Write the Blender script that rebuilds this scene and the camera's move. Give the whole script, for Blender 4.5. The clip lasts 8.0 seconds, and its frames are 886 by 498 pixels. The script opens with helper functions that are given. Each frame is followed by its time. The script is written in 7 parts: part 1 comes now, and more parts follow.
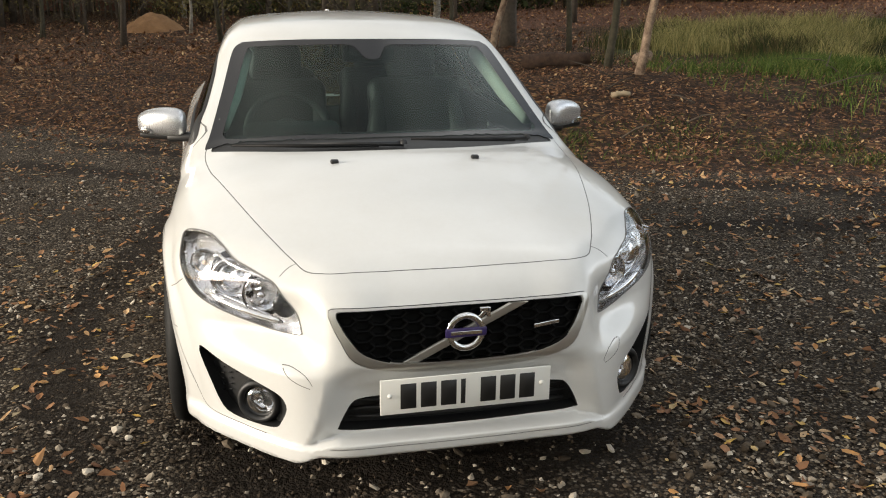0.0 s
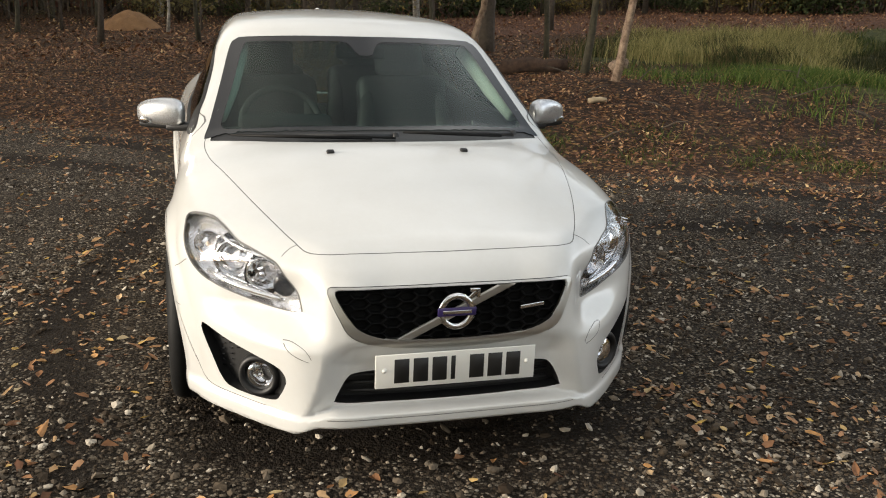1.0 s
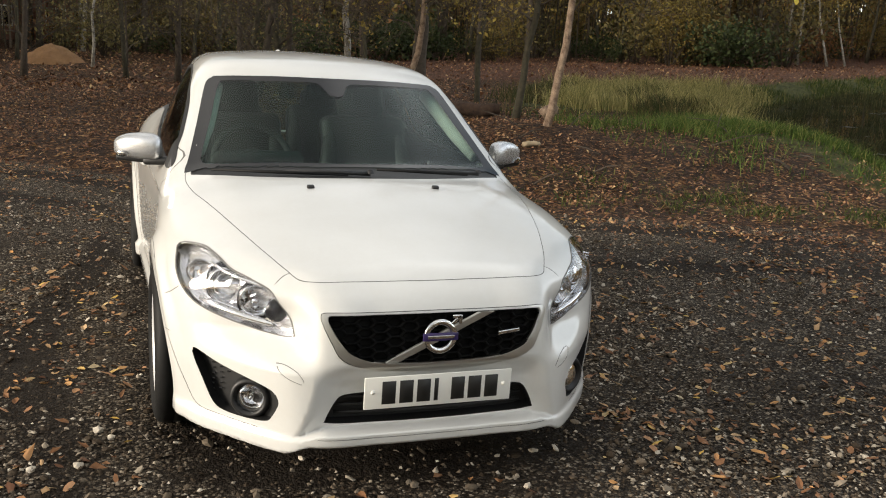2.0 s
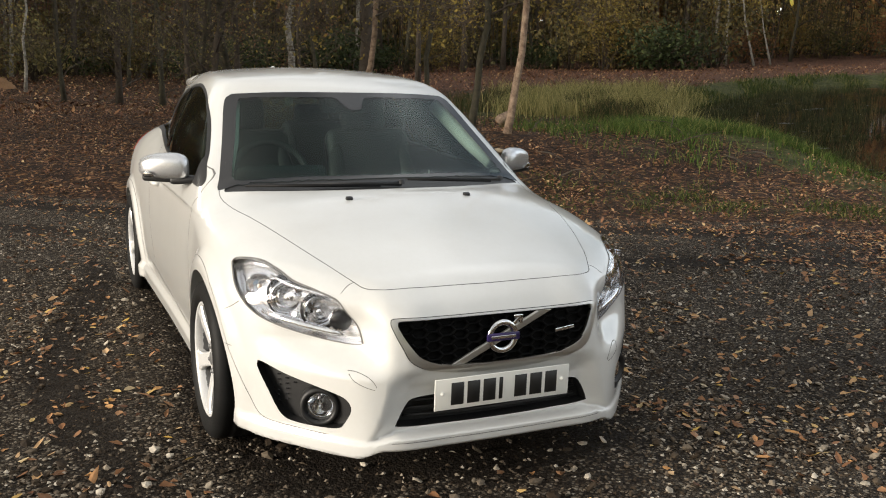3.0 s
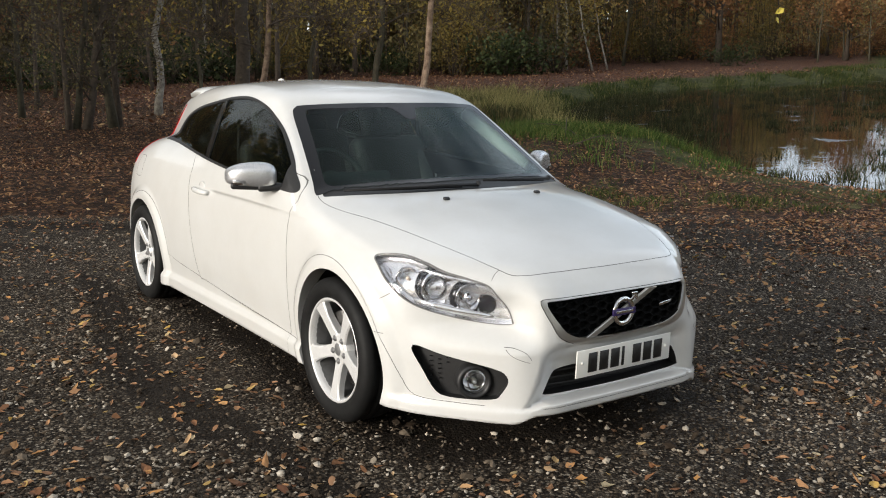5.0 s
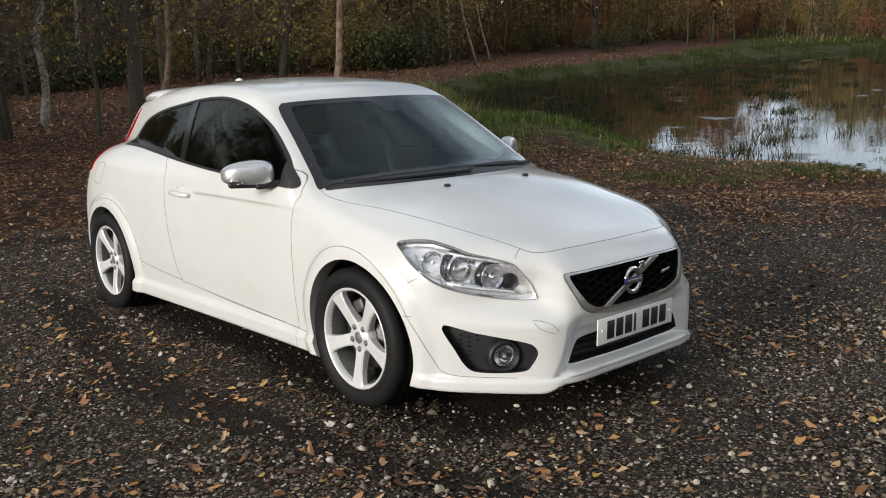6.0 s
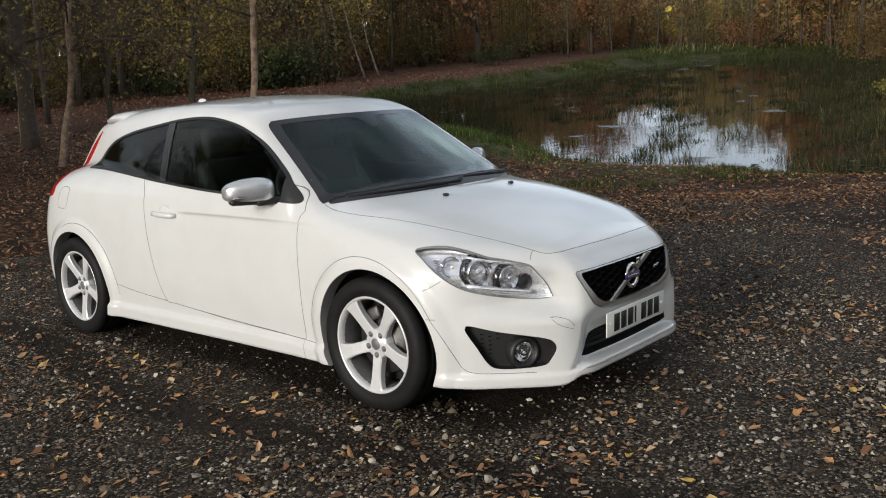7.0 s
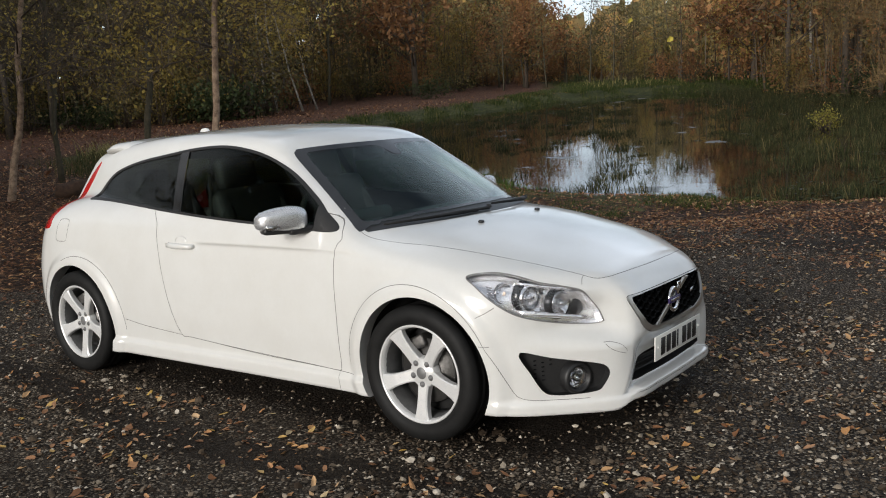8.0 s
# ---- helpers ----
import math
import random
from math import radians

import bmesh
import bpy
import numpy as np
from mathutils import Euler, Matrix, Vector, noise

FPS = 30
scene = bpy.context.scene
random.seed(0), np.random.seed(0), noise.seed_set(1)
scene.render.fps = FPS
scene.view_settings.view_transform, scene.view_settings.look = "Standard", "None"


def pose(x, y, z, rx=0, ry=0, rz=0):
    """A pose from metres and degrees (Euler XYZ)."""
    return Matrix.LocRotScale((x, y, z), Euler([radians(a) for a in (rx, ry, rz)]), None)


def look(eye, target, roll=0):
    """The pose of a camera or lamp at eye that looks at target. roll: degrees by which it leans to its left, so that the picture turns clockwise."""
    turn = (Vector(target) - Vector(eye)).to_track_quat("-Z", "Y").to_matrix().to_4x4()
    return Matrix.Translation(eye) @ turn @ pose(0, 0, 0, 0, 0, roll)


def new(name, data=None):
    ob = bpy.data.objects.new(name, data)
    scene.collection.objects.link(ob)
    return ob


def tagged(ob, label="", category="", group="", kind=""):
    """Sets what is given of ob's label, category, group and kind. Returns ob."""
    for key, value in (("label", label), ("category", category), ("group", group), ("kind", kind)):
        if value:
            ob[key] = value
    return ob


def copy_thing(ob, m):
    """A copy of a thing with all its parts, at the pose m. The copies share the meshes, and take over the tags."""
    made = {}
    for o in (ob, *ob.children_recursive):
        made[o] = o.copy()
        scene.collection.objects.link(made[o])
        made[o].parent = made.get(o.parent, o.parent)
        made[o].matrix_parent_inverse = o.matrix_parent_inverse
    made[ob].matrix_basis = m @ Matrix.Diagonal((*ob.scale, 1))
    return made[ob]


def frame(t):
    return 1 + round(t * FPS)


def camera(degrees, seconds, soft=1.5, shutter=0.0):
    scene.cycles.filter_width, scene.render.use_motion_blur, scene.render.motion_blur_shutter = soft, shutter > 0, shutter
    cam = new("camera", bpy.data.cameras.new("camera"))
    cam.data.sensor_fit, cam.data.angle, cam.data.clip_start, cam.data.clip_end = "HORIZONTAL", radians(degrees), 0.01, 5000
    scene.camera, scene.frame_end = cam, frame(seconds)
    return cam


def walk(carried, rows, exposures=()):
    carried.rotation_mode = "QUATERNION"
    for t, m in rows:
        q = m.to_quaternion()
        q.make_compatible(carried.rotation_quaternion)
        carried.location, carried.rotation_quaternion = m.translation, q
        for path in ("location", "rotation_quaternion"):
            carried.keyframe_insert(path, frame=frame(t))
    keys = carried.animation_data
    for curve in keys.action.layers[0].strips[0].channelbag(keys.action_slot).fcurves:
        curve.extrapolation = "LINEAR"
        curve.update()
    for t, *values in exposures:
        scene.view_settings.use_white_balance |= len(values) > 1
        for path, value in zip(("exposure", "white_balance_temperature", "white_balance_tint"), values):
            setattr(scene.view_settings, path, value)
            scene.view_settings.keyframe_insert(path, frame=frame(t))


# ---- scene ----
cam = camera(51.3, 8.0, soft=1.05)
PATH = [
    (0, (-0.675, -3.293, 1.472), (-0.213, -1.416, 0.957), 0.3),
    (0.5, (-0.675, -3.312, 1.462), (-0.2, -1.436, 0.957), 1.1),
    (1, (-0.78, -3.451, 1.451), (-0.26, -1.587, 0.948), 1.7),
    (1.5, (-0.89, -3.583, 1.438), (-0.281, -1.735, 0.978), 2.1),
    (1.7, (-0.945, -3.607, 1.455), (-0.296, -1.764, 1.028), 3.1),
    (2.8, (-1.351, -3.516, 1.455), (-0.573, -1.716, 1.06), 1.5),
    (3, (-1.453, -3.53, 1.434), (-0.643, -1.741, 1.054), 1.3),
    (3.5, (-1.807, -3.561, 1.456), (-0.89, -1.833, 1.04), 0.6),
    (4, (-2.061, -3.525, 1.452), (-1.141, -1.789, 1.076), -0.3),
    (4.5, (-2.328, -3.409, 1.449), (-1.348, -1.711, 1.053), 1.4),
    (4.7, (-2.444, -3.391, 1.449), (-1.412, -1.719, 1.074), 1.3),
    (5.8, (-3.048, -3.235, 1.411), (-1.777, -1.74, 1.032), -1.1),
    (6, (-3.135, -3.162, 1.426), (-1.832, -1.692, 1.053), -1.7),
    (6.5, (-3.364, -3.018, 1.434), (-1.964, -1.632, 1.092), -1.7),
    (7, (-3.655, -2.912, 1.444), (-2.176, -1.611, 1.093), -3.1),
    (7.5, (-3.826, -2.707, 1.42), (-2.287, -1.465, 1.121), -2.4),
    (8, (-3.949, -2.499, 1.44), (-2.367, -1.308, 1.151), -3.2),
]
walk(cam, [(t, look(eye, target, roll)) for t, eye, target, roll in PATH],
     [(0, 0.34, 7400, 10), (1.5, 0.34, 7400, 10), (3, 0.26, 7250, 10), (4.5, 0.13, 6900, 10), (6, -0.16, 6600, 10), (6.5, -0.29, 6550, 10), (8, -0.37, 6550, 10)])

# ---- light ----
SUN_FROM = Vector((-0.95, 0.02, 0.20)).normalized()
world = bpy.data.worlds.new("sky")
scene.world = world
world.use_nodes = True
sky = world.node_tree.nodes.new("ShaderNodeTexSky")
sky.sky_type = "NISHITA"
sky.sun_disc = False
sky.sun_elevation = math.asin(SUN_FROM.z)
sky.sun_rotation = math.atan2(SUN_FROM.x, SUN_FROM.y)
sky.air_density, sky.dust_density, sky.ozone_density = 1.2, 0.5, 1.6
wn = world.node_tree.nodes
cloud = wn.new("ShaderNodeTexNoise")
cloud.inputs["Scale"].default_value, cloud.inputs["Detail"].default_value = 2.3, 7.0
world.node_tree.links.new(wn.new("ShaderNodeTexCoord").outputs["Generated"], cloud.inputs["Vector"])
cover = wn.new("ShaderNodeValToRGB")
cover.color_ramp.elements[0].position, cover.color_ramp.elements[1].position = 0.34, 0.70
cover.color_ramp.elements[1].color = (0.9, 0.9, 0.9, 1)
world.node_tree.links.new(cloud.outputs["Fac"], cover.inputs["Fac"])
veil = wn.new("ShaderNodeMix")
veil.data_type = "RGBA"
split = wn.new("ShaderNodeSeparateXYZ")
world.node_tree.links.new(wn["Texture Coordinate"].outputs["Generated"], split.inputs[0])
lit = wn.new("ShaderNodeValToRGB")
lit.color_ramp.elements[0].position, lit.color_ramp.elements[1].position = 0.0, 0.85
lit.color_ramp.elements[0].color, lit.color_ramp.elements[1].color = (12.5, 12.8, 13.2, 1), (23.0, 25.8, 30.0, 1)
world.node_tree.links.new(split.outputs[0], lit.inputs["Fac"])
world.node_tree.links.new(lit.outputs["Color"], veil.inputs[7])
world.node_tree.links.new(cover.outputs["Color"], veil.inputs[0])
world.node_tree.links.new(sky.outputs[0], veil.inputs[6])
world.node_tree.links.new(veil.outputs[2], wn["Background"].inputs["Color"])
world.node_tree.nodes["Background"].inputs["Strength"].default_value = 0.093
lamp_data = bpy.data.lights.new("sun", "SUN")
lamp_data.energy, lamp_data.angle, lamp_data.color = 4.3, radians(24.0), (1.0, 0.965, 0.92)
sun = new("sun", lamp_data)
sun.matrix_world = look(SUN_FROM * 50, (0, 0, 0))

# ---- materials ----
def plain(name, color, rough=0.5, metal=0.0, coat=0.0, spec=0.5):
    m = bpy.data.materials.new(name)
    m.use_nodes = True
    b = m.node_tree.nodes["Principled BSDF"]
    b.inputs["Base Color"].default_value = (*color, 1)
    b.inputs["Roughness"].default_value = rough
    b.inputs["Metallic"].default_value = metal
    b.inputs["Coat Weight"].default_value = coat
    b.inputs["Coat Roughness"].default_value = 0.03
    b.inputs["Specular IOR Level"].default_value = spec
    return m


class Nodes:
    """Short hand for a material's nodes."""

    def __init__(self, m):
        self.m, self.tree = m, m.node_tree
        self.b = self.tree.nodes["Principled BSDF"]

    def add(self, kind, **inputs):
        n = self.tree.nodes.new(kind)
        for key, value in inputs.items():
            self.put(n, key.replace("_", " "), value)
        return n

    def put(self, n, key, value):
        s = n.inputs[int(key[1:])] if key[0] == "i" and key[1:].isdigit() else n.inputs[key]
        if isinstance(value, bpy.types.NodeSocket):
            self.tree.links.new(value, s)
        else:
            s.default_value = value

    def place(self, world=True):
        if world:
            return self.add("ShaderNodeNewGeometry").outputs["Position"]
        return self.add("ShaderNodeTexCoord").outputs["Object"]

    def noise(self, where, scale, detail=6.0, rough=0.6):
        return self.add("ShaderNodeTexNoise", Vector=where, Scale=scale, Detail=detail, Roughness=rough).outputs["Fac"]

    def ramp(self, fac, stops):
        n = self.add("ShaderNodeValToRGB", Fac=fac)
        e = n.color_ramp.elements
        while len(e) < len(stops):
            e.new(0.5)
        for x, (at, color) in zip(e, stops):
            x.position, x.color = at, (*color, 1) if len(color) == 3 else color
        return n.outputs["Color"]

    def mix(self, fac, a, b, how="MIX"):
        n = self.tree.nodes.new("ShaderNodeMix")
        n.data_type, n.blend_type = "RGBA", how
        self.put(n, "i0", fac)
        for i, v in ((6, a), (7, b)):
            self.put(n, "i%d" % i, (*v, 1) if isinstance(v, tuple) and len(v) == 3 else v)
        return n.outputs[2]

    def math(self, how, a, b=0.0):
        n = self.tree.nodes.new("ShaderNodeMath")
        n.operation = how
        self.put(n, "i0", a)
        self.put(n, "i1", b)
        return n.outputs[0]

    def bump(self, height, strength=0.3, distance=0.01):
        n = self.add("ShaderNodeBump", Height=height, Strength=strength, Distance=distance)
        self.put(self.b, "Normal", n.outputs["Normal"])


def grey(v):
    return (v, v, v)


def mottled(name, low, high, scale, rough=0.7, fine=None, bump=0.2, distance=0.01, island=0.0, world=False, metal=0.0):
    """Two colours mixed at two scales, with fine relief; island varies the pieces of one mesh."""
    m = plain(name, low, rough, metal)
    n = Nodes(m)
    p = n.place(world)
    a, c = n.noise(p, scale), n.noise(p, fine or scale * 9, 4.0)
    f = n.math("ADD", n.math("MULTIPLY", a, 0.65), n.math("MULTIPLY", c, 0.35))
    color = n.ramp(f, [(0.34, low), (0.66, high)])
    if island:
        r = n.add("ShaderNodeNewGeometry").outputs["Random Per Island"]
        color = n.mix(1.0, color, n.ramp(r, [(0.0, grey(1 - island)), (1.0, grey(1 + island))]), "MULTIPLY")
    n.put(n.b, "Base Color", color)
    n.put(n.b, "Roughness", n.math("ADD", n.math("MULTIPLY", c, 0.3), rough - 0.15))
    n.bump(c, bump, distance)
    return m


def paint_material():
    m = plain("white_paint", (0.66, 0.66, 0.643), 0.32, 0.0, 1.0)
    n = Nodes(m)
    p = n.place()
    film = n.noise(p, 3.0, 5.0)
    specks = n.noise(p, 60.0, 3.0)
    dust = n.ramp(n.math("ADD", n.math("MULTIPLY", film, 0.8), n.math("MULTIPLY", specks, 0.2)), [(0.35, (0.66, 0.66, 0.643)), (0.72, (0.61, 0.603, 0.578))])
    n.put(n.b, "Base Color", dust)
    n.put(n.b, "Roughness", n.math("ADD", n.math("MULTIPLY", film, 0.15), 0.25))
    n.put(n.b, "Coat Roughness", n.math("MULTIPLY", film, 0.15))
    return m


def glass_material(name, tint, ior=1.45, rough=0.0):
    m = plain(name, tint, rough)
    b = m.node_tree.nodes["Principled BSDF"]
    b.inputs["Transmission Weight"].default_value = 1.0
    b.inputs["IOR"].default_value = ior
    return m


def pane_material(name, tint):
    """Thin window glass: tinted see-through with a gloss that grows towards grazing angles."""
    m = plain(name, tint)
    n = Nodes(m)
    clear = n.add("ShaderNodeBsdfTransparent", Color=(*tint, 1))
    gloss = n.add("ShaderNodeBsdfGlossy", Color=(0.85, 0.85, 0.85, 1), Roughness=0.03)
    facing = n.add("ShaderNodeLayerWeight", Blend=0.5).outputs["Facing"]
    fac = n.math("ADD", n.math("MULTIPLY", n.math("POWER", facing, 5.0), 0.95), 0.022)
    s = n.add("ShaderNodeMixShader", Fac=fac)
    n.tree.links.new(clear.outputs[0], s.inputs[1])
    n.tree.links.new(gloss.outputs[0], s.inputs[2])
    n.tree.links.new(s.outputs[0], n.tree.nodes["Material Output"].inputs["Surface"])
    return m


def islands(name, stops, rough=0.6, bump_scale=0.0, spread=0.25, through_light=0.0, sheen=0.2, vary=0.0):
    """A material whose pieces take colours at random from the stops."""
    m = plain(name, stops[0][1], rough, spec=sheen)
    n = Nodes(m)
    r = n.add("ShaderNodeNewGeometry").outputs["Random Per Island"]
    color = n.ramp(r, stops)
    f = n.noise(n.place(), 40.0, 3.0)
    color = n.mix(1.0, color, n.ramp(f, [(0.3, grey(1 - spread)), (0.7, grey(1 + spread))]), "MULTIPLY")
    if vary:
        color = n.mix(1.0, color, n.ramp(n.add("ShaderNodeObjectInfo").outputs["Random"], [(0.0, grey(1 - vary)), (1.0, grey(1 + vary))]), "MULTIPLY")
    n.put(n.b, "Base Color", color)
    if bump_scale:
        n.bump(n.noise(n.place(), bump_scale, 3.0), 0.4, 0.004)
    if through_light:
        t = n.add("ShaderNodeBsdfTranslucent", Color=color)
        s = n.add("ShaderNodeMixShader", Fac=through_light)
        n.tree.links.new(n.b.outputs[0], s.inputs[1])
        n.tree.links.new(t.outputs[0], s.inputs[2])
        n.tree.links.new(s.outputs[0], n.tree.nodes["Material Output"].inputs["Surface"])
    return m


PAINT = paint_material()
SILVER = mottled("silver_paint", (0.60, 0.61, 0.63), (0.66, 0.67, 0.69), 300.0, 0.28, bump=0.0, metal=0.75)
ALLOY = mottled("alloy", (0.66, 0.66, 0.66), (0.74, 0.74, 0.73), 25.0, 0.32, bump=0.02, metal=0.3)
CHROME = plain("chrome", (0.78, 0.78, 0.79), 0.09, 1.0)
SATIN = plain("satin_chrome", (0.50, 0.485, 0.455), 0.30, 0.85)
# dark alloy of hub caps and bolts; on the rim barrel it paints shade
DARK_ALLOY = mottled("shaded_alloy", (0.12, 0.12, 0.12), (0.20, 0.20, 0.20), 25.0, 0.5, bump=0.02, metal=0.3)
BLACK_PLASTIC = mottled("black_plastic", (0.009, 0.009, 0.010), (0.016, 0.016, 0.016), 60.0, 0.5, bump=0.05, distance=0.002)
GLOSS_BLACK = plain("gloss_black", (0.012, 0.012, 0.013), 0.12)
RUBBER = mottled("rubber", (0.006, 0.006, 0.006), (0.012, 0.012, 0.012), 18.0, 0.62, bump=0.2, distance=0.002)
RUBBER.node_tree.nodes["Principled BSDF"].inputs["Specular IOR Level"].default_value = 0.2
SEAM = plain("seam_filler", (0.16, 0.155, 0.15), 0.8)
GLASS = pane_material("clear_glass", (0.60, 0.72, 0.69))
DARK_GLASS = pane_material("tinted_glass", (0.32, 0.36, 0.34))
REAR_GLASS = pane_material("rear_glass", (0.74, 0.79, 0.76))
LENS = glass_material("lens_glass", (0.97, 0.98, 1.0), 1.4)
LAMP_SILVER = plain("lamp_silver", (0.84, 0.84, 0.85), 0.16, 0.8)
SIDE_GLASS = pane_material("green_tinted_glass", (0.40, 0.46, 0.43))
RED_LENS = plain("red_lens", (0.42, 0.012, 0.012), 0.15, 0.0, 0.6)
AMBER = plain("amber_lens", (0.62, 0.50, 0.40), 0.2)
UPHOLSTERY = mottled("dark_leather", (0.035, 0.036, 0.037), (0.055, 0.055, 0.056), 40.0, 0.6, bump=0.0)
DASH = mottled("dash_plastic", (0.035, 0.036, 0.038), (0.05, 0.05, 0.052), 50.0, 0.65, bump=0.0)
LINER = mottled("pale_lining", (0.46, 0.46, 0.41), (0.54, 0.54, 0.49), 30.0, 0.85, bump=0.05)
ROOF_LINER = mottled("roof_lining", (0.10, 0.10, 0.095), (0.13, 0.13, 0.12), 30.0, 0.9, bump=0.05)
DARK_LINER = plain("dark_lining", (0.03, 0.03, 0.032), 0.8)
PLATE = plain("plate_white", (0.78, 0.77, 0.72), 0.35)
INK = plain("plate_black", (0.015, 0.015, 0.015), 0.4)
BADGE = plain("badge_violet", (0.035, 0.022, 0.10), 0.3)
DISC = mottled("brake_disc", (0.09, 0.085, 0.08), (0.15, 0.145, 0.14), 60.0, 0.4, metal=0.8)
MESH_BLACK = plain("mesh_black", (0.004, 0.004, 0.004), 0.65, spec=0.1)
WELL = plain("wheel_well_black", (0.012, 0.012, 0.012), 0.9)

# ---- building helpers ----
def obj(name, verts, faces, mat, parent=None, normals=None, smooth=True, label="", kind=""):
    """One mesh object from vertices and faces of equal size (array) or any size (list)."""
    me = bpy.data.meshes.new(name)
    if isinstance(faces, np.ndarray):
        used, flat = np.unique(faces, return_inverse=True)
        verts = np.asarray(verts, float)[used]
        if normals is not None:
            normals = np.asarray(normals, float)[used]
        n, k = faces.shape
        me.vertices.add(len(verts))
        me.vertices.foreach_set("co", verts.ravel())
        me.loops.add(n * k)
        me.loops.foreach_set("vertex_index", flat.ravel().astype(np.int32))
        me.polygons.add(n)
        me.polygons.foreach_set("loop_start", np.arange(0, n * k, k, dtype=np.int32))
        me.update(calc_edges=True)
    else:
        me.from_pydata([tuple(v) for v in verts], [], [tuple(f) for f in faces])
        me.update()
    me.polygons.foreach_set("use_smooth", np.full(len(me.polygons), bool(smooth)))
    if normals is not None:
        me.normals_split_custom_set_from_vertices(np.asarray(normals, float).tolist())
    for m in (mat if isinstance(mat, (list, tuple)) else [mat]):
        me.materials.append(m)
    ob = new(name, me)
    if parent is not None:
        ob.parent = parent
    return tagged(ob, label=label, kind=kind)


def part(name, bm, mat, parent=None, label="", smooth=True, kind=""):
    """Links a bmesh as one mesh object under a thing or a part."""
    me = bpy.data.meshes.new(name)
    bm.to_mesh(me)
    bm.free()
    me.polygons.foreach_set("use_smooth", np.full(len(me.polygons), bool(smooth)))
    me.materials.append(mat)
    ob = new(name, me)
    if parent is not None:
        ob.parent = parent
    return tagged(ob, label=label, kind=kind)


def thing(name, place=(0, 0, 0), label="", category="", group=""):
    ob = new(name)
    ob.location = place
    ob.empty_display_size = 0.1
    return tagged(ob, label, category, group)


def block(bm, size, m=Matrix(), bevel=0.0, steps=2):
    """A box of that size, with rounded edges, added to bm at the pose m."""
    made = bmesh.ops.create_cube(bm, size=1.0, matrix=m @ Matrix.Diagonal((*size, 1)))["verts"]
    if bevel:
        edges = {e for v in made for e in v.link_edges}
        bmesh.ops.bevel(bm, geom=list(edges), offset=bevel, segments=steps, profile=0.5, affect="EDGES")
    return bm


def box_mesh(size, m=Matrix(), bevel=0.0, steps=2):
    return block(bmesh.new(), size, m, bevel, steps)


def lathe(profile, m=Matrix(), n=48, bm=None):
    """A turned body: profile of (radius, height) round the z axis, placed by m."""
    bm = bm or bmesh.new()
    rings = []
    for r, h in profile:
        rings.append([bm.verts.new(m @ Vector((r * math.cos(a), r * math.sin(a), h))) for a in np.linspace(0, math.tau, n, endpoint=False)])
    for a, b in zip(rings, rings[1:]):
        for i in range(n):
            j = (i + 1) % n
            bm.faces.new((a[i], a[j], b[j], b[i]))
    return bm


def tube(points, radii, n=6, bm=None):
    """A tapered tube along points."""
    bm = bm or bmesh.new()
    rings, side = [], None
    points = [Vector(p) for p in points]
    for i, p in enumerate(points):
        way = (points[min(i + 1, len(points) - 1)] - points[max(i - 1, 0)]).normalized()
        if side is None:
            side = way.orthogonal().normalized()
        side = (side - way * side.dot(way)).normalized()
        up = way.cross(side)
        r = radii[i] if not isinstance(radii, (int, float)) else radii
        rings.append([bm.verts.new(p + r * (math.cos(a) * side + math.sin(a) * up)) for a in np.linspace(0, math.tau, n, endpoint=False)])
    for a, b in zip(rings, rings[1:]):
        for i in range(n):
            j = (i + 1) % n
            bm.faces.new((a[i], a[j], b[j], b[i]))
    for ring, turn in ((rings[0], -1), (rings[-1], 1)):
        bm.faces.new(ring[::turn])
    return bm


def catmull(points, n=6, closed=True):
    """A smooth line through a few design points."""
    p = np.array(points, float)
    if closed:
        p = np.concatenate((p[-1:], p, p[:2]))
    else:
        p = np.concatenate((2 * p[:1] - p[1:2], p, 2 * p[-1:] - p[-2:-1]))
    t = np.linspace(0, 1, n, endpoint=False)[:, None]
    out = []
    for a, b, c, d in zip(p, p[1:], p[2:], p[3:]):
        out.append(0.5 * (2 * b + (c - a) * t + (2 * a - 5 * b + 4 * c - d) * t ** 2 + (3 * b - a - 3 * c + d) * t ** 3))
    if not closed:
        out.append(p[-2:-1])
    return np.concatenate(out)


def line_distance(pts, line, closed=True):
    """Distance of 2D points from a line; below zero inside a closed one."""
    ends = np.roll(line, -1, axis=0) if closed else line[1:]
    best, inside = np.full(len(pts), 9.0), np.zeros(len(pts), bool)
    for a, b in zip(line, ends):
        ab = b - a
        t = np.clip(((pts - a) @ ab) / (ab @ ab + 1e-12), 0, 1)
        best = np.minimum(best, np.hypot(*(pts - a - t[:, None] * ab).T))
        if closed:
            over = (a[1] > pts[:, 1]) != (b[1] > pts[:, 1])
            inside ^= over & (pts[:, 0] < (b[0] - a[0]) * (pts[:, 1] - a[1]) / (b[1] - a[1] + 1e-12) + a[0])
    return np.where(inside, -best, best)


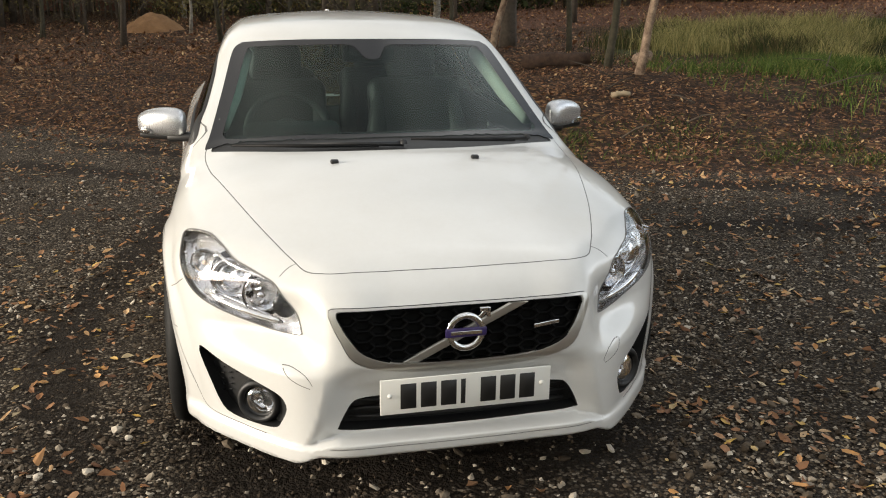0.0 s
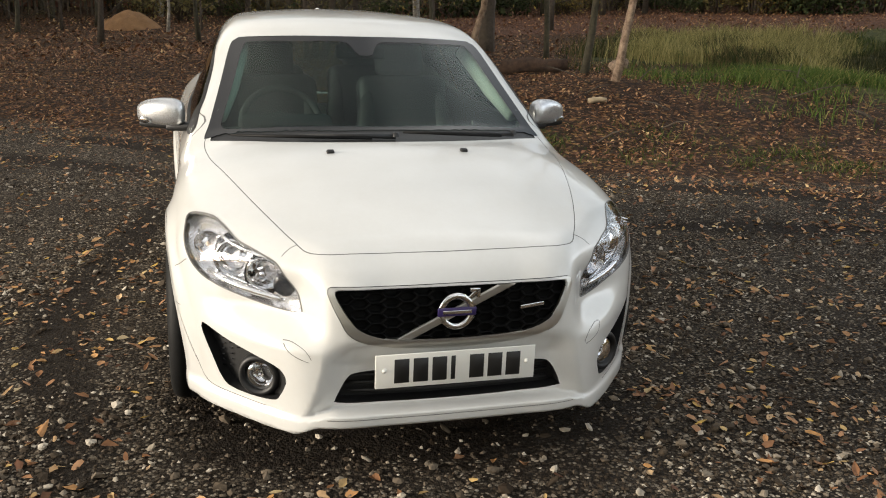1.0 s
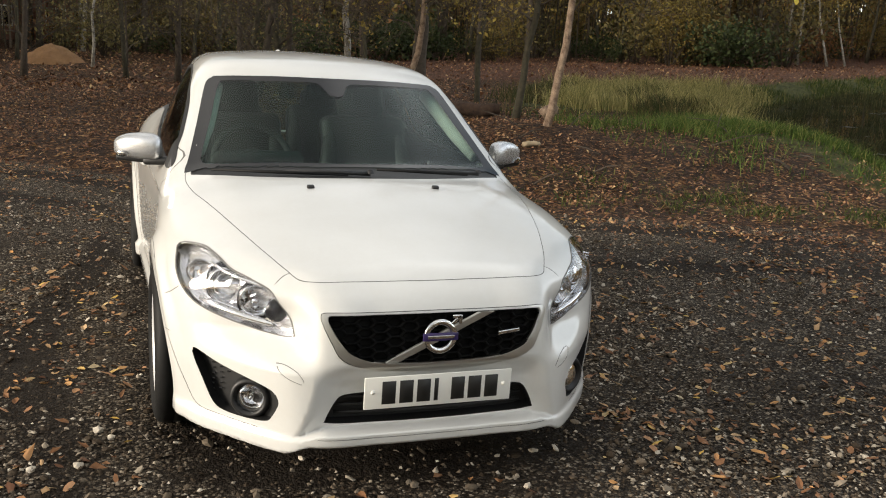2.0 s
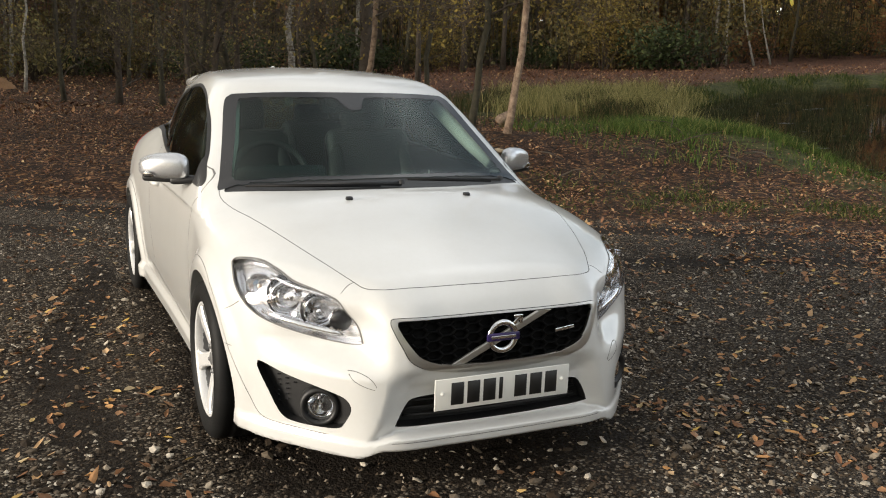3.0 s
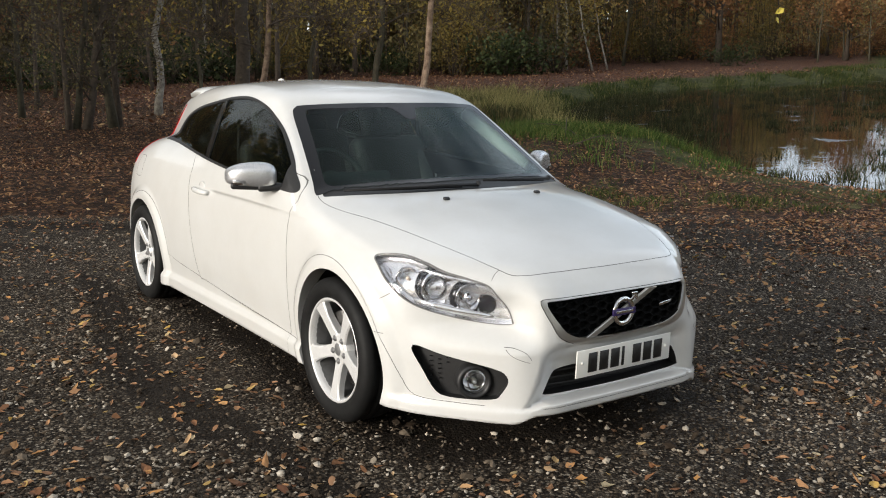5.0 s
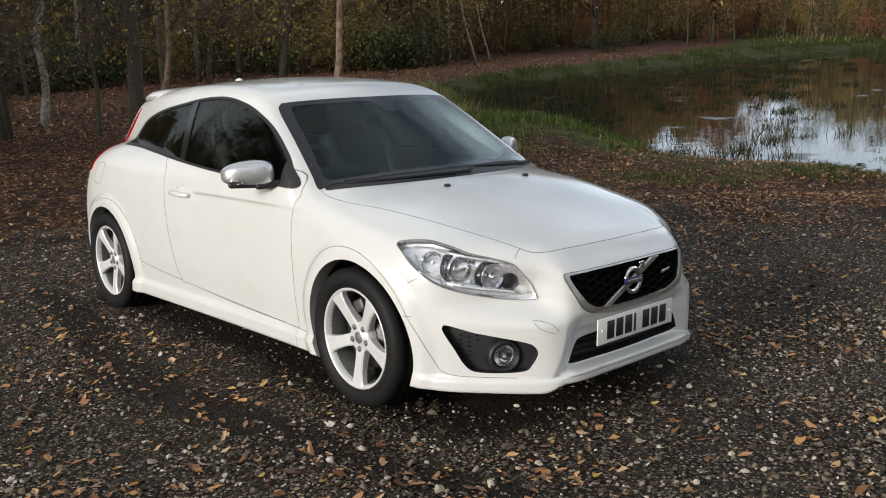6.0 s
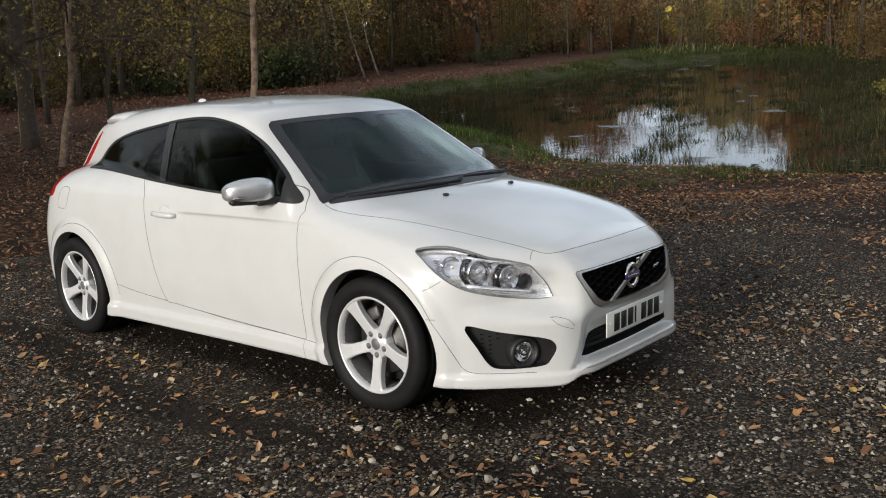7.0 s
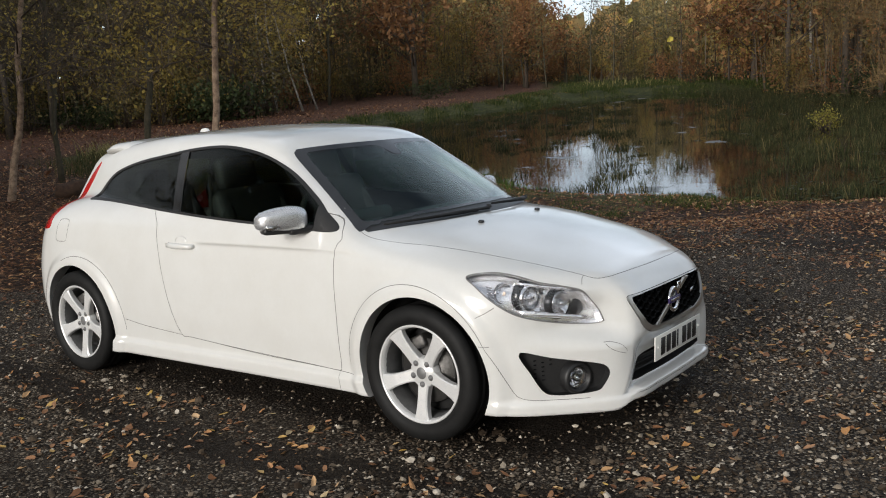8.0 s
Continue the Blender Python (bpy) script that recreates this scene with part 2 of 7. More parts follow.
def curve(*pts):
    """A smooth function through a few design points (x, value); straight beyond the ends."""
    xs, ys = np.array(pts, float).T
    h = np.diff(xs)
    d = np.diff(ys) / h
    m = np.concatenate(([d[0]], (d[:-1] * h[1:] + d[1:] * h[:-1]) / (h[1:] + h[:-1]), [d[-1]]))

    def value(x):
        x = np.asarray(x, float)
        i = np.clip(np.searchsorted(xs, x) - 1, 0, len(xs) - 2)
        t = (x - xs[i]) / h[i]
        c = np.clip(t, 0, 1)
        inside = (ys[i] * (1 + 2 * c) * (1 - c) ** 2 + ys[i + 1] * c * c * (3 - 2 * c)
                  + h[i] * (m[i] * c * (1 - c) ** 2 + m[i + 1] * c * c * (c - 1)))
        return inside + np.minimum(t, 0) * h[i] * m[0] + np.maximum(t - 1, 0) * h[i] * m[-1]

    return value


def ramp(x, a, b):
    t = np.clip((x - a) / (b - a), 0, 1)
    return t * t * (3 - 2 * t)


def round_max(a, b, k):
    h = np.maximum(k - np.abs(a - b), 0) / k
    return np.maximum(a, b) + h * h * k / 4


def round_min(a, b, k):
    return -round_max(-a, -b, k)


# design curves of the car, in metres: y from the front axle to the tail, z up, x from the middle
FLANK = curve((-0.60, 0.69), (-0.50, 0.765), (-0.36, 0.823), (-0.20, 0.852), (0.0, 0.862), (0.4, 0.846), (0.9, 0.842), (1.6, 0.846),
              (2.2, 0.856), (2.64, 0.858), (2.95, 0.84), (3.15, 0.80), (3.3, 0.72))
TUMBLE = curve((0.1, -0.035), (0.24, -0.025), (0.4, -0.006), (0.55, 0.0), (0.7, -0.004), (0.82, -0.022), (0.9, -0.05), (1.0, -0.11), (1.1, -0.19))
DECK = curve((-0.95, 0.64), (-0.86, 0.682), (-0.76, 0.716), (-0.6, 0.762), (-0.3, 0.845), (0.03, 0.917), (0.25, 0.948), (0.5, 0.99),
             (1.1, 1.045), (1.7, 1.075), (2.4, 1.10), (2.75, 1.10), (3.05, 1.04), (3.25, 0.95))
CROWN = curve((-0.25, 0.008), (0.0, 0.0), (0.25, 0.008), (0.45, 0.024), (0.6, 0.045), (0.7, 0.07), (0.8, 0.11), (0.9, 0.17))
NOSE = curve((-0.2, -0.842), (0.0, -0.845), (0.2, -0.842), (0.4, -0.829), (0.5, -0.785), (0.6, -0.70), (0.7, -0.585), (0.8, -0.45))
NOSE_LEAN = curve((0.15, 0.0), (0.45, 0.0), (0.55, 0.012), (0.62, 0.03), (0.70, 0.07), (0.78, 0.13))
CHEEK = curve((0.0, 0.0), (0.2, 0.0), (0.36, 0.0), (0.40, 0.01), (0.47, 0.085), (0.58, 0.10), (0.72, 0.045), (0.80, 0.0), (0.95, 0.0))
TAIL = curve((0.15, 3.20), (0.35, 3.33), (0.55, 3.345), (0.75, 3.29), (0.95, 3.20), (1.1, 3.12))
TAIL_PLAN = curve((-0.4, -0.015), (0.0, 0.0), (0.4, -0.015), (0.6, -0.05), (0.75, -0.12), (0.85, -0.24))
GLASS_SIDE = curve((0.85, 0.815), (0.95, 0.78), (1.1, 0.72), (1.25, 0.65), (1.35, 0.59), (1.45, 0.51))
GLASS_PLAN = curve((0.3, -0.012), (0.9, 0.0), (1.5, -0.003), (2.1, -0.05), (2.75, -0.15), (3.1, -0.23))
ROOF = curve((0.6, 1.30), (0.95, 1.375), (1.3, 1.42), (1.6, 1.432), (2.0, 1.425), (2.4, 1.395), (2.8, 1.34), (3.1, 1.28))
ROOF_CROWN = curve((-0.3, 0.011), (0.0, 0.0), (0.3, 0.011), (0.5, 0.034), (0.60, 0.058), (0.8, 0.14))
POD = curve((0.12, 0.515), (0.16, 0.505), (0.25, 0.455), (0.36, 0.422), (0.46, 0.412), (0.6, 0.41))
AXLES, HUB, ARCH = (0.0, 2.64), 0.305, 0.352


def lower_body(x, y, z):
    reach = np.minimum(np.hypot(y - AXLES[0], z - HUB), np.hypot(y - AXLES[1], z - HUB))
    flare = 0.020 * (1 - ramp(reach, 0.385, 0.45))
    skirt = 0.022 * (1 - ramp(z, 0.215, 0.25)) * ramp(y, 0.2, 0.4) * (1 - ramp(y, 2.3, 2.5))
    side = x - FLANK(y) - TUMBLE(z) - flare - skirt - 0.02 * (1 - ramp(z, 0.19, 0.225)) * (1 - ramp(y, -0.45, -0.30))
    top = z - DECK(y) + CROWN(x)
    slant = np.clip((x - POD(z) + 0.090) / 0.095, 0, 1)
    middle = 1 - 0.45 * slant - 0.55 * slant * slant * (3 - 2 * slant)
    lip = 1 - ramp(z, 0.200 + 0.024 * middle, 0.214 + 0.022 * middle)
    front = (NOSE(x) + NOSE_LEAN(z) + CHEEK(x) * ramp(z, 0.42, 0.53) * (1 - 0.6 * ramp(z, 0.57, 0.69))
             + 0.045 * middle * (1 - ramp(z, 0.37, 0.47)) - lip * (0.012 + 0.047 * middle)) - y
    rear = y - TAIL(z) - TAIL_PLAN(x)
    f = round_max(side, front * 0.8, 0.06)
    crease = ramp(y, -0.35, 0.1) * (1 - ramp(y, 0.35, 1.0))
    f = round_max(f, top, 0.09 - 0.025 * crease)
    f = round_max(f, rear, 0.10)
    floor = 0.15 + 0.031 * (1 - ramp(x, 0.42, 0.51)) * (1 - ramp(y, -0.6, -0.3))
    return round_max(f, floor - z, 0.014), reach


def cabin(x, y, z):
    screen = (0.185 + 0.44 * x * x + 1.68 * (z - 0.906) - y) * 0.52
    side = (x - GLASS_SIDE(z) - GLASS_PLAN(y)) * 0.9
    roof = z - ROOF(y) + ROOF_CROWN(x)
    back = (y - 3.10 + 0.75 * (z - 1.1) + 0.25 * x * x) * 0.8
    f = round_max(screen, side, 0.05)
    f = round_max(f, roof, 0.045)
    return np.maximum(round_max(f, back, 0.05), 0.84 - z)


def car_shape(x, y, z):
    """Below zero inside the car's closed body, wheel openings not yet cut."""
    x = np.abs(x)
    return round_min(lower_body(x, y, z)[0], cabin(x, y, z), 0.035)


def shell(fn, low, high, step):
    """The surface of a shape as a net of quads: vertices, normals, triangles."""
    axes = [np.arange(a, b + step, step) for a, b in zip(low, high)]
    f = fn(axes[0][:, None, None], axes[1][None, :, None], axes[2][None, None, :])
    solid = f < 0
    count = np.zeros(tuple(s - 1 for s in f.shape), np.int8)
    corners = [(i, j, k) for i in (0, 1) for j in (0, 1) for k in (0, 1)]

    def corner(a, c):
        return a[c[0]:a.shape[0] - 1 + c[0], c[1]:a.shape[1] - 1 + c[1], c[2]:a.shape[2] - 1 + c[2]]

    for c in corners:
        count += corner(solid, c)
    active = (count > 0) & (count < 8)
    index = np.full(count.shape, -1, np.int64)
    index[active] = np.arange(active.sum())
    at = np.argwhere(active).astype(float)
    total, weight = np.zeros_like(at), np.zeros(len(at))
    for a in corners:
        for axis in range(3):
            if a[axis] == 0:
                b = tuple(v + (i == axis) for i, v in enumerate(a))
                fa, fb = corner(f, a)[active], corner(f, b)[active]
                cross = (fa < 0) != (fb < 0)
                t = np.where(cross, fa / np.where(cross, fa - fb, 1), 0)
                p = np.array(a, float) + t[:, None] * (np.array(b) - np.array(a))
                total += p * cross[:, None]
                weight += cross
    verts = np.array(low) + (at + total / weight[:, None]) * step
    quads = []
    for axis in range(3):
        order = [axis, (axis + 1) % 3, (axis + 2) % 3]
        s, n = np.transpose(solid, order), np.transpose(index, order)
        lower, upper = s[:-1, 1:-1, 1:-1], s[1:, 1:-1, 1:-1]
        cross = lower != upper
        q = np.stack([n[:, :-1, :-1][cross], n[:, 1:, :-1][cross], n[:, 1:, 1:][cross], n[:, :-1, 1:][cross]], 1)
        q[~lower[cross]] = q[~lower[cross]][:, ::-1]
        quads.append(q)
    quads = np.concatenate(quads)

    def slope(v, h=1e-3):
        g = np.empty_like(v)
        for i in range(3):
            d = np.zeros(3)
            d[i] = h
            g[:, i] = (fn(*(v + d).T) - fn(*(v - d).T)) / (2 * h)
        return g

    for _ in range(3):
        g = slope(verts)
        move = g * (fn(*verts.T) / np.maximum((g * g).sum(1), 0.05))[:, None]
        size = np.linalg.norm(move, axis=1, keepdims=True)
        verts = verts - move * np.minimum(1, 0.5 * step / np.maximum(size, 1e-9))
    g = slope(verts, 3e-3)
    normals = g / np.linalg.norm(g, axis=1, keepdims=True)
    return verts, normals, np.concatenate((quads[:, [0, 1, 2]], quads[:, [0, 2, 3]]))


class Skin:
    """A surface that is cut into panels along lines drawn on it."""

    def __init__(self, verts, normals):
        self.v, self.n = verts, normals

    def cut(self, tris, field):
        """Parts of tris where the field (given vertices and normals) is below and above zero."""
        if not len(tris):
            return tris, tris
        used = np.unique(tris)
        d = np.ones(len(self.v))
        d[used] = field(self.v[used], self.n[used])
        d[d == 0] = 1e-9
        up = d[tris] > 0
        count = up.sum(1)
        low, high = [tris[count == 0]], [tris[count == 3]]
        mixed = tris[(count == 1) | (count == 2)]
        if len(mixed):
            up = d[mixed] > 0
            odd = np.where(up.sum(1) == 1, np.argmax(up, 1), np.argmin(up, 1))
            a, b, c = (mixed[np.arange(len(mixed)), (odd + i) % 3] for i in range(3))
            pairs = np.sort(np.concatenate((np.stack((a, b), 1), np.stack((a, c), 1))), axis=1)
            keys, where = np.unique(pairs, axis=0, return_inverse=True)
            where = where.ravel()
            d0, d1 = d[keys[:, 0]], d[keys[:, 1]]
            t = (d0 / (d0 - d1))[:, None]
            base = len(self.v)
            self.v = np.concatenate((self.v, self.v[keys[:, 0]] * (1 - t) + self.v[keys[:, 1]] * t))
            nn = self.n[keys[:, 0]] * (1 - t) + self.n[keys[:, 1]] * t
            self.n = np.concatenate((self.n, nn / np.linalg.norm(nn, axis=1, keepdims=True)))
            p, q = base + where[:len(mixed)], base + where[len(mixed):]
            alone, rest = np.stack((a, p, q), 1), np.concatenate((np.stack((p, b, c), 1), np.stack((p, c, q), 1)))
            au = d[a] > 0
            high += [alone[au], rest[np.concatenate((~au, ~au))]]
            low += [alone[~au], rest[np.concatenate((au, au))]]
        return np.concatenate(low), np.concatenate(high)

    def panel(self, tris, field, gap):
        """Cuts out a panel with a joint round it: panel, joint, rest."""
        inner, rest = self.cut(tris, lambda v, n: field(v, n) + gap)
        joint, rest = self.cut(rest, lambda v, n: field(v, n) - gap)
        return inner, joint, rest

    def halves(self, tris):
        x = self.v[tris].mean(1)[:, 0]
        return [tris[x < 0], tris[x >= 0]]

    def sheet(self, name, tris, mat, parent, shift=0.0, label=""):
        return obj(name, self.v + self.n * shift, tris, mat, parent, self.n, label=label)

    def rim(self, tris):
        e = np.concatenate((tris[:, [0, 1]], tris[:, [1, 2]], tris[:, [2, 0]]))
        s = np.sort(e, axis=1)
        _, first, count = np.unique(s, axis=0, return_index=True, return_counts=True)
        return e[first[count == 1]]

    def plate(self, name, tris, mat, parent, out=0.0, depth=0.004, label="", way=None, back=True, front=True):
        """A solid sheet: front moved out along the normal, back set in by depth, walls between."""
        used, flat = np.unique(tris, return_inverse=True)
        t = flat.reshape(tris.shape)
        v, n = self.v[used], self.n[used]
        inward = -n if way is None else np.tile(np.array(way, float), (len(v), 1))
        k = len(v)
        verts = np.concatenate((v + n * out, v + n * out + inward * depth))
        e = self.rim(t)
        wall = np.concatenate((np.stack((e[:, 1], e[:, 0], e[:, 0] + k), 1), np.stack((e[:, 1], e[:, 0] + k, e[:, 1] + k), 1)))
        faces = [wall]
        if front:
            faces.append(t)
        if back:
            faces.append(t[:, ::-1] + k if front else t + k)
        if not front:
            faces[0] = wall[:, ::-1]
        faces = np.concatenate(faces)
        return obj(name, verts, faces, mat, parent, np.concatenate((n, -n if front else n)) if way is None and front else None, smooth=way is None and front, label=label)


# ---- the car ----
def outline_field(points, plane, keep, n=6, closed=True):
    """Distance from a line drawn in a plane ('xz', 'yz' or 'xy'; x counts from the middle outwards), where keep(v, n) holds."""
    if plane[0] == "x" and min(a for a, _ in points) < 0:
        half = [(a, b) for a, b in points if a >= 0]
        points = half + [(-a, b) for a, b in reversed(half) if a > 0]
    line = catmull(points, n, closed)
    axes = ["xyz".index(a) for a in plane]

    def field(v, nrm):
        w = v.copy()
        w[:, 0] = np.abs(w[:, 0])
        p = w[:, axes]
        near = keep(w, nrm) & ((p > line.min(0) - 0.1) & (p < line.max(0) + 0.1)).all(1)
        d = np.ones(len(v))
        if near.any():
            d[near] = line_distance(p[near], line, closed)
        return d

    return field


def side_field(points, plane, keep):
    """Which side of an open line a place lies on, near the line."""
    line = catmull(points, 5, False)
    axes = ["xyz".index(a) for a in plane]

    def field(v, nrm):
        w = v.copy()
        w[:, 0] = np.abs(w[:, 0])
        p = w[:, axes]
        d = np.ones(len(v))
        near = np.flatnonzero(keep(w, nrm) & ((p > line.min(0) - 0.04) & (p < line.max(0) + 0.04)).all(1))
        if not len(near):
            return d
        p = p[near]
        best, sign = np.full(len(p), 9.0), np.ones(len(p))
        for a, b in zip(line, line[1:]):
            ab = b - a
            t = np.clip(((p - a) @ ab) / (ab @ ab + 1e-12), 0, 1)
            r = p - a - t[:, None] * ab
            k = np.hypot(*r.T)
            closer = k < best
            best = np.where(closer, k, best)
            sign = np.where(closer, np.sign(ab[0] * r[:, 1] - ab[1] * r[:, 0] + 1e-12), sign)
        d[near] = np.where(best < 0.035, best * sign, 1.0)
        return d

    return field


SCREEN = [(-0.2, 1.318), (0.18, 1.316), (0.36, 1.312), (0.52, 1.303), (0.556, 1.294), (0.59, 1.26), (0.645, 1.11), (0.70, 0.965), (0.723, 0.915),
          (0.70, 0.897), (0.45, 0.895), (0.2, 0.9), (-0.2, 0.9)]
SCREEN_CLEAR = [(-0.03, 1.238), (0.028, 1.240), (0.052, 1.268), (0.078, 1.290), (0.13, 1.294), (0.30, 1.291), (0.485, 1.284), (0.531, 1.262), (0.588, 1.12), (0.648, 0.978), (0.648, 0.958), (0.62, 0.950), (0.40, 0.967), (0.2, 0.973), (-0.03, 0.976)]
DOOR_WINDOWS = [(0.515, 0.918), (0.613, 1.012), (0.71, 1.085), (0.894, 1.20), (1.082, 1.275), (1.282, 1.318), (1.484, 1.337), (1.725, 1.328), (1.983, 1.299),
                (2.27, 1.262), (2.482, 1.215), (2.59, 1.165), (2.675, 1.085), (2.70, 1.045), (2.68, 1.036), (2.62, 1.036), (2.425, 1.027), (2.106, 1.004), (1.812, 0.981),
                (1.305, 0.949), (0.879, 0.929)]
HOOD = [(-0.3, -0.720), (0.0, -0.731), (0.188, -0.724), (0.348, -0.712), (0.41, -0.694), (0.446, -0.667), (0.470, -0.622), (0.512, -0.526), (0.585, -0.312),
        (0.668, -0.002), (0.712, 0.22), (0.715, 0.42), (0.60, 0.45), (0.0, 0.45), (-0.3, 0.45)]
HEADLIGHT = [(-0.238, 0.742), (-0.255, 0.757), (-0.338, 0.760), (-0.43, 0.741), (-0.512, 0.714), (-0.586, 0.695), (-0.655, 0.668), (-0.684, 0.61), (-0.714, 0.54),
             (-0.712, 0.525), (-0.664, 0.522), (-0.58, 0.538), (-0.492, 0.571), (-0.438, 0.601), (-0.37, 0.650), (-0.29, 0.71)]
FOG = [(-0.470, 0.432), (-0.584, 0.404), (-0.68, 0.382), (-0.731, 0.368), (-0.757, 0.352), (-0.766, 0.318), (-0.745, 0.268), (-0.725, 0.247), (-0.661, 0.238), (-0.585, 0.238),
       (-0.545, 0.257), (-0.508, 0.335)]
GRILLE = [(-0.2, 0.628), (0.0, 0.629), (0.2, 0.628), (0.37, 0.630), (0.397, 0.618), (0.390, 0.585), (0.366, 0.533), (0.335, 0.482), (0.26, 0.448), (0.14, 0.429), (0.0, 0.422), (-0.2, 0.434)]
MESH_HOLE = [(-0.2, 0.620), (0.0, 0.620), (0.2, 0.620), (0.352, 0.621), (0.376, 0.611), (0.365, 0.58), (0.337, 0.535), (0.298, 0.495), (0.22, 0.466), (0.12, 0.457), (0.0, 0.454), (-0.2, 0.463)]
INTAKE = [(-0.2, 0.354), (0.0, 0.354), (0.2, 0.353), (0.30, 0.350), (0.338, 0.333), (0.374, 0.264), (0.36, 0.250), (0.2, 0.244), (0.0, 0.242), (-0.2, 0.244)]
DOOR = [(0.475, 0.9), (0.486, 0.86), (0.494, 0.82), (0.497, 0.75), (0.493, 0.548), (0.495, 0.38), (0.503, 0.262), (0.53, 0.25), (0.715, 0.258), (1.12, 0.274), (1.60, 0.303), (1.69, 0.315), (1.757, 0.475),
        (1.80, 0.664), (1.828, 0.788), (1.868, 0.909), (1.90, 1.02), (1.2, 1.02), (0.6, 1.0)]
TAIL_LAMP = [(2.80, 1.262), (2.87, 1.20), (2.95, 1.10), (3.00, 1.03), (3.10, 0.985), (3.16, 0.955), (3.30, 0.88), (3.35, 0.83), (3.12, 0.855), (2.962, 0.870), (2.965, 0.93), (2.935, 0.99), (2.925, 1.02),
             (2.90, 1.07), (2.84, 1.16)]


def build_car():
    car = thing("car", (0, 0, 0), "white three-door hatchback car parked on dark gravel", "car")
    v, n, every = shell(car_shape, (-0.96, -0.96, 0.10), (0.96, 3.44, 1.47), 0.0125)
    skin = Skin(v, n)
    joints = []

    def wells(v, n):
        reach = np.minimum(np.hypot(v[:, 1], v[:, 2] - HUB), np.hypot(v[:, 1] - AXLES[1], v[:, 2] - HUB))
        return np.where(np.abs(v[:, 0]) > 0.4, reach - ARCH, 1.0)

    _, rest = skin.cut(every, wells)
    e = skin.rim(rest)
    ends = skin.v[e]
    reach = np.minimum(np.hypot(ends[..., 1], ends[..., 2] - HUB), np.hypot(ends[..., 1] - AXLES[1], ends[..., 2] - HUB))
    ends = ends[(np.abs(reach - ARCH) < 0.004).all(1) & (np.abs(ends[..., 0]) > 0.6).all(1)]
    for s in (-1, 1):
        for y in AXLES:
            mine = ends[(np.sign(ends[:, 0, 0]) == s) & (np.abs(ends[:, 0, 1] - y) < 0.6)]
            inner = mine - np.array((s * 0.07, 0, 0))
            k = len(mine)
            verts = np.concatenate((mine[:, 0], mine[:, 1], inner[:, 1], inner[:, 0]))
            obj("arch_lip", verts, np.stack((np.arange(k), np.arange(k) + k, np.arange(k) + 2 * k, np.arange(k) + 3 * k), 1), PAINT, car)
            wheel_well(s, y, car)

    # glass
    front_side = lambda v, n: (v[:, 1] < 1.25) & (n[:, 1] < -0.1) & (v[:, 2] > 0.85)
    screen, rest = skin.cut(rest, outline_field(SCREEN, "xz", lambda v, n: front_side(v, n) & (cabin(*v.T) < 0.006)))
    clear, border = skin.cut(screen, outline_field(SCREEN_CLEAR, "xz", front_side))
    pane = skin.plate("windscreen", clear, GLASS, car, 0.0, 0.005, "raked clear windscreen")
    pane.visible_shadow = False
    skin.sheet("screen_border", border, GLOSS_BLACK, pane, 0.0005, "black printed border of the windscreen")
    flank = lambda v, n: (v[:, 0] > 0.35) & (np.abs(n[:, 0]) > 0.25)
    windows = outline_field(DOOR_WINDOWS, "yz", flank)
    opening, rest = skin.cut(rest, windows)
    glazed, trim = skin.cut(opening, lambda v, n: windows(v, n) + 0.013)
    pillar_line = lambda v, n: np.abs(v[:, 1] - (1.775 + 0.22 * (v[:, 2] - 1.15))) - 0.038
    pillar, glazed = skin.cut(glazed, pillar_line)
    corner, glazed = skin.cut(glazed, lambda v, n: v[:, 1] - 0.64 - 0.02 * v[:, 2])
    for t in skin.halves(trim):
        skin.plate("window_trim", t, BLACK_PLASTIC, car, 0.002, 0.012)
    for t in skin.halves(pillar):
        skin.sheet("door_pillar", t, GLOSS_BLACK, car, 0.001, "black door pillar between the side windows")
    for t in skin.halves(corner):
        skin.sheet("mirror_corner", t, BLACK_PLASTIC, car, 0.002)
    for t in skin.halves(glazed):
        y = skin.v[t].mean(1)[:, 1]
        for name, keep, mat in (("door_window", y < 1.78, SIDE_GLASS), ("quarter_window", y >= 1.78, DARK_GLASS)):
            skin.plate(name, t[keep], mat, car, -0.004, 0.004).visible_shadow = False
    hatch, rest = skin.cut(rest, outline_field([(-0.2, 1.24), (0.35, 1.235), (0.5, 1.2), (0.56, 1.05), (0.5, 0.9), (0.3, 0.78), (-0.2, 0.76)], "xz",
                                               lambda v, n: (v[:, 1] > 2.6) & (n[:, 1] > 0.3)))
    skin.plate("tailgate_window", hatch, REAR_GLASS, car, -0.002, 0.004).visible_shadow = False

    # lining of the cabin, a hand inside the skin
    centre, facing = skin.v[rest].mean(1), skin.n[rest].mean(1)
    roomy = (centre[:, 1] > 0.55) & (centre[:, 1] < 3.1) & (centre[:, 2] > 0.35)
    high = centre[:, 2] > 1.0
    skin.sheet("headlining", rest[roomy & high][:, ::-1], ROOF_LINER, car, -0.022, "grey headlining")
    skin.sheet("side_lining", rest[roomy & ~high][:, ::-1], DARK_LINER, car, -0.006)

    # lamps, grille and openings of the nose
    forward = lambda v, n: (v[:, 1] < -0.1) & (v[:, 0] > 0.40)
    lamp_field = outline_field(HEADLIGHT, "yz", forward)
    lamp, rest = skin.cut(rest, lamp_field)
    lamp, edge = skin.cut(lamp, lambda v, n: lamp_field(v, n) + 0.005 * np.maximum(np.abs(n[:, 0]), 0.25))
    fog, rest = skin.cut(rest, outline_field(FOG, "yz", lambda v, n: forward(v, n) & (v[:, 2] < 0.46)))
    nose = lambda v, n: (v[:, 1] < -0.6) & (n[:, 1] < -0.3)
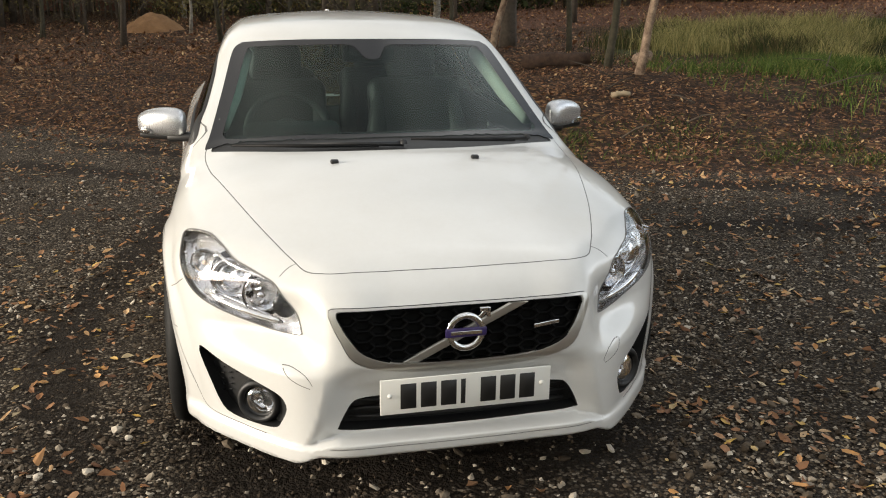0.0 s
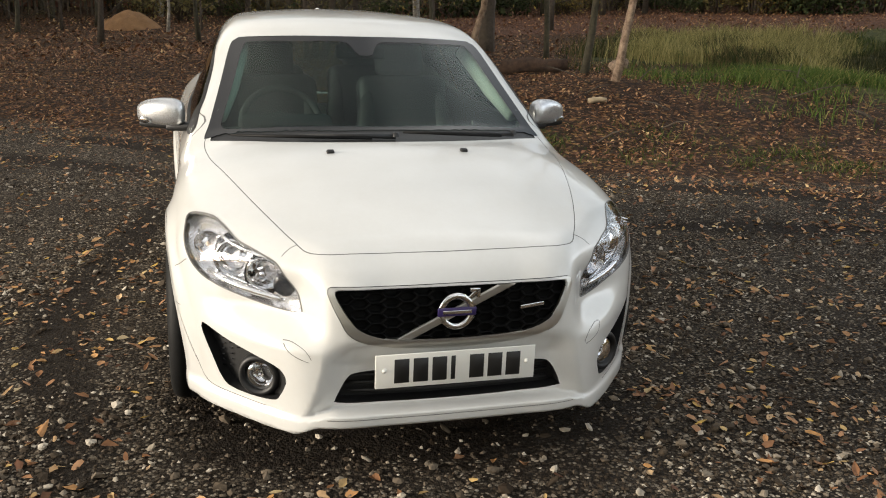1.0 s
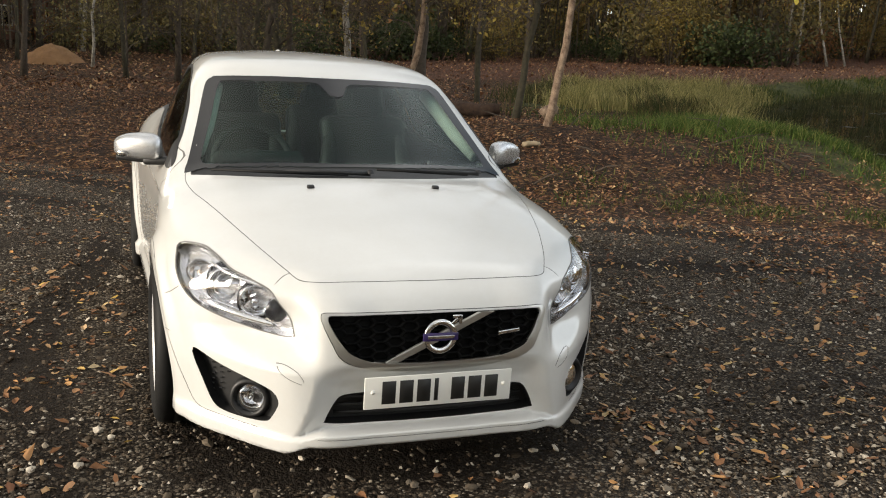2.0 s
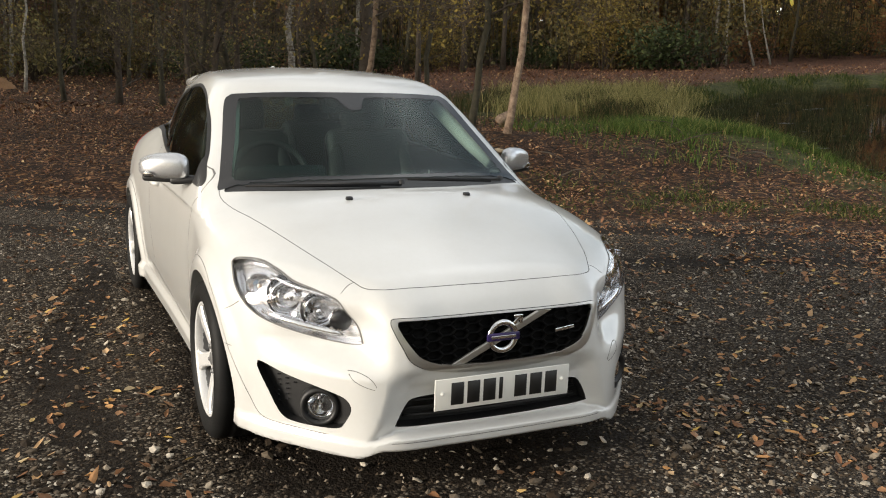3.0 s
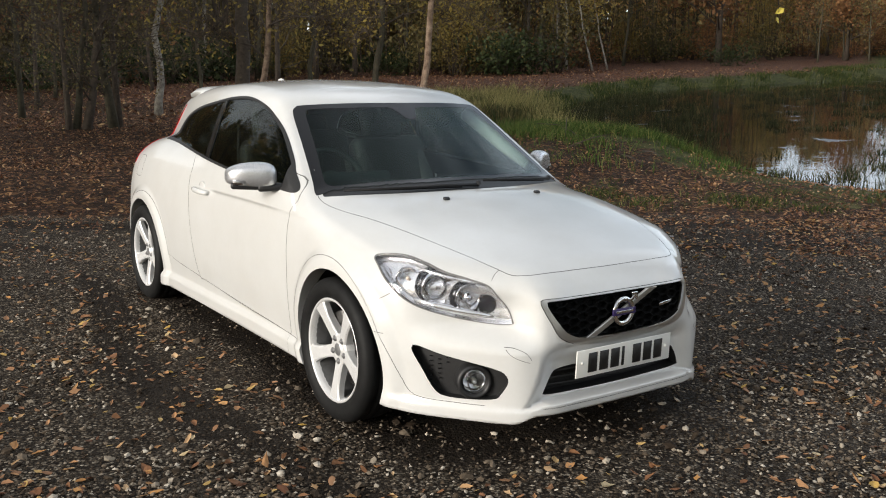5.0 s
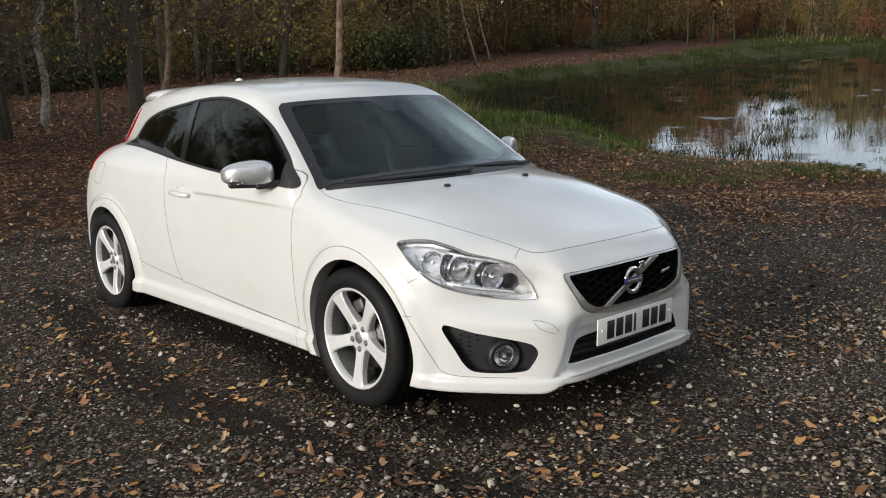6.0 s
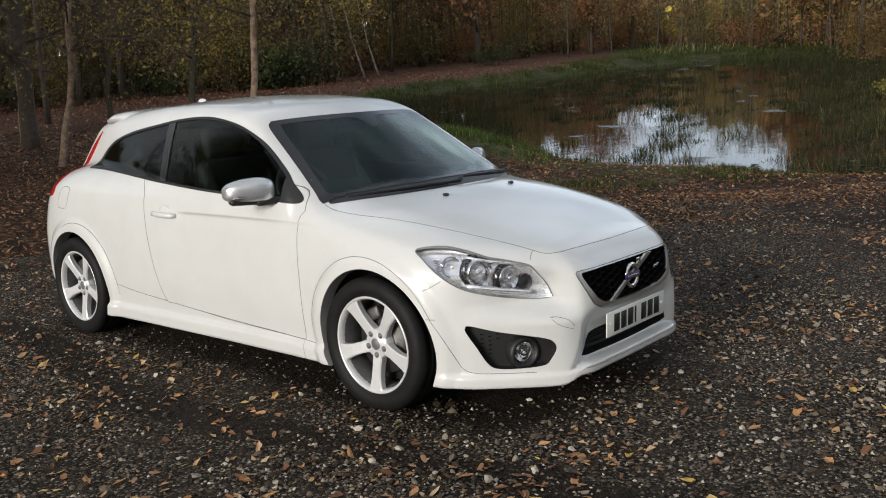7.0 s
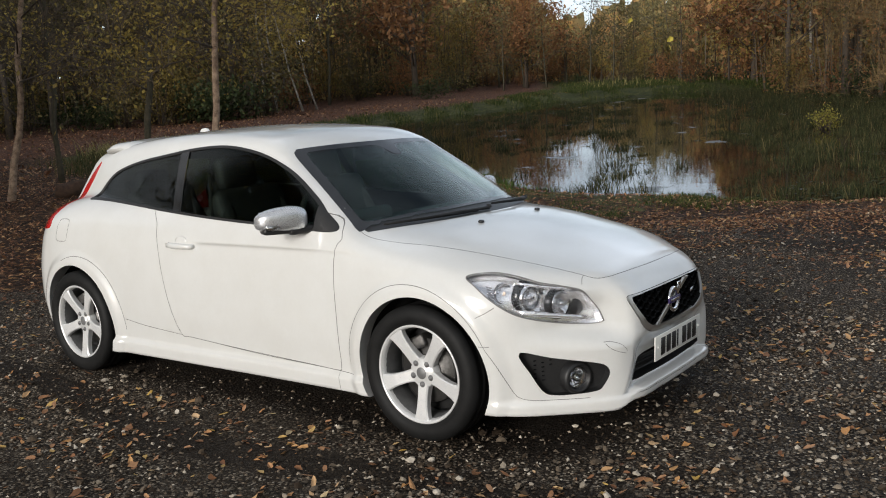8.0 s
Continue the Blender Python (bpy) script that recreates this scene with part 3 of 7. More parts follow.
    surround, rest = skin.cut(rest, outline_field(GRILLE, "xz", nose))
    rim_field = outline_field(GRILLE, "xz", nose)
    gap, surround = skin.cut(surround, lambda v, n: -rim_field(v, n) - 0.0028)
    skin.sheet("grille_gap", gap, BLACK_PLASTIC, car, -0.003)
    hole, surround = skin.cut(surround, outline_field(MESH_HOLE, "xz", nose))
    intake, rest = skin.cut(rest, outline_field(INTAKE, "xz", nose))

    # panels and the joints between them
    def groove(tris, points, plane, keep, width=0.0014):
        line = outline_field(points, plane, keep, 5, False)
        sided = side_field(points, plane, keep)
        tris = np.concatenate(skin.cut(tris, sided))
        strip, left = skin.cut(tris, lambda v, n: line(v, n) - width)
        joints.append(strip)
        return left

    top_side = lambda v, n: (n[:, 2] > 0.2) & (v[:, 2] > 0.6) & (cabin(*v.T) > 0.004) & (v[:, 1] < 0.5)
    cowl, rest = skin.cut(rest, lambda v, n: np.where((v[:, 2] > 0.82) & (v[:, 1] < 0.7) & (v[:, 1] > 0), np.maximum(np.maximum(0.139 + 0.5 * v[:, 0] ** 2 - v[:, 1], 0.003 - cabin(*v.T)), np.abs(v[:, 0]) - 0.70), 1.0))
    skin.sheet("cowl_panel", cowl, BLACK_PLASTIC, car, -0.003, "black plastic cowl below the windscreen")
    hood, joint, rest = skin.panel(rest, outline_field(HOOD, "xy", top_side), 0.0014)
    joints.append(joint)
    skin.sheet("bonnet", hood, PAINT, car, label="white bonnet, lightly dusty")
    side = lambda v, n: (v[:, 0] > 0.45) & (v[:, 2] < 1.08)
    door, joint, rest = skin.panel(rest, outline_field(DOOR, "yz", side), 0.0016)
    joints.append(joint)
    flap, joint, rest = skin.panel(rest, outline_field([(2.755, 0.925), (2.83, 0.925), (2.855, 0.905), (2.855, 0.82), (2.835, 0.797), (2.75, 0.797), (2.735, 0.815), (2.735, 0.90)], "yz",
                                                       lambda v, n: side(v, n)), 0.0016)
    joints.append(joint)
    keep_right = skin.v[flap].mean(1)[:, 0] < 0
    skin.sheet("fuel_flap", flap[keep_right], PAINT, car)
    rest = np.concatenate((rest, flap[~keep_right]))
    red, rest = skin.cut(rest, outline_field(TAIL_LAMP, "yz", lambda v, n: (v[:, 0] > 0.3) & (v[:, 1] > 2.6)))
    for t in skin.halves(red):
        skin.plate("tail_light", t, RED_LENS, car, 0.003, 0.02, "tall red tail light beside the tailgate")
    near_front = lambda v, n: (v[:, 0] > 0.3) & (v[:, 1] < 0.6) & (v[:, 2] < 0.72)
    rest = groove(rest, [(-0.385, 0.628), (-0.35, 0.605), (-0.31, 0.584)], "yz", near_front)
    arc = [(0.03 + 0.402 * math.cos(a), 0.308 + 0.402 * math.sin(a)) for a in np.linspace(-0.05, 2.78, 16)]
    rest = groove(rest, arc, "yz", near_front, 0.0013)
    rest = groove(rest, [(-0.32, 0.462), (-0.365, 0.462)], "yz", near_front)
    rest = groove(rest, [(-0.346, 0.45), (-0.39, 0.375), (-0.424, 0.295), (-0.449, 0.242), (-0.50, 0.222), (-0.614, 0.218), (-0.70, 0.218)], "yz", near_front, 0.0013)
    rest = groove(rest, [(0.531, 0.452), (0.503, 0.451), (0.467, 0.432), (0.449, 0.397), (0.484, 0.405), (0.516, 0.424), (0.531, 0.452)], "xz", lambda v, n: (v[:, 1] < -0.65) & (v[:, 2] < 0.5), 0.0011)
    arc = [(2.60 - 0.405 * math.cos(a), 0.308 + 0.405 * math.sin(a)) for a in np.linspace(-0.05, 2.0, 12)]
    rest = groove(rest, arc, "yz", lambda v, n: (v[:, 0] > 0.5) & (v[:, 1] > 1.9), 0.0016)
    rest = groove(rest, [(0.42, 0.243), (0.53, 0.2485), (0.9, 0.263)], "yz", side, 0.0015)
    rest = groove(rest, [(0.62, 0.252), (1.12, 0.27), (1.7, 0.312), (2.0, 0.335), (2.19, 0.36)], "yz", side, 0.0015)
    rest = groove(rest, [(0.50, 0.12), (0.51, 0.2), (0.515, 0.245)], "yz", side, 0.0012)
    rest = groove(rest, [(0.452, -0.625), (0.49, -0.63), (0.52, -0.645)], "xy", lambda v, n: (v[:, 1] < -0.5) & (v[:, 2] > 0.655), 0.0012)
    rest = groove(rest, [(0.0, 0.2115), (0.2, 0.2115), (0.41, 0.213)], "xz", lambda v, n: (v[:, 1] < -0.7) & (v[:, 2] < 0.225), 0.0011)
    wing, rest = skin.cut(rest, lambda v, n: np.where((np.abs(v[:, 0]) > 0.42) & (v[:, 2] > 0.15), np.maximum(v[:, 1] - 0.494, -v[:, 1] - 0.372), 1.0))
    bumper, rest = skin.cut(rest, lambda v, n: v[:, 1] + 0.30)
    skirt, rest = skin.cut(rest, lambda v, n: np.where(np.abs(v[:, 0]) > 0.6, np.maximum(np.maximum(v[:, 2] - 0.235 - 0.058 * (v[:, 1] - 0.3), v[:, 1] - 2.3), 0.3 - v[:, 1]), 1.0))
    skin.sheet("front_bumper", bumper, PAINT, car, label="white front bumper with a low lip spoiler")
    skin.sheet("body_shell", rest, PAINT, car, label="white roof, pillars and rear quarters")
    for t in skin.halves(wing):
        skin.sheet("front_wing", t, PAINT, car)
    for t in skin.halves(skirt):
        skin.sheet("side_skirt", t, PAINT, car)
    doors = [skin.sheet("door", t, PAINT, car) for t in skin.halves(door)]
    for d, t in zip(doors, skin.halves(door)):
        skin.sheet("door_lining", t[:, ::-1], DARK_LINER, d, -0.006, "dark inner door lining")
    skin.sheet("panel_joint", np.concatenate(joints), SEAM, car, -0.0012)

    # grille
    skin.plate("grille_surround", surround, SATIN, car, 0.004, 0.02, "satin metal grille surround")
    skin.plate("grille_back", hole, MESH_BLACK, car, 0.0, 0.035, way=(0, 1, 0), front=False)
    honeycomb(skin, hole, car)
    low_back = skin.plate("intake_back", intake, BLACK_PLASTIC, car, 0.0, 0.06, way=(0, 1, 0), front=False)
    for z in (0.275, 0.303, 0.33):
        part("intake_slat", tube([(x, -0.785 + 0.2 * x * x, z) for x in np.linspace(-0.34, 0.34, 9)], 0.006, 6), BLACK_PLASTIC, low_back)
    for mirror, t in zip((-1, 1), skin.halves(fog)):
        fog_lamp(skin, t, mirror, car)
    for mirror, t, e in zip((-1, 1), skin.halves(lamp), skin.halves(edge)):
        headlight(skin, t, e, mirror, car)
    badges(car)
    number_plate(car)
    for mirror, d in zip((-1, 1), doors):
        door_mirror(mirror, car)
        door_handle(mirror, d)
    for x in (-0.265, 0.265):
        part("washer_nozzle", box_mesh((0.03, 0.022, 0.016), pose(x, 0.032, DECK(0.032) - CROWN(0.265) + 0.004, 12), 0.006), BLACK_PLASTIC, car)
    wipers(car)
    fin = bmesh.new()
    lathe([(0.001, 0.052), (0.018, 0.046), (0.028, 0.02), (0.03, -0.01)], pose(0, 2.36, 1.385) @ Matrix.Diagonal((0.7, 1.9, 1, 1)), 16, fin)
    part("roof_aerial", fin, PAINT, car)
    spoiler(car)
    for x, m in ((-0.775, Matrix()), (0.775, pose(0, 0, 0, 0, 0, 180))):
        for y in AXLES:
            wheel(car, Matrix.Translation((x, y, HUB)) @ m, 0.628 if y < 1 else 0.688)
    cabin_fittings(car)
    return car


def wheel_well(s, y, car):
    bm = bmesh.new()
    arc = np.linspace(radians(-22), radians(202), 26)
    rings = [[bm.verts.new((s * x, y + r * math.cos(a), HUB + r * math.sin(a))) for a in arc] for x, r in ((0.79, ARCH + 0.004), (0.77, ARCH + 0.02), (0.45, ARCH + 0.02), (0.45, 0.05))]
    for a, b in zip(rings, rings[1:]):
        for i in range(len(arc) - 1):
            bm.faces.new((a[i], a[i + 1], b[i + 1], b[i]))
    part("wheel_well", bm, WELL, car)


def honeycomb(skin, hole, car):
    """Hexagonal mesh set back inside the grille's hole."""
    bm = bmesh.new()
    inside = catmull(MESH_HOLE, 6)
    r = 0.029
    for i in range(-9, 10):
        for j in range(-2, 9):
            x, z = i * r * 1.5 * 1.15, 0.45 + (j + 0.5 * (i % 2)) * r * math.sqrt(3) * 0.62
            if line_distance(np.array([[abs(x), z]]), inside)[0] > -0.004:
                continue
            y = NOSE(abs(x)) + NOSE_LEAN(z) + 0.016
            pts = [Vector((x + 1.15 * r * math.cos(a), y, z + 0.62 * r * math.sin(a))) for a in np.linspace(0, math.tau, 6, endpoint=False)]
            mid = Vector((x, y + 0.012, z))
            ring = [[bm.verts.new(mid + (p - mid) * k + Vector((0, d, 0))) for p in pts] for k, d in ((1.0, -0.004), (0.86, -0.004), (0.74, 0.008))]
            for a, b in zip(ring, ring[1:]):
                for q in range(6):
                    bm.faces.new((a[q], a[(q + 1) % 6], b[(q + 1) % 6], b[q]))
    part("grille_mesh", bm, MESH_BLACK, car, "glossy black honeycomb mesh", smooth=False)


def badges(car):
    slash = bmesh.new()
    block(slash, (0.50, 0.012, 0.026), pose(0.0, -0.826, 0.54, 0, -26, 0), 0.004)
    bmesh.ops.bisect_plane(slash, geom=slash.verts[:] + slash.edges[:] + slash.faces[:], plane_co=(0, 0, 0.620), plane_no=(0, 0, 1), clear_outer=True)
    bmesh.ops.bisect_plane(slash, geom=slash.verts[:] + slash.edges[:] + slash.faces[:], plane_co=(0, 0, 0.457), plane_no=(0, 0, -1), clear_outer=True)
    part("grille_bar", slash, SATIN, car, "diagonal metal bar across the grille", smooth=False)
    m = pose(0, -0.828, 0.543, 90)
    ring = lathe([(0.058, 0.0), (0.060, 0.008), (0.057, 0.013), (0.044, 0.013), (0.038, 0.007), (0.039, 0.0), (0.058, 0.0)], m, 48)
    badge = part("badge_ring", ring, CHROME, car, "chrome ring badge with an arrow")
    arrow = bmesh.new()
    block(arrow, (0.034, 0.008, 0.012), pose(0.052, -0.837, 0.597, 0, -45, 0), 0.002)
    block(arrow, (0.012, 0.008, 0.030), pose(0.068, -0.837, 0.600, 0, 0, 0), 0.002)
    block(arrow, (0.030, 0.008, 0.012), pose(0.056, -0.837, 0.610, 0, 0, 0), 0.002)
    part("badge_arrow", arrow, CHROME, badge)
    part("badge_band", box_mesh((0.124, 0.010, 0.027), pose(0, -0.839, 0.543), 0.003), BADGE, badge, "violet band across the badge")
    part("badge_letters", box_mesh((0.094, 0.003, 0.011), pose(0, -0.844, 0.543), 0.001), CHROME, badge)
    part("model_badge", box_mesh((0.085, 0.006, 0.013), pose(0.255, -0.822, 0.545, 0, -4, 8), 0.002), CHROME, car, "small chrome model badge")


def number_plate(car):
    m = pose(0, -0.853, 0.366, 2)
    plate = part("number_plate", box_mesh((0.52, 0.006, 0.111), m, 0.002), PLATE, car, "white number plate with black bars")
    x = -0.2
    for w in (0.047, 0.047, 0.047, 0.014, -0.033, 0.047, 0.047, 0.047):
        if w > 0:
            part("plate_bar", box_mesh((w, 0.002, 0.079), m @ pose(x + w / 2, -0.0035, 0.0), 0.0005, 1), INK, plate)
            x += w + 0.0135
        else:
            x -= w
    for sx in (-0.232, 0.232):
        part("plate_screw", lathe([(0.0, 0.006), (0.005, 0.005), (0.008, 0.0)], m @ pose(sx, -0.003, 0.004, 90), 12), PLATE, plate)


def fog_lamp(skin, tris, s, car):
    depth = (-0.6 * s, 0.8, 0.0)
    pocket = skin.plate("fog_recess", tris, BLACK_PLASTIC, car, 0.0, 0.045, way=depth, front=False, label="black recess with a round fog lamp")
    face = Vector((0.45 * s, -0.89, 0.0)).normalized()
    m = look(Vector((0.596 * s, -0.652, 0.304)), Vector((0.596 * s, -0.652, 0.304)) - face)
    part("fog_bezel", lathe([(0.074, -0.03), (0.070, 0.004), (0.060, 0.016), (0.05, 0.010), (0.049, -0.012)], m, 36), BLACK_PLASTIC, pocket)
    part("fog_reflector", lathe([(0.0, -0.03), (0.02, -0.027), (0.04, -0.012), (0.049, 0.0)], m, 24), CHROME, pocket)
    part("fog_bulb", lathe([(0.0, 0.004), (0.010, 0.0), (0.012, -0.02)], m, 12), CHROME, pocket)
    part("fog_lens", lathe([(0.0, 0.016), (0.025, 0.013), (0.044, 0.006), (0.049, 0.0), (0.049, -0.003), (0.025, 0.009), (0.0, 0.012)], m, 24), LENS, pocket).visible_shadow = False
    pins = bmesh.new()
    for i in range(6):
        for j in range(7):
            y, z = -0.535 - i * 0.026, 0.385 - j * 0.019 - (i % 2) * 0.0095
            if 0.27 < z < 0.425 + 0.28 * (y + 0.47) and z > 0.262 - 2.2 * (y + 0.545) and math.hypot(y + 0.665, z - 0.304) > 0.085:
                x = float(np.interp(y, (-0.70, -0.60, -0.50), (0.575, 0.667, 0.752)))
                block(pins, (0.012, 0.006, 0.004), pose((x - 0.024) * s, y + 0.032, z, 0, 0, 40 * s), 0.001, 1)
    if len(pins.verts):
        part("recess_mesh", pins, GLOSS_BLACK, pocket, smooth=False)
    else:
        pins.free()


def headlight(skin, tris, edge, s, car):
    depth = np.array((-0.50 * s, 0.86, 0.0))
    lamp = skin.plate("headlight", tris, LAMP_SILVER, car, -0.004, 0.055, way=depth, front=False, label="swept-back clear headlight with chrome reflectors")
    skin.plate("lamp_seal", edge, SEAM, lamp, 0.0015, 0.02)
    cover = skin.plate("lamp_cover", tris, LENS, lamp, 0.001, 0.003)
    cover.visible_shadow = False

    def bowl(name, x, y, z, r, mat, profile, parent=lamp, n=32):
        at = Vector((x * s, y, z))
        m = look(at, at + Vector((-0.25 * s, 0.95, 0.03)))
        return part(name, lathe([(a * r, b * r) for a, b in profile], m, n), mat, parent)

    cup = [(0.0, -0.7), (0.35, -0.62), (0.7, -0.35), (0.92, 0.0), (1.0, 0.05), (1.04, -0.05), (0.9, -0.4)]
    ball = [(0.0, 0.52), (0.3, 0.47), (0.6, 0.3), (0.8, 0.02), (0.84, -0.1)]
    ring = [(0.84, -0.3), (0.84, 0.05), (0.95, 0.12), (1.04, 0.05), (1.06, -0.4)]
    bowl("main_ring", 0.655, -0.475, 0.645, 0.062, CHROME, ring)
    bowl("main_lens", 0.655, -0.475, 0.645, 0.062, LENS, ball).visible_shadow = False
    bowl("main_cup", 0.650, -0.462, 0.645, 0.056, GLOSS_BLACK, cup[:3])
    bowl("beam_reflector", 0.572, -0.570, 0.615, 0.052, CHROME, cup)
    bowl("beam_bulb", 0.572, -0.575, 0.615, 0.016, CHROME, ball, n=16)
    bowl("main_mask", 0.650, -0.470, 0.645, 0.075, GLOSS_BLACK, [(0.80, 0.0), (1.0, -0.05), (1.08, -0.5)])
    bowl("beam_mask", 0.566, -0.566, 0.610, 0.066, GLOSS_BLACK, [(0.78, 0.0), (1.0, -0.05), (1.06, -0.5)])
    bowl("turn_reflector", 0.735, -0.385, 0.675, 0.045, CHROME, cup)
    bowl("turn_bulb", 0.735, -0.39, 0.675, 0.010, AMBER, ball, n=16)
    bowl("tip_mask", 0.505, -0.612, 0.585, 0.040, GLOSS_BLACK, [(0.0, 0.1), (0.7, 0.05), (1.0, -0.3)], n=20)
    dark = bmesh.new()
    for a, b, r in (((0.735, -0.44, 0.60), (0.50, -0.655, 0.548), 0.010), ((0.70, -0.415, 0.715), (0.53, -0.62, 0.672), 0.006)):
        tube([Vector((a[0] * s, a[1], a[2])).lerp(Vector((b[0] * s, b[1], b[2])), t) + Vector((0.02 * s, -0.02, 0)) * math.sin(math.pi * t) for t in np.linspace(0, 1, 7)], r, 8, dark)
    part("lamp_bezel", dark, LAMP_SILVER, lamp, "silver inner bezel")
    rng = np.random.default_rng(4)
    facets = bmesh.new()
    for i in range(26):
        t, q = rng.uniform(0, 1), rng.uniform(-1, 1)
        at = Vector((0.765 - 0.20 * t, -0.335 - 0.24 * t, 0.672 - 0.05 * t + 0.05 * q))
        block(facets, (0.03, 0.004, 0.018), pose(s * at.x, at.y, at.z, rng.uniform(-40, 25), rng.uniform(-25, 25), s * (30 + rng.uniform(-35, 35))), 0.0015, 1)
    part("lamp_facets", facets, CHROME, lamp, smooth=False)
    fine = bmesh.new()
    for i in range(9):
        z = 0.62 + i * 0.011
        block(fine, (0.004, 0.04, 0.005), pose(s * (0.775 + 0.002 * i), -0.352, z, 0, 0, 18 * s), 0.001, 1)
    part("lamp_ribs", fine, CHROME, lamp, smooth=False)
    part("lamp_strip", tube([(s * (0.715 - 0.20 * t), -0.44 - 0.205 * t, 0.596 - 0.05 * t + 0.006 * math.sin(3 * t)) for t in np.linspace(0, 1, 9)], 0.006, 8), CHROME, lamp)


def door_mirror(s, car):
    """A door mirror: painted cap, dark arm, indicator and glass."""
    bm = bmesh.new()
    bmesh.ops.create_uvsphere(bm, u_segments=32, v_segments=20, radius=1.0)
    for v in bm.verts:
        x, y, z = v.co
        k = (abs(x) ** 4.0 + abs(y) ** 3.0 + abs(z) ** 3.2) ** (-1 / 3.4)
        x, y, z = x * k, y * k, z * k
        k = max(0.0, (x + 1) / 2)
        v.co = Vector((s * (0.897 + 0.101 * x), 0.722 + 0.105 * k ** 1.3 + y * (0.075 - 0.02 * k if y < 0 else 0.028), 0.980 + z * (0.067 * (1 - 0.42 * k * k * k) if z > 0 else 0.056 - 0.006 * k)))
    cap = part("mirror_cap", bm, SILVER, car, "silver door mirror with a clear indicator")
    arm = bmesh.new()
    block(arm, (0.185, 0.085, 0.034), pose(s * 0.893, 0.772, 0.931, 0, -2 * s, 27 * s), 0.014, 3)
    block(arm, (0.15, 0.075, 0.036), pose(s * 0.80, 0.715, 0.926, 0, 3 * s, 27 * s), 0.014, 3)
    part("mirror_arm", arm, BLACK_PLASTIC, cap, "black mirror arm")
    lens = bmesh.new()
    block(lens, (0.066, 0.02, 0.026), pose(s * 0.960, 0.752, 0.950, 0, 0, 34 * s), 0.009, 3)
    part("mirror_indicator", lens, LENS, cap)
    part("indicator_back", box_mesh((0.05, 0.012, 0.016), pose(s * 0.960, 0.757, 0.950, 0, 0, 34 * s), 0.003), CHROME, cap)
    part("mirror_glass", box_mesh((0.15, 0.004, 0.095), pose(s * 0.895, 0.806, 0.975, 0, 0, 30 * s), 0.001, 1), CHROME, cap)


def door_handle(s, door):
    x = FLANK(1.63) + TUMBLE(0.815)
    grip = bmesh.new()
    tube([(s * (x + d), y, 0.812 - 0.02 * (1.63 - y)) for y, d in ((1.525, -0.004), (1.54, 0.016), (1.60, 0.026), (1.68, 0.026), (1.725, 0.016), (1.738, -0.004))], [0.012, 0.014, 0.015, 0.015, 0.014, 0.012], 12, grip)
    handle = part("door_handle", grip, PAINT, door)
    dish = lathe([(0.0, 0.0012), (0.03, 0.0012), (0.040, 0.0002), (0.041, -0.004)], Matrix.Translation((s * (x - 0.0005), 1.632, 0.832)) @ pose(0, 0, 0, 0, 90 * s, 0) @ Matrix.Diagonal((0.8, 1.25, 1, 1)), 24)
    part("handle_dish", dish, PAINT, handle)
    part("handle_lock", box_mesh((0.006, 0.012, 0.026), pose(s * (x + 0.014), 1.742, 0.812), 0.003), SATIN, handle)


def wipers(car):
    for a, b, c in (((0.02, 0.175, 0.949), (-0.36, 0.245, 0.946), (-0.62, 0.35, 0.936)), ((0.56, 0.29, 0.939), (0.30, 0.207, 0.957), (0.05, 0.178, 0.966))):
        a, b, c = Vector(a), Vector(b), Vector(c)
        arm = part("wiper", tube([a, a.lerp(b, 0.5) + Vector((0, -0.01, 0.004)), b], [0.011, 0.008, 0.006], 8), BLACK_PLASTIC, car, "black windscreen wiper")
        part("wiper_blade", tube([b.lerp(a, 0.75) + Vector((0, -0.012, -0.006)), b + Vector((0, -0.012, -0.002)), c], [0.006, 0.008, 0.005], 6), RUBBER, arm)
        part("wiper_pivot", lathe([(0.0, 0.018), (0.012, 0.016), (0.016, 0.0)], Matrix.Translation(a), 12), BLACK_PLASTIC, arm)


def spoiler(car):
    """The wing over the tailgate."""
    bm = bmesh.new()
    rows = []
    for x in np.linspace(-0.48, 0.48, 27):
        k = abs(x) / 0.48
        top, tip = ROOF(2.44) - ROOF_CROWN(abs(x)) - 0.006, ROOF(2.70) - ROOF_CROWN(abs(x)) * 0.93 + 0.030
        sweep = -0.04 * k * k
        pts = [(2.40, top), (2.59 + sweep, (top + tip) / 2 + 0.012), (2.75 + sweep, tip + 0.004), (2.79 + sweep, tip - 0.005), (2.78 + sweep, tip - 0.028), (2.64 + sweep, (top + tip) / 2 - 0.022), (2.48, top - 0.04)]
        if k > 0.9:
            pts = [(y, z - (k - 0.9) * 0.25) for y, z in pts]
        rows.append([bm.verts.new((x, y, z)) for y, z in pts])
    for a, b in zip(rows, rows[1:]):
        for i in range(len(a) - 1):
            bm.faces.new((a[i], b[i], b[i + 1], a[i + 1]))
    bm.faces.new(rows[0])
    bm.faces.new(rows[-1][::-1])
    part("roof_spoiler", bm, PAINT, car)


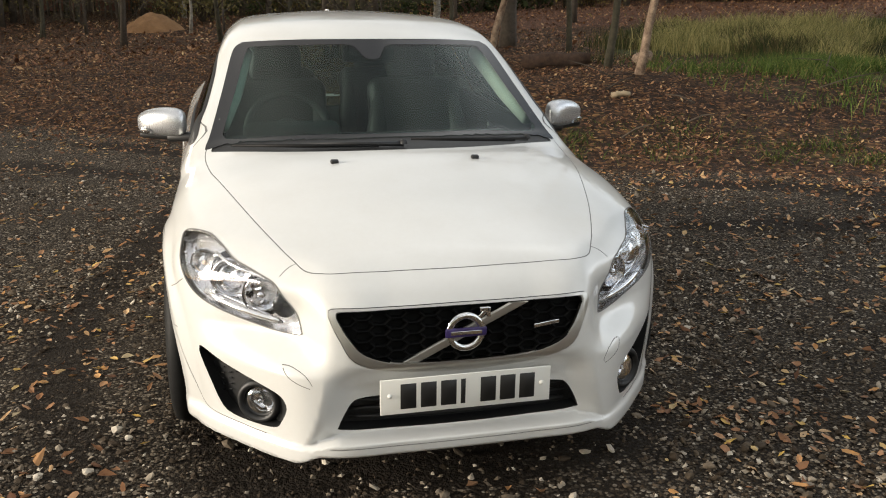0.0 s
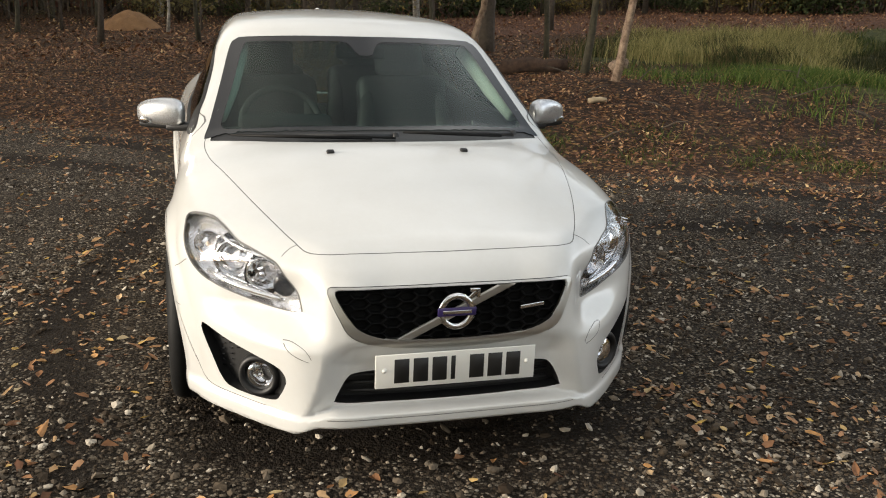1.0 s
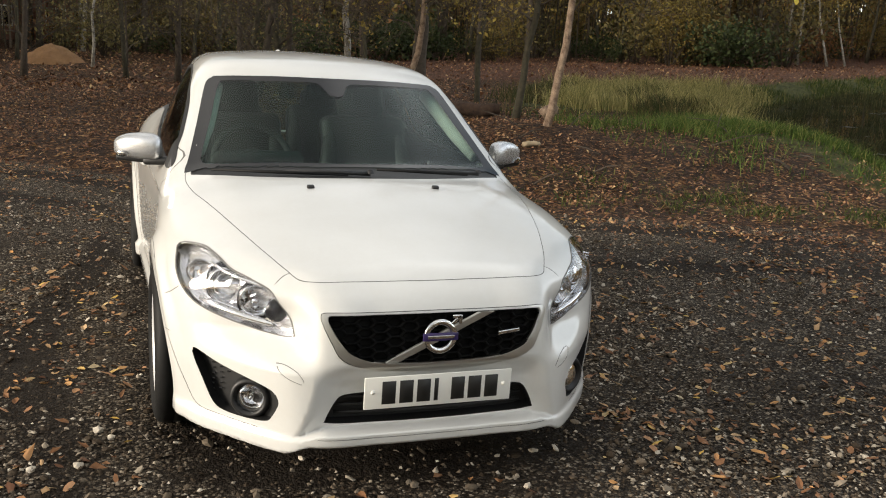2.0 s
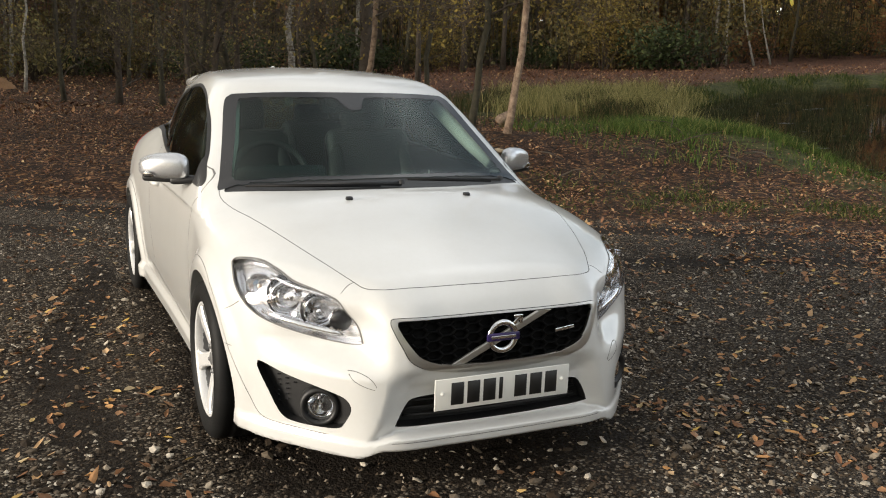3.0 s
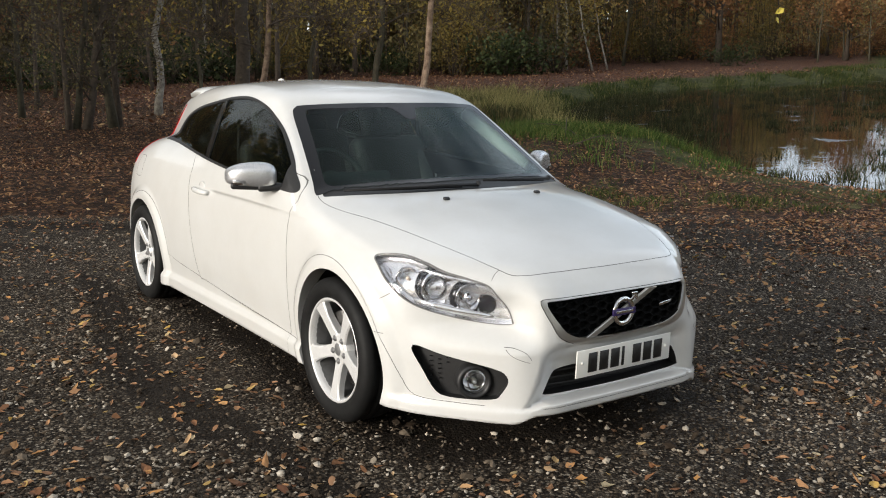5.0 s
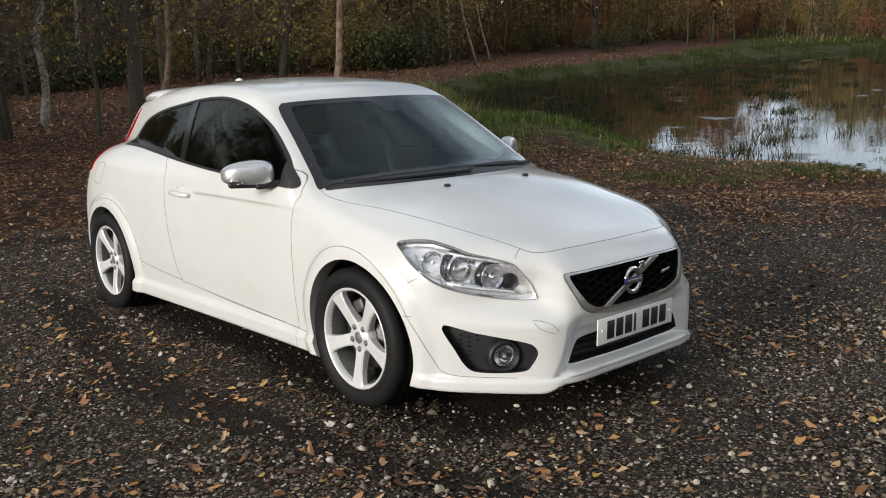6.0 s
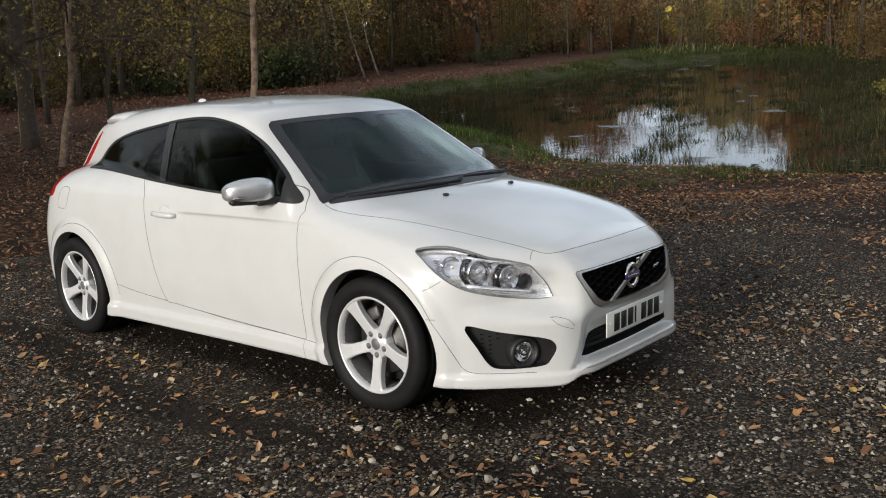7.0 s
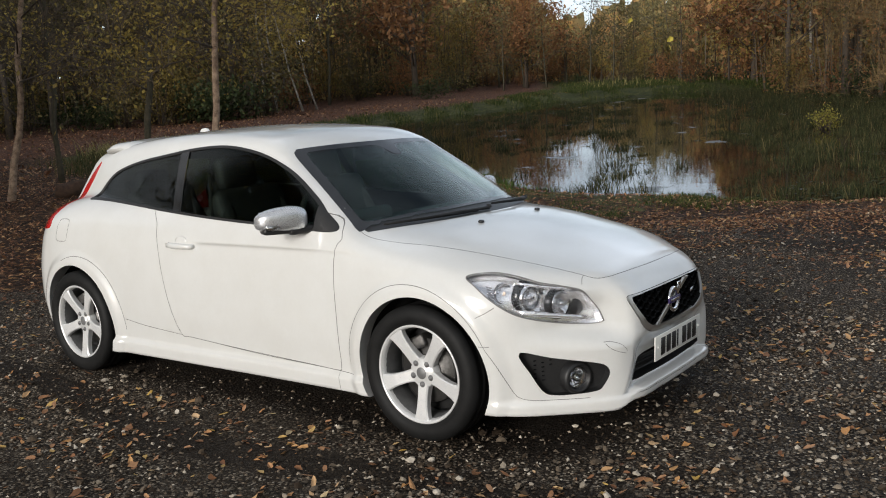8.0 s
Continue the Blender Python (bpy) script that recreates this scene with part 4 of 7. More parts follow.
def wheel(car, m, clock):
    """A five-spoke alloy wheel; its outer face looks along -x."""
    turn = m @ pose(0, 0, 0, 0, -90, 0)
    tyre = part("wheel", lathe([(0.222, 0.085), (0.238, 0.099), (0.262, 0.106), (0.288, 0.100), (0.304, 0.088), (0.3105, 0.07), (0.312, 0.045), (0.308, 0.043), (0.308, 0.035), (0.312, 0.033),
                                (0.312, 0.004), (0.308, 0.002), (0.308, -0.006), (0.312, -0.008), (0.312, -0.05), (0.306, -0.08), (0.29, -0.098), (0.25, -0.104), (0.222, -0.09)], turn, 72), RUBBER, car,
                "five-spoke silver alloy wheel with a black tyre")
    part("rim", lathe([(0.223, 0.078), (0.226, 0.090), (0.221, 0.093), (0.214, 0.088), (0.209, 0.07), (0.207, 0.06)], turn, 64), ALLOY, tyre)
    # silver barrel drawn darker, its shade put into the colour
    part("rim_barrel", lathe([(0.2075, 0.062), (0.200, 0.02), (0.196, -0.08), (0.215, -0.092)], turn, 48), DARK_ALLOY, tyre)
    spokes = bmesh.new()
    for i in range(5):
        a = math.tau * i / 5 + clock
        c = turn @ pose(0, 0, 0, 0, 0, math.degrees(a))
        rows = []
        for r, w, top, thick in ((0.030, 0.034, 0.058, 0.04), (0.065, 0.029, 0.064, 0.04), (0.10, 0.0265, 0.071, 0.036), (0.15, 0.0285, 0.080, 0.032), (0.19, 0.035, 0.085, 0.03), (0.216, 0.046, 0.087, 0.03)):
            rows.append([spokes.verts.new(c @ Vector(p)) for p in ((r, -w, top - thick), (r, -w, top - 0.006), (r, -w * 0.80, top), (r, w * 0.80, top), (r, w, top - 0.006), (r, w, top - thick))])
        for p, q in zip(rows, rows[1:]):
            for j in range(5):
                spokes.faces.new((p[j], q[j], q[j + 1], p[j + 1]))
        spokes.faces.new(rows[-1])
    part("spokes", spokes, ALLOY, tyre, smooth=False)
    part("hub", lathe([(0.0, 0.066), (0.028, 0.066), (0.031, 0.062), (0.034, 0.060), (0.062, 0.062), (0.068, 0.055), (0.072, 0.02)], turn, 40), ALLOY, tyre)
    part("hub_cap", lathe([(0.0, 0.0705), (0.022, 0.0695), (0.027, 0.066)], turn, 28), DARK_ALLOY, tyre, "dark hub cap")
    for i in range(5):
        a = math.tau * i / 5 + clock
        part("wheel_bolt", lathe([(0.0, 0.071), (0.006, 0.071), (0.008, 0.067), (0.0085, 0.0645), (0.0135, 0.0645), (0.0145, 0.05)], turn @ pose(0.052 * math.cos(a), 0.052 * math.sin(a), 0), 12), DARK_ALLOY, tyre)
    part("brake_disc", lathe([(0.06, 0.006), (0.07, 0.018), (0.085, 0.020), (0.09, 0.012), (0.146, 0.012), (0.148, -0.012), (0.09, -0.014)], turn, 48), DISC, tyre)
    part("brake_caliper", box_mesh((0.06, 0.13, 0.075), turn @ pose(0.12, 0.06, 0.0, 0, 0, 25), 0.012), DISC, tyre)
    part("wheel_backing", lathe([(0.0, -0.03), (0.19, -0.03), (0.198, -0.06)], turn, 32), WELL, tyre)


def seat(car, x, y, wide, front=True):
    base = part("seat_cushion", box_mesh((wide, 0.50, 0.16), pose(x, y, 0.50, 6), 0.06, 4), UPHOLSTERY, car, "dark leather seat")
    back = bmesh.new()
    block(back, (wide, 0.15, 0.60), pose(x, y + 0.31, 0.80, -18), 0.06, 4)
    part("seat_back", back, UPHOLSTERY, base)
    for s in (-1, 1):
        part("seat_bolster", tube([Vector((x + s * (wide / 2 - 0.045), y + 0.18, 0.60)), Vector((x + s * (wide / 2 - 0.03), y + 0.26, 0.82)), Vector((x + s * (wide / 2 - 0.07), y + 0.36, 1.05))], [0.05, 0.055, 0.035], 12), UPHOLSTERY, base)
    part("headrest", box_mesh((0.27 if front else 0.24, 0.10, 0.19), pose(x, y + 0.46, 1.17 if front else 1.10, -14), 0.045, 4), UPHOLSTERY, base)
    for s in (-0.06, 0.06):
        part("headrest_post", tube([(x + s, y + 0.41, 1.0), (x + s, y + 0.45, 1.12)], 0.006, 8), CHROME, base)


def cabin_fittings(car):
    dash = bmesh.new()
    block(dash, (1.34, 0.46, 0.24), pose(0, 0.66, 0.80, -4), 0.07, 4)
    block(dash, (0.40, 0.24, 0.08), pose(-0.36, 0.78, 0.93, -8), 0.035, 4)
    dash = part("dashboard", dash, DASH, car, "dark moulded dashboard")
    part("centre_console", box_mesh((0.22, 0.6, 0.34), pose(0, 1.0, 0.52, 12), 0.03, 3), DASH, car)
    m = pose(-0.36, 0.95, 0.90, 64)
    steer = part("steering_wheel", lathe([(0.185 + 0.016 * math.cos(a), 0.016 * math.sin(a)) for a in np.linspace(0, math.tau, 13)], m, 40), UPHOLSTERY, car, "dark leather steering wheel")
    part("steering_hub", lathe([(0.0, 0.03), (0.05, 0.026), (0.07, 0.0), (0.04, -0.06)], m, 24), DASH, steer)
    for a in (0, 180, 270):
        part("steering_spoke", box_mesh((0.14, 0.035, 0.012), m @ pose(0, 0, 0, 0, 0, a) @ pose(0.11, 0, 0), 0.004), SATIN, steer)
    for x in (-0.36, 0.36):
        seat(car, x, 1.22, 0.50)
        seat(car, x * 0.85, 2.08, 0.46, False)
    mirror = part("inside_mirror", box_mesh((0.24, 0.035, 0.07), pose(0.02, 0.98, 1.245, 12, 0, 0), 0.015, 3), DASH, car)
    part("sensor_cover", box_mesh((0.16, 0.10, 0.07), pose(0.0, 0.955, 1.29, 30), 0.02, 3), DASH, mirror)
    for s in (-1, 1):
        part("pillar_trim", tube([(s * 0.655, 0.57, 0.985), (s * 0.606, 0.735, 1.085), (s * 0.538, 1.005, 1.25)], [0.032, 0.040, 0.040], 14), LINER, car, "pale windscreen pillar lining")
    part("cabin_floor", box_mesh((1.4, 2.6, 0.04), pose(0, 1.7, 0.30), 0.01, 1), DARK_LINER, car)
    part("bulkhead", box_mesh((1.4, 0.05, 0.62), pose(0, 0.42, 0.58), 0.01, 1), DARK_LINER, car)
    for s in (-1, 1):
        part("seat_belt", tube([(s * 0.60, 1.62, 1.18), (s * 0.62, 1.60, 0.75), (s * 0.62, 1.5, 0.45)], 0.012, 6), DARK_LINER, car)


build_car()


# ---- the land ----
LOT = np.array([(-60, 40), (-20, 19), (-9, 12.2), (-3, 8.5), (-1.2, 6.9), (1, 5.2), (2.8, 4.25), (4.0, 3.8), (5.2, 3.2), (6.2, 2.4), (7.3, 1.1), (8.4, 0.0), (10, -3), (13, -10), (22, -40), (-60, -40)], float)
POND = catmull([(10.9, 6.6), (10.6, 5.2), (11.0, 3.6), (11.2, 2.6), (11.0, 1.6), (13.5, 0.8), (18, 0.4), (25, 1.6), (34, 4.0), (43, 8.5), (48.5, 13), (48.5, 17), (45, 22.5), (38, 23.5), (30, 24.5), (21.2, 21.3), (15.4, 17.0), (12.0, 11.5)], 5)
SLOPE = (0.0475, 0.0233)   # the water and the far fields lie level; the car park tips towards them
WATER = -0.83


def level(x, y):
    return SLOPE[0] * x + SLOPE[1] * y


def land(x, y):
    """Height of the ground, and how far a place lies outside the car park and the pond."""
    x, y = np.asarray(x, float), np.asarray(y, float)
    p = np.stack((x.ravel(), y.ravel()), 1)
    out = line_distance(p, LOT).reshape(x.shape)
    wet = line_distance(p, POND).reshape(x.shape)
    far = np.hypot(x + 2, y + 2)
    z = level(x, y) * ramp(out, 0, 9) - 0.5 * ramp(far, 11, 34) + 0.004 * np.maximum(far - 52, 0)
    z = z + 0.30 * np.exp(-((x - 4.3) ** 2 / 9.0 + (y - 8.2) ** 2 / 5.0)) * ramp(out, 0.3, 2.5)
    z = z + 0.22 * np.exp(-((x - 8.2) ** 2 / 5.0 + (y - 7.6) ** 2 / 3.0))
    z = z + 0.16 * ramp(out, 0.1, 1.6) * (1 - ramp(x, -1, 3))
    z = z + (level(x, y) + WATER - 0.32 - z) * ramp(-wet, -2.6, 1.0)
    return z, out, wet


def damp(x, y, out):
    """Bare wet soil: the wheel track beside the car, the ruts along the edge of the car park and patches towards the
    pond; also the shade below the car, put into the colour.
    """
    track = 0.75 * np.exp(-((x + 1.22 + 0.16 * np.sin(1.3 * y + 0.4)) / 0.19) ** 2) * ramp(y, -4.5, -2.0) * (1 - ramp(y, 3.2, 4.4))
    # the car's shade, painted over its footprint
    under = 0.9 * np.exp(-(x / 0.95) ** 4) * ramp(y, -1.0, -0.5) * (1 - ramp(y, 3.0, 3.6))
    rut = np.exp(-((out + 0.40) / 0.26) ** 2) + 0.75 * np.exp(-((out + 1.75 + 0.2 * np.sin(0.9 * x)) / 0.30) ** 2)
    verge = 0.55 * ramp(x, 2.2, 5.0) * ramp(np.sin(1.3 * x + 0.9 * y) + np.sin(2.2 * y - 0.7 * x), -0.9, 0.6)
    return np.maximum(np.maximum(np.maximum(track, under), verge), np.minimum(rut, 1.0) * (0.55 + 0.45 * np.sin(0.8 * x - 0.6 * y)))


def spot(x, y):
    return float(land(np.array([x]), np.array([y]))[0][0])


def ground_material():
    m = plain("ground", (0.05, 0.045, 0.04), 0.85, spec=0.15)
    n = Nodes(m)
    p = n.place()
    big, mid, fine = n.noise(p, 0.7, 5.0), n.noise(p, 6.0, 5.0), n.noise(p, 90.0, 4.0)
    stones = n.add("ShaderNodeTexVoronoi", Vector=p, Scale=70.0)
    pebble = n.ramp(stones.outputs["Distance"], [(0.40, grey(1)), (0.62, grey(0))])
    small = n.add("ShaderNodeTexVoronoi", Vector=p, Scale=190.0)
    cell = n.add("ShaderNodeSeparateColor", Color=stones.outputs["Color"]).outputs[0]
    cell2 = n.add("ShaderNodeSeparateColor", Color=small.outputs["Color"]).outputs[0]
    gravel = n.ramp(cell, [(0.0, (0.026, 0.017, 0.010)), (0.35, (0.068, 0.050, 0.033)), (0.65, (0.165, 0.130, 0.094)), (0.88, (0.33, 0.275, 0.21)), (1.0, (0.55, 0.48, 0.385))])
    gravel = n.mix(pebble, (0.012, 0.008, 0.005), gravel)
    grit = n.ramp(cell2, [(0.0, (0.015, 0.011, 0.007)), (0.6, (0.046, 0.034, 0.024)), (1.0, (0.159, 0.134, 0.107))])
    gravel = n.mix(n.ramp(mid, [(0.46, grey(0)), (0.62, grey(0.6))]), gravel, grit)
    gravel = n.mix(n.ramp(big, [(0.48, grey(0)), (0.68, grey(0.55))]), gravel, (0.020, 0.013, 0.008))
    leaf = n.add("ShaderNodeTexVoronoi", Vector=p, Scale=24.0)
    tint = n.add("ShaderNodeSeparateColor", Color=leaf.outputs["Color"]).outputs[1]
    litter = n.ramp(tint, [(0.0, (0.026, 0.015, 0.010)), (0.45, (0.058, 0.031, 0.018)), (0.75, (0.13, 0.064, 0.032)), (0.93, (0.29, 0.145, 0.062)), (1.0, (0.50, 0.29, 0.12))])
    litter = n.mix(n.ramp(mid, [(0.38, grey(0)), (0.62, grey(0.85))]), litter, (0.020, 0.012, 0.008))
    grass = n.ramp(n.math("ADD", n.math("MULTIPLY", mid, 0.5), n.math("MULTIPLY", n.noise(p, 1.1, 8.0, 0.75), 0.5)), [(0.38, (0.027, 0.029, 0.011)), (0.50, (0.062, 0.073, 0.023)), (0.62, (0.135, 0.125, 0.046))])
    earth = n.ramp(n.math("ADD", n.math("MULTIPLY", n.noise(p, 1.6, 9.0, 0.8), 0.6), n.math("MULTIPLY", tint, 0.25)), [(0.30, (0.050, 0.024, 0.017)), (0.45, (0.121, 0.061, 0.041)), (0.60, (0.220, 0.116, 0.072))])

    patchy = n.noise(p, 0.55, 7.0, 0.7)

    def mask(name, spread):
        a = n.add("ShaderNodeAttribute")
        a.attribute_name = name
        return n.ramp(n.math("ADD", a.outputs["Fac"], n.math("ADD", n.math("MULTIPLY", n.math("SUBTRACT", mid, 0.5), spread * 0.6), n.math("MULTIPLY", n.math("SUBTRACT", patchy, 0.5), spread * 1.3))), [(0.42, grey(0)), (0.58, grey(1))])

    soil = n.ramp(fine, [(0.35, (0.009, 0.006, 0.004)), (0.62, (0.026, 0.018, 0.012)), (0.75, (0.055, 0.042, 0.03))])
    # one dark colour for wet soil and for the painted shade below the car
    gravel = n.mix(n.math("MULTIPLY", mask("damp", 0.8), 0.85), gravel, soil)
    color = n.mix(mask("litter", 0.9), gravel, litter)
    color = n.mix(mask("earth", 0.8), color, earth)
    color = n.mix(mask("grass", 1.0), color, grass)
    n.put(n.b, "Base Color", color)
    n.put(n.b, "Roughness", n.ramp(fine, [(0.3, grey(0.62)), (0.7, grey(0.95))]))
    h = n.math("ADD", n.math("MULTIPLY", stones.outputs["Distance"], -1.0), n.math("MULTIPLY", fine, 0.4))
    n.bump(n.math("ADD", h, n.math("MULTIPLY", small.outputs["Distance"], -0.5)), 1.0, 0.022)
    return m


def build_ground():
    u = np.linspace(-1, 1, 251)
    axis = 700 / math.sinh(7.2) * np.sinh(7.2 * u)
    gx, gy = np.meshgrid(axis + 0.5, axis + 1.5, indexing="ij")
    z, out, wet = land(gx, gy)
    rough = np.array([noise.fractal(Vector((a * 0.9, b * 0.9, 0)), 1.0, 2.0, 4) for a, b in zip(gx.ravel(), gy.ravel())]).reshape(gx.shape)
    far = np.hypot(gx, gy)
    z = z + rough * (0.010 + 0.05 * ramp(out, 0.2, 4)) * (1 - ramp(far, 60, 200))
    n = len(u)
    i = np.arange(n * n).reshape(n, n)
    faces = np.stack((i[:-1, :-1], i[1:, :-1], i[1:, 1:], i[:-1, 1:]), -1).reshape(-1, 4)
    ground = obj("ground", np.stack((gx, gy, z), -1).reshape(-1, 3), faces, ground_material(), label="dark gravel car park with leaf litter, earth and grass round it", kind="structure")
    bearing = np.degrees(np.arctan2(gx + 2, gy + 3))
    litter = ramp(out, -0.5, 0.9)
    grass = np.maximum((1 - ramp(wet, 1.0, 5.0)) * ramp(out, 0.6, 2.0), ramp(out, 0.4, 1.0) * (1 - ramp(out, 1.2, 2.2)) * 0.42 * ramp(gx, 2, 4))
    grass = np.maximum(grass, 0.62 * np.exp(-((gx - 8.4) ** 2 / 7.0 + (gy - 8.0) ** 2 / 5.0)))
    reeds = ramp(bearing, 24, 30) * ramp(far, 12, 17) * (1 - ramp(far, 26, 32)) * (1 - ramp(bearing, 44, 50))
    grass = np.maximum(grass, reeds * 0.9)
    grass = np.maximum(grass, 0.9 * ramp(bearing, 41, 47) * (1 - ramp(wet, 1.5 + 7 * ramp(bearing, 52, 62), 3.5 + 11 * ramp(bearing, 52, 62))) * ramp(out, 2, 5))
    earth = ramp(far, 26, 34) * ramp(bearing, 5, 20)
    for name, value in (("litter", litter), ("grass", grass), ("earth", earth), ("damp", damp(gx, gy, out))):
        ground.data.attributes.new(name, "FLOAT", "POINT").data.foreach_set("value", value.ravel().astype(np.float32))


def water_material():
    m = plain("pond_water", (0.018, 0.016, 0.011), 0.03)
    n = Nodes(m)
    n.b.inputs["IOR"].default_value = 1.33
    p = n.place()
    film = n.noise(p, 0.5, 5.0)
    n.put(n.b, "Base Color", n.ramp(film, [(0.45, (0.014, 0.013, 0.009)), (0.7, (0.035, 0.028, 0.016))]))
    n.put(n.b, "Roughness", n.ramp(n.noise(p, 0.7, 7.0, 0.7), [(0.54, grey(0.01)), (0.60, grey(0.05)), (0.66, grey(0.32))]))
    n.bump(n.noise(p, 2.2, 4.0), 0.09, 0.02)
    return m


def build_pond():
    xs, ys = np.linspace(9, 56, 12), np.linspace(-5, 30, 9)
    verts = [(x, y, level(x, y) + WATER) for x in xs for y in ys]
    faces = [(i * 9 + j, i * 9 + 9 + j, i * 9 + 10 + j, i * 9 + 1 + j) for i in range(11) for j in range(8)]
    obj("pond_water", verts, faces, water_material(), label="still dark pond reflecting the sky", kind="structure", smooth=False)


build_ground()
build_pond()


# ---- trees and shrubs ----
BARK = mottled("brown_bark", (0.045, 0.034, 0.026), (0.11, 0.085, 0.062), 14.0, 0.9, bump=0.6, distance=0.02)
GREEN_BARK = mottled("mossy_bark", (0.035, 0.031, 0.019), (0.095, 0.082, 0.052), 10.0, 0.9, bump=0.5, distance=0.02)
PALE_BARK = mottled("birch_bark", (0.08, 0.07, 0.06), (0.50, 0.46, 0.39), 9.0, 0.8, bump=0.3, distance=0.01)
PEELING = mottled("peeling_birch_bark", (0.085, 0.045, 0.028), (0.50, 0.36, 0.25), 11.0, 0.75, bump=0.9, distance=0.02)
GOLD = islands("golden_leaves", [(0.0, (0.24, 0.175, 0.055)), (0.4, (0.39, 0.285, 0.08)), (0.75, (0.52, 0.39, 0.10)), (1.0, (0.27, 0.24, 0.075))], 0.6, through_light=0.45, vary=0.35)
OCHRE = islands("ochre_leaves", [(0.0, (0.13, 0.105, 0.042)), (0.4, (0.25, 0.18, 0.060)), (0.8, (0.36, 0.26, 0.078)), (1.0, (0.17, 0.16, 0.057))], 0.6, through_light=0.45, vary=0.45)
RUSSET = islands("russet_leaves", [(0.0, (0.18, 0.09, 0.048)), (0.5, (0.31, 0.155, 0.072)), (1.0, (0.42, 0.22, 0.09))], 0.6, through_light=0.45, vary=0.3)
OLIVE = islands("olive_leaves", [(0.0, (0.085, 0.078, 0.038)), (0.5, (0.155, 0.132, 0.058)), (1.0, (0.25, 0.195, 0.075))], 0.6, through_light=0.45, vary=0.5)
GREEN = islands("green_leaves", [(0.0, (0.026, 0.036, 0.015)), (0.6, (0.054, 0.074, 0.028)), (1.0, (0.095, 0.112, 0.043))], 0.6, through_light=0.3, vary=0.4)
BROWN = islands("brown_twigs", [(0.0, (0.06, 0.048, 0.038)), (0.6, (0.11, 0.086, 0.065)), (1.0, (0.16, 0.12, 0.085))], 0.9)


def leaf_cloud(rng, centres, count, spread, size, droop=0.0):
    """Small bent leaves scattered about centres: vertices and quads."""
    c = np.array(centres)[rng.integers(0, len(centres), count)] + rng.normal(0, 1, (count, 3)) * spread
    a = rng.normal(0, 1, (count, 3))
    a /= np.linalg.norm(a, axis=1, keepdims=True)
    b = np.cross(a, rng.normal(0, 1, (count, 3)))
    b /= np.linalg.norm(b, axis=1, keepdims=True) + 1e-9
    a[:, 2] -= droop
    s = size * rng.uniform(0.6, 1.3, (count, 1))
    v = np.stack((c - a * s, c + b * s * 0.55, c + a * s, c - b * s * 0.55), 1).reshape(-1, 3)
    return v, np.arange(count * 4).reshape(-1, 4)


def twig_cloud(rng, starts, ends, width):
    """Thin flat-sided twigs from starts to ends."""
    d = ends - starts
    side = np.cross(d, rng.normal(0, 1, d.shape))
    side /= np.linalg.norm(side, axis=1, keepdims=True) + 1e-9
    third = np.cross(side, d / np.linalg.norm(d, axis=1, keepdims=True))
    w = width
    v = np.stack((starts + side * w, starts - side * w * 0.5 + third * w, starts - side * w * 0.5 - third * w, ends), 1).reshape(-1, 3)
    i = np.arange(len(starts))[:, None] * 4
    return v, np.concatenate((i + [0, 1, 3], i + [1, 2, 3], i + [2, 0, 3]))


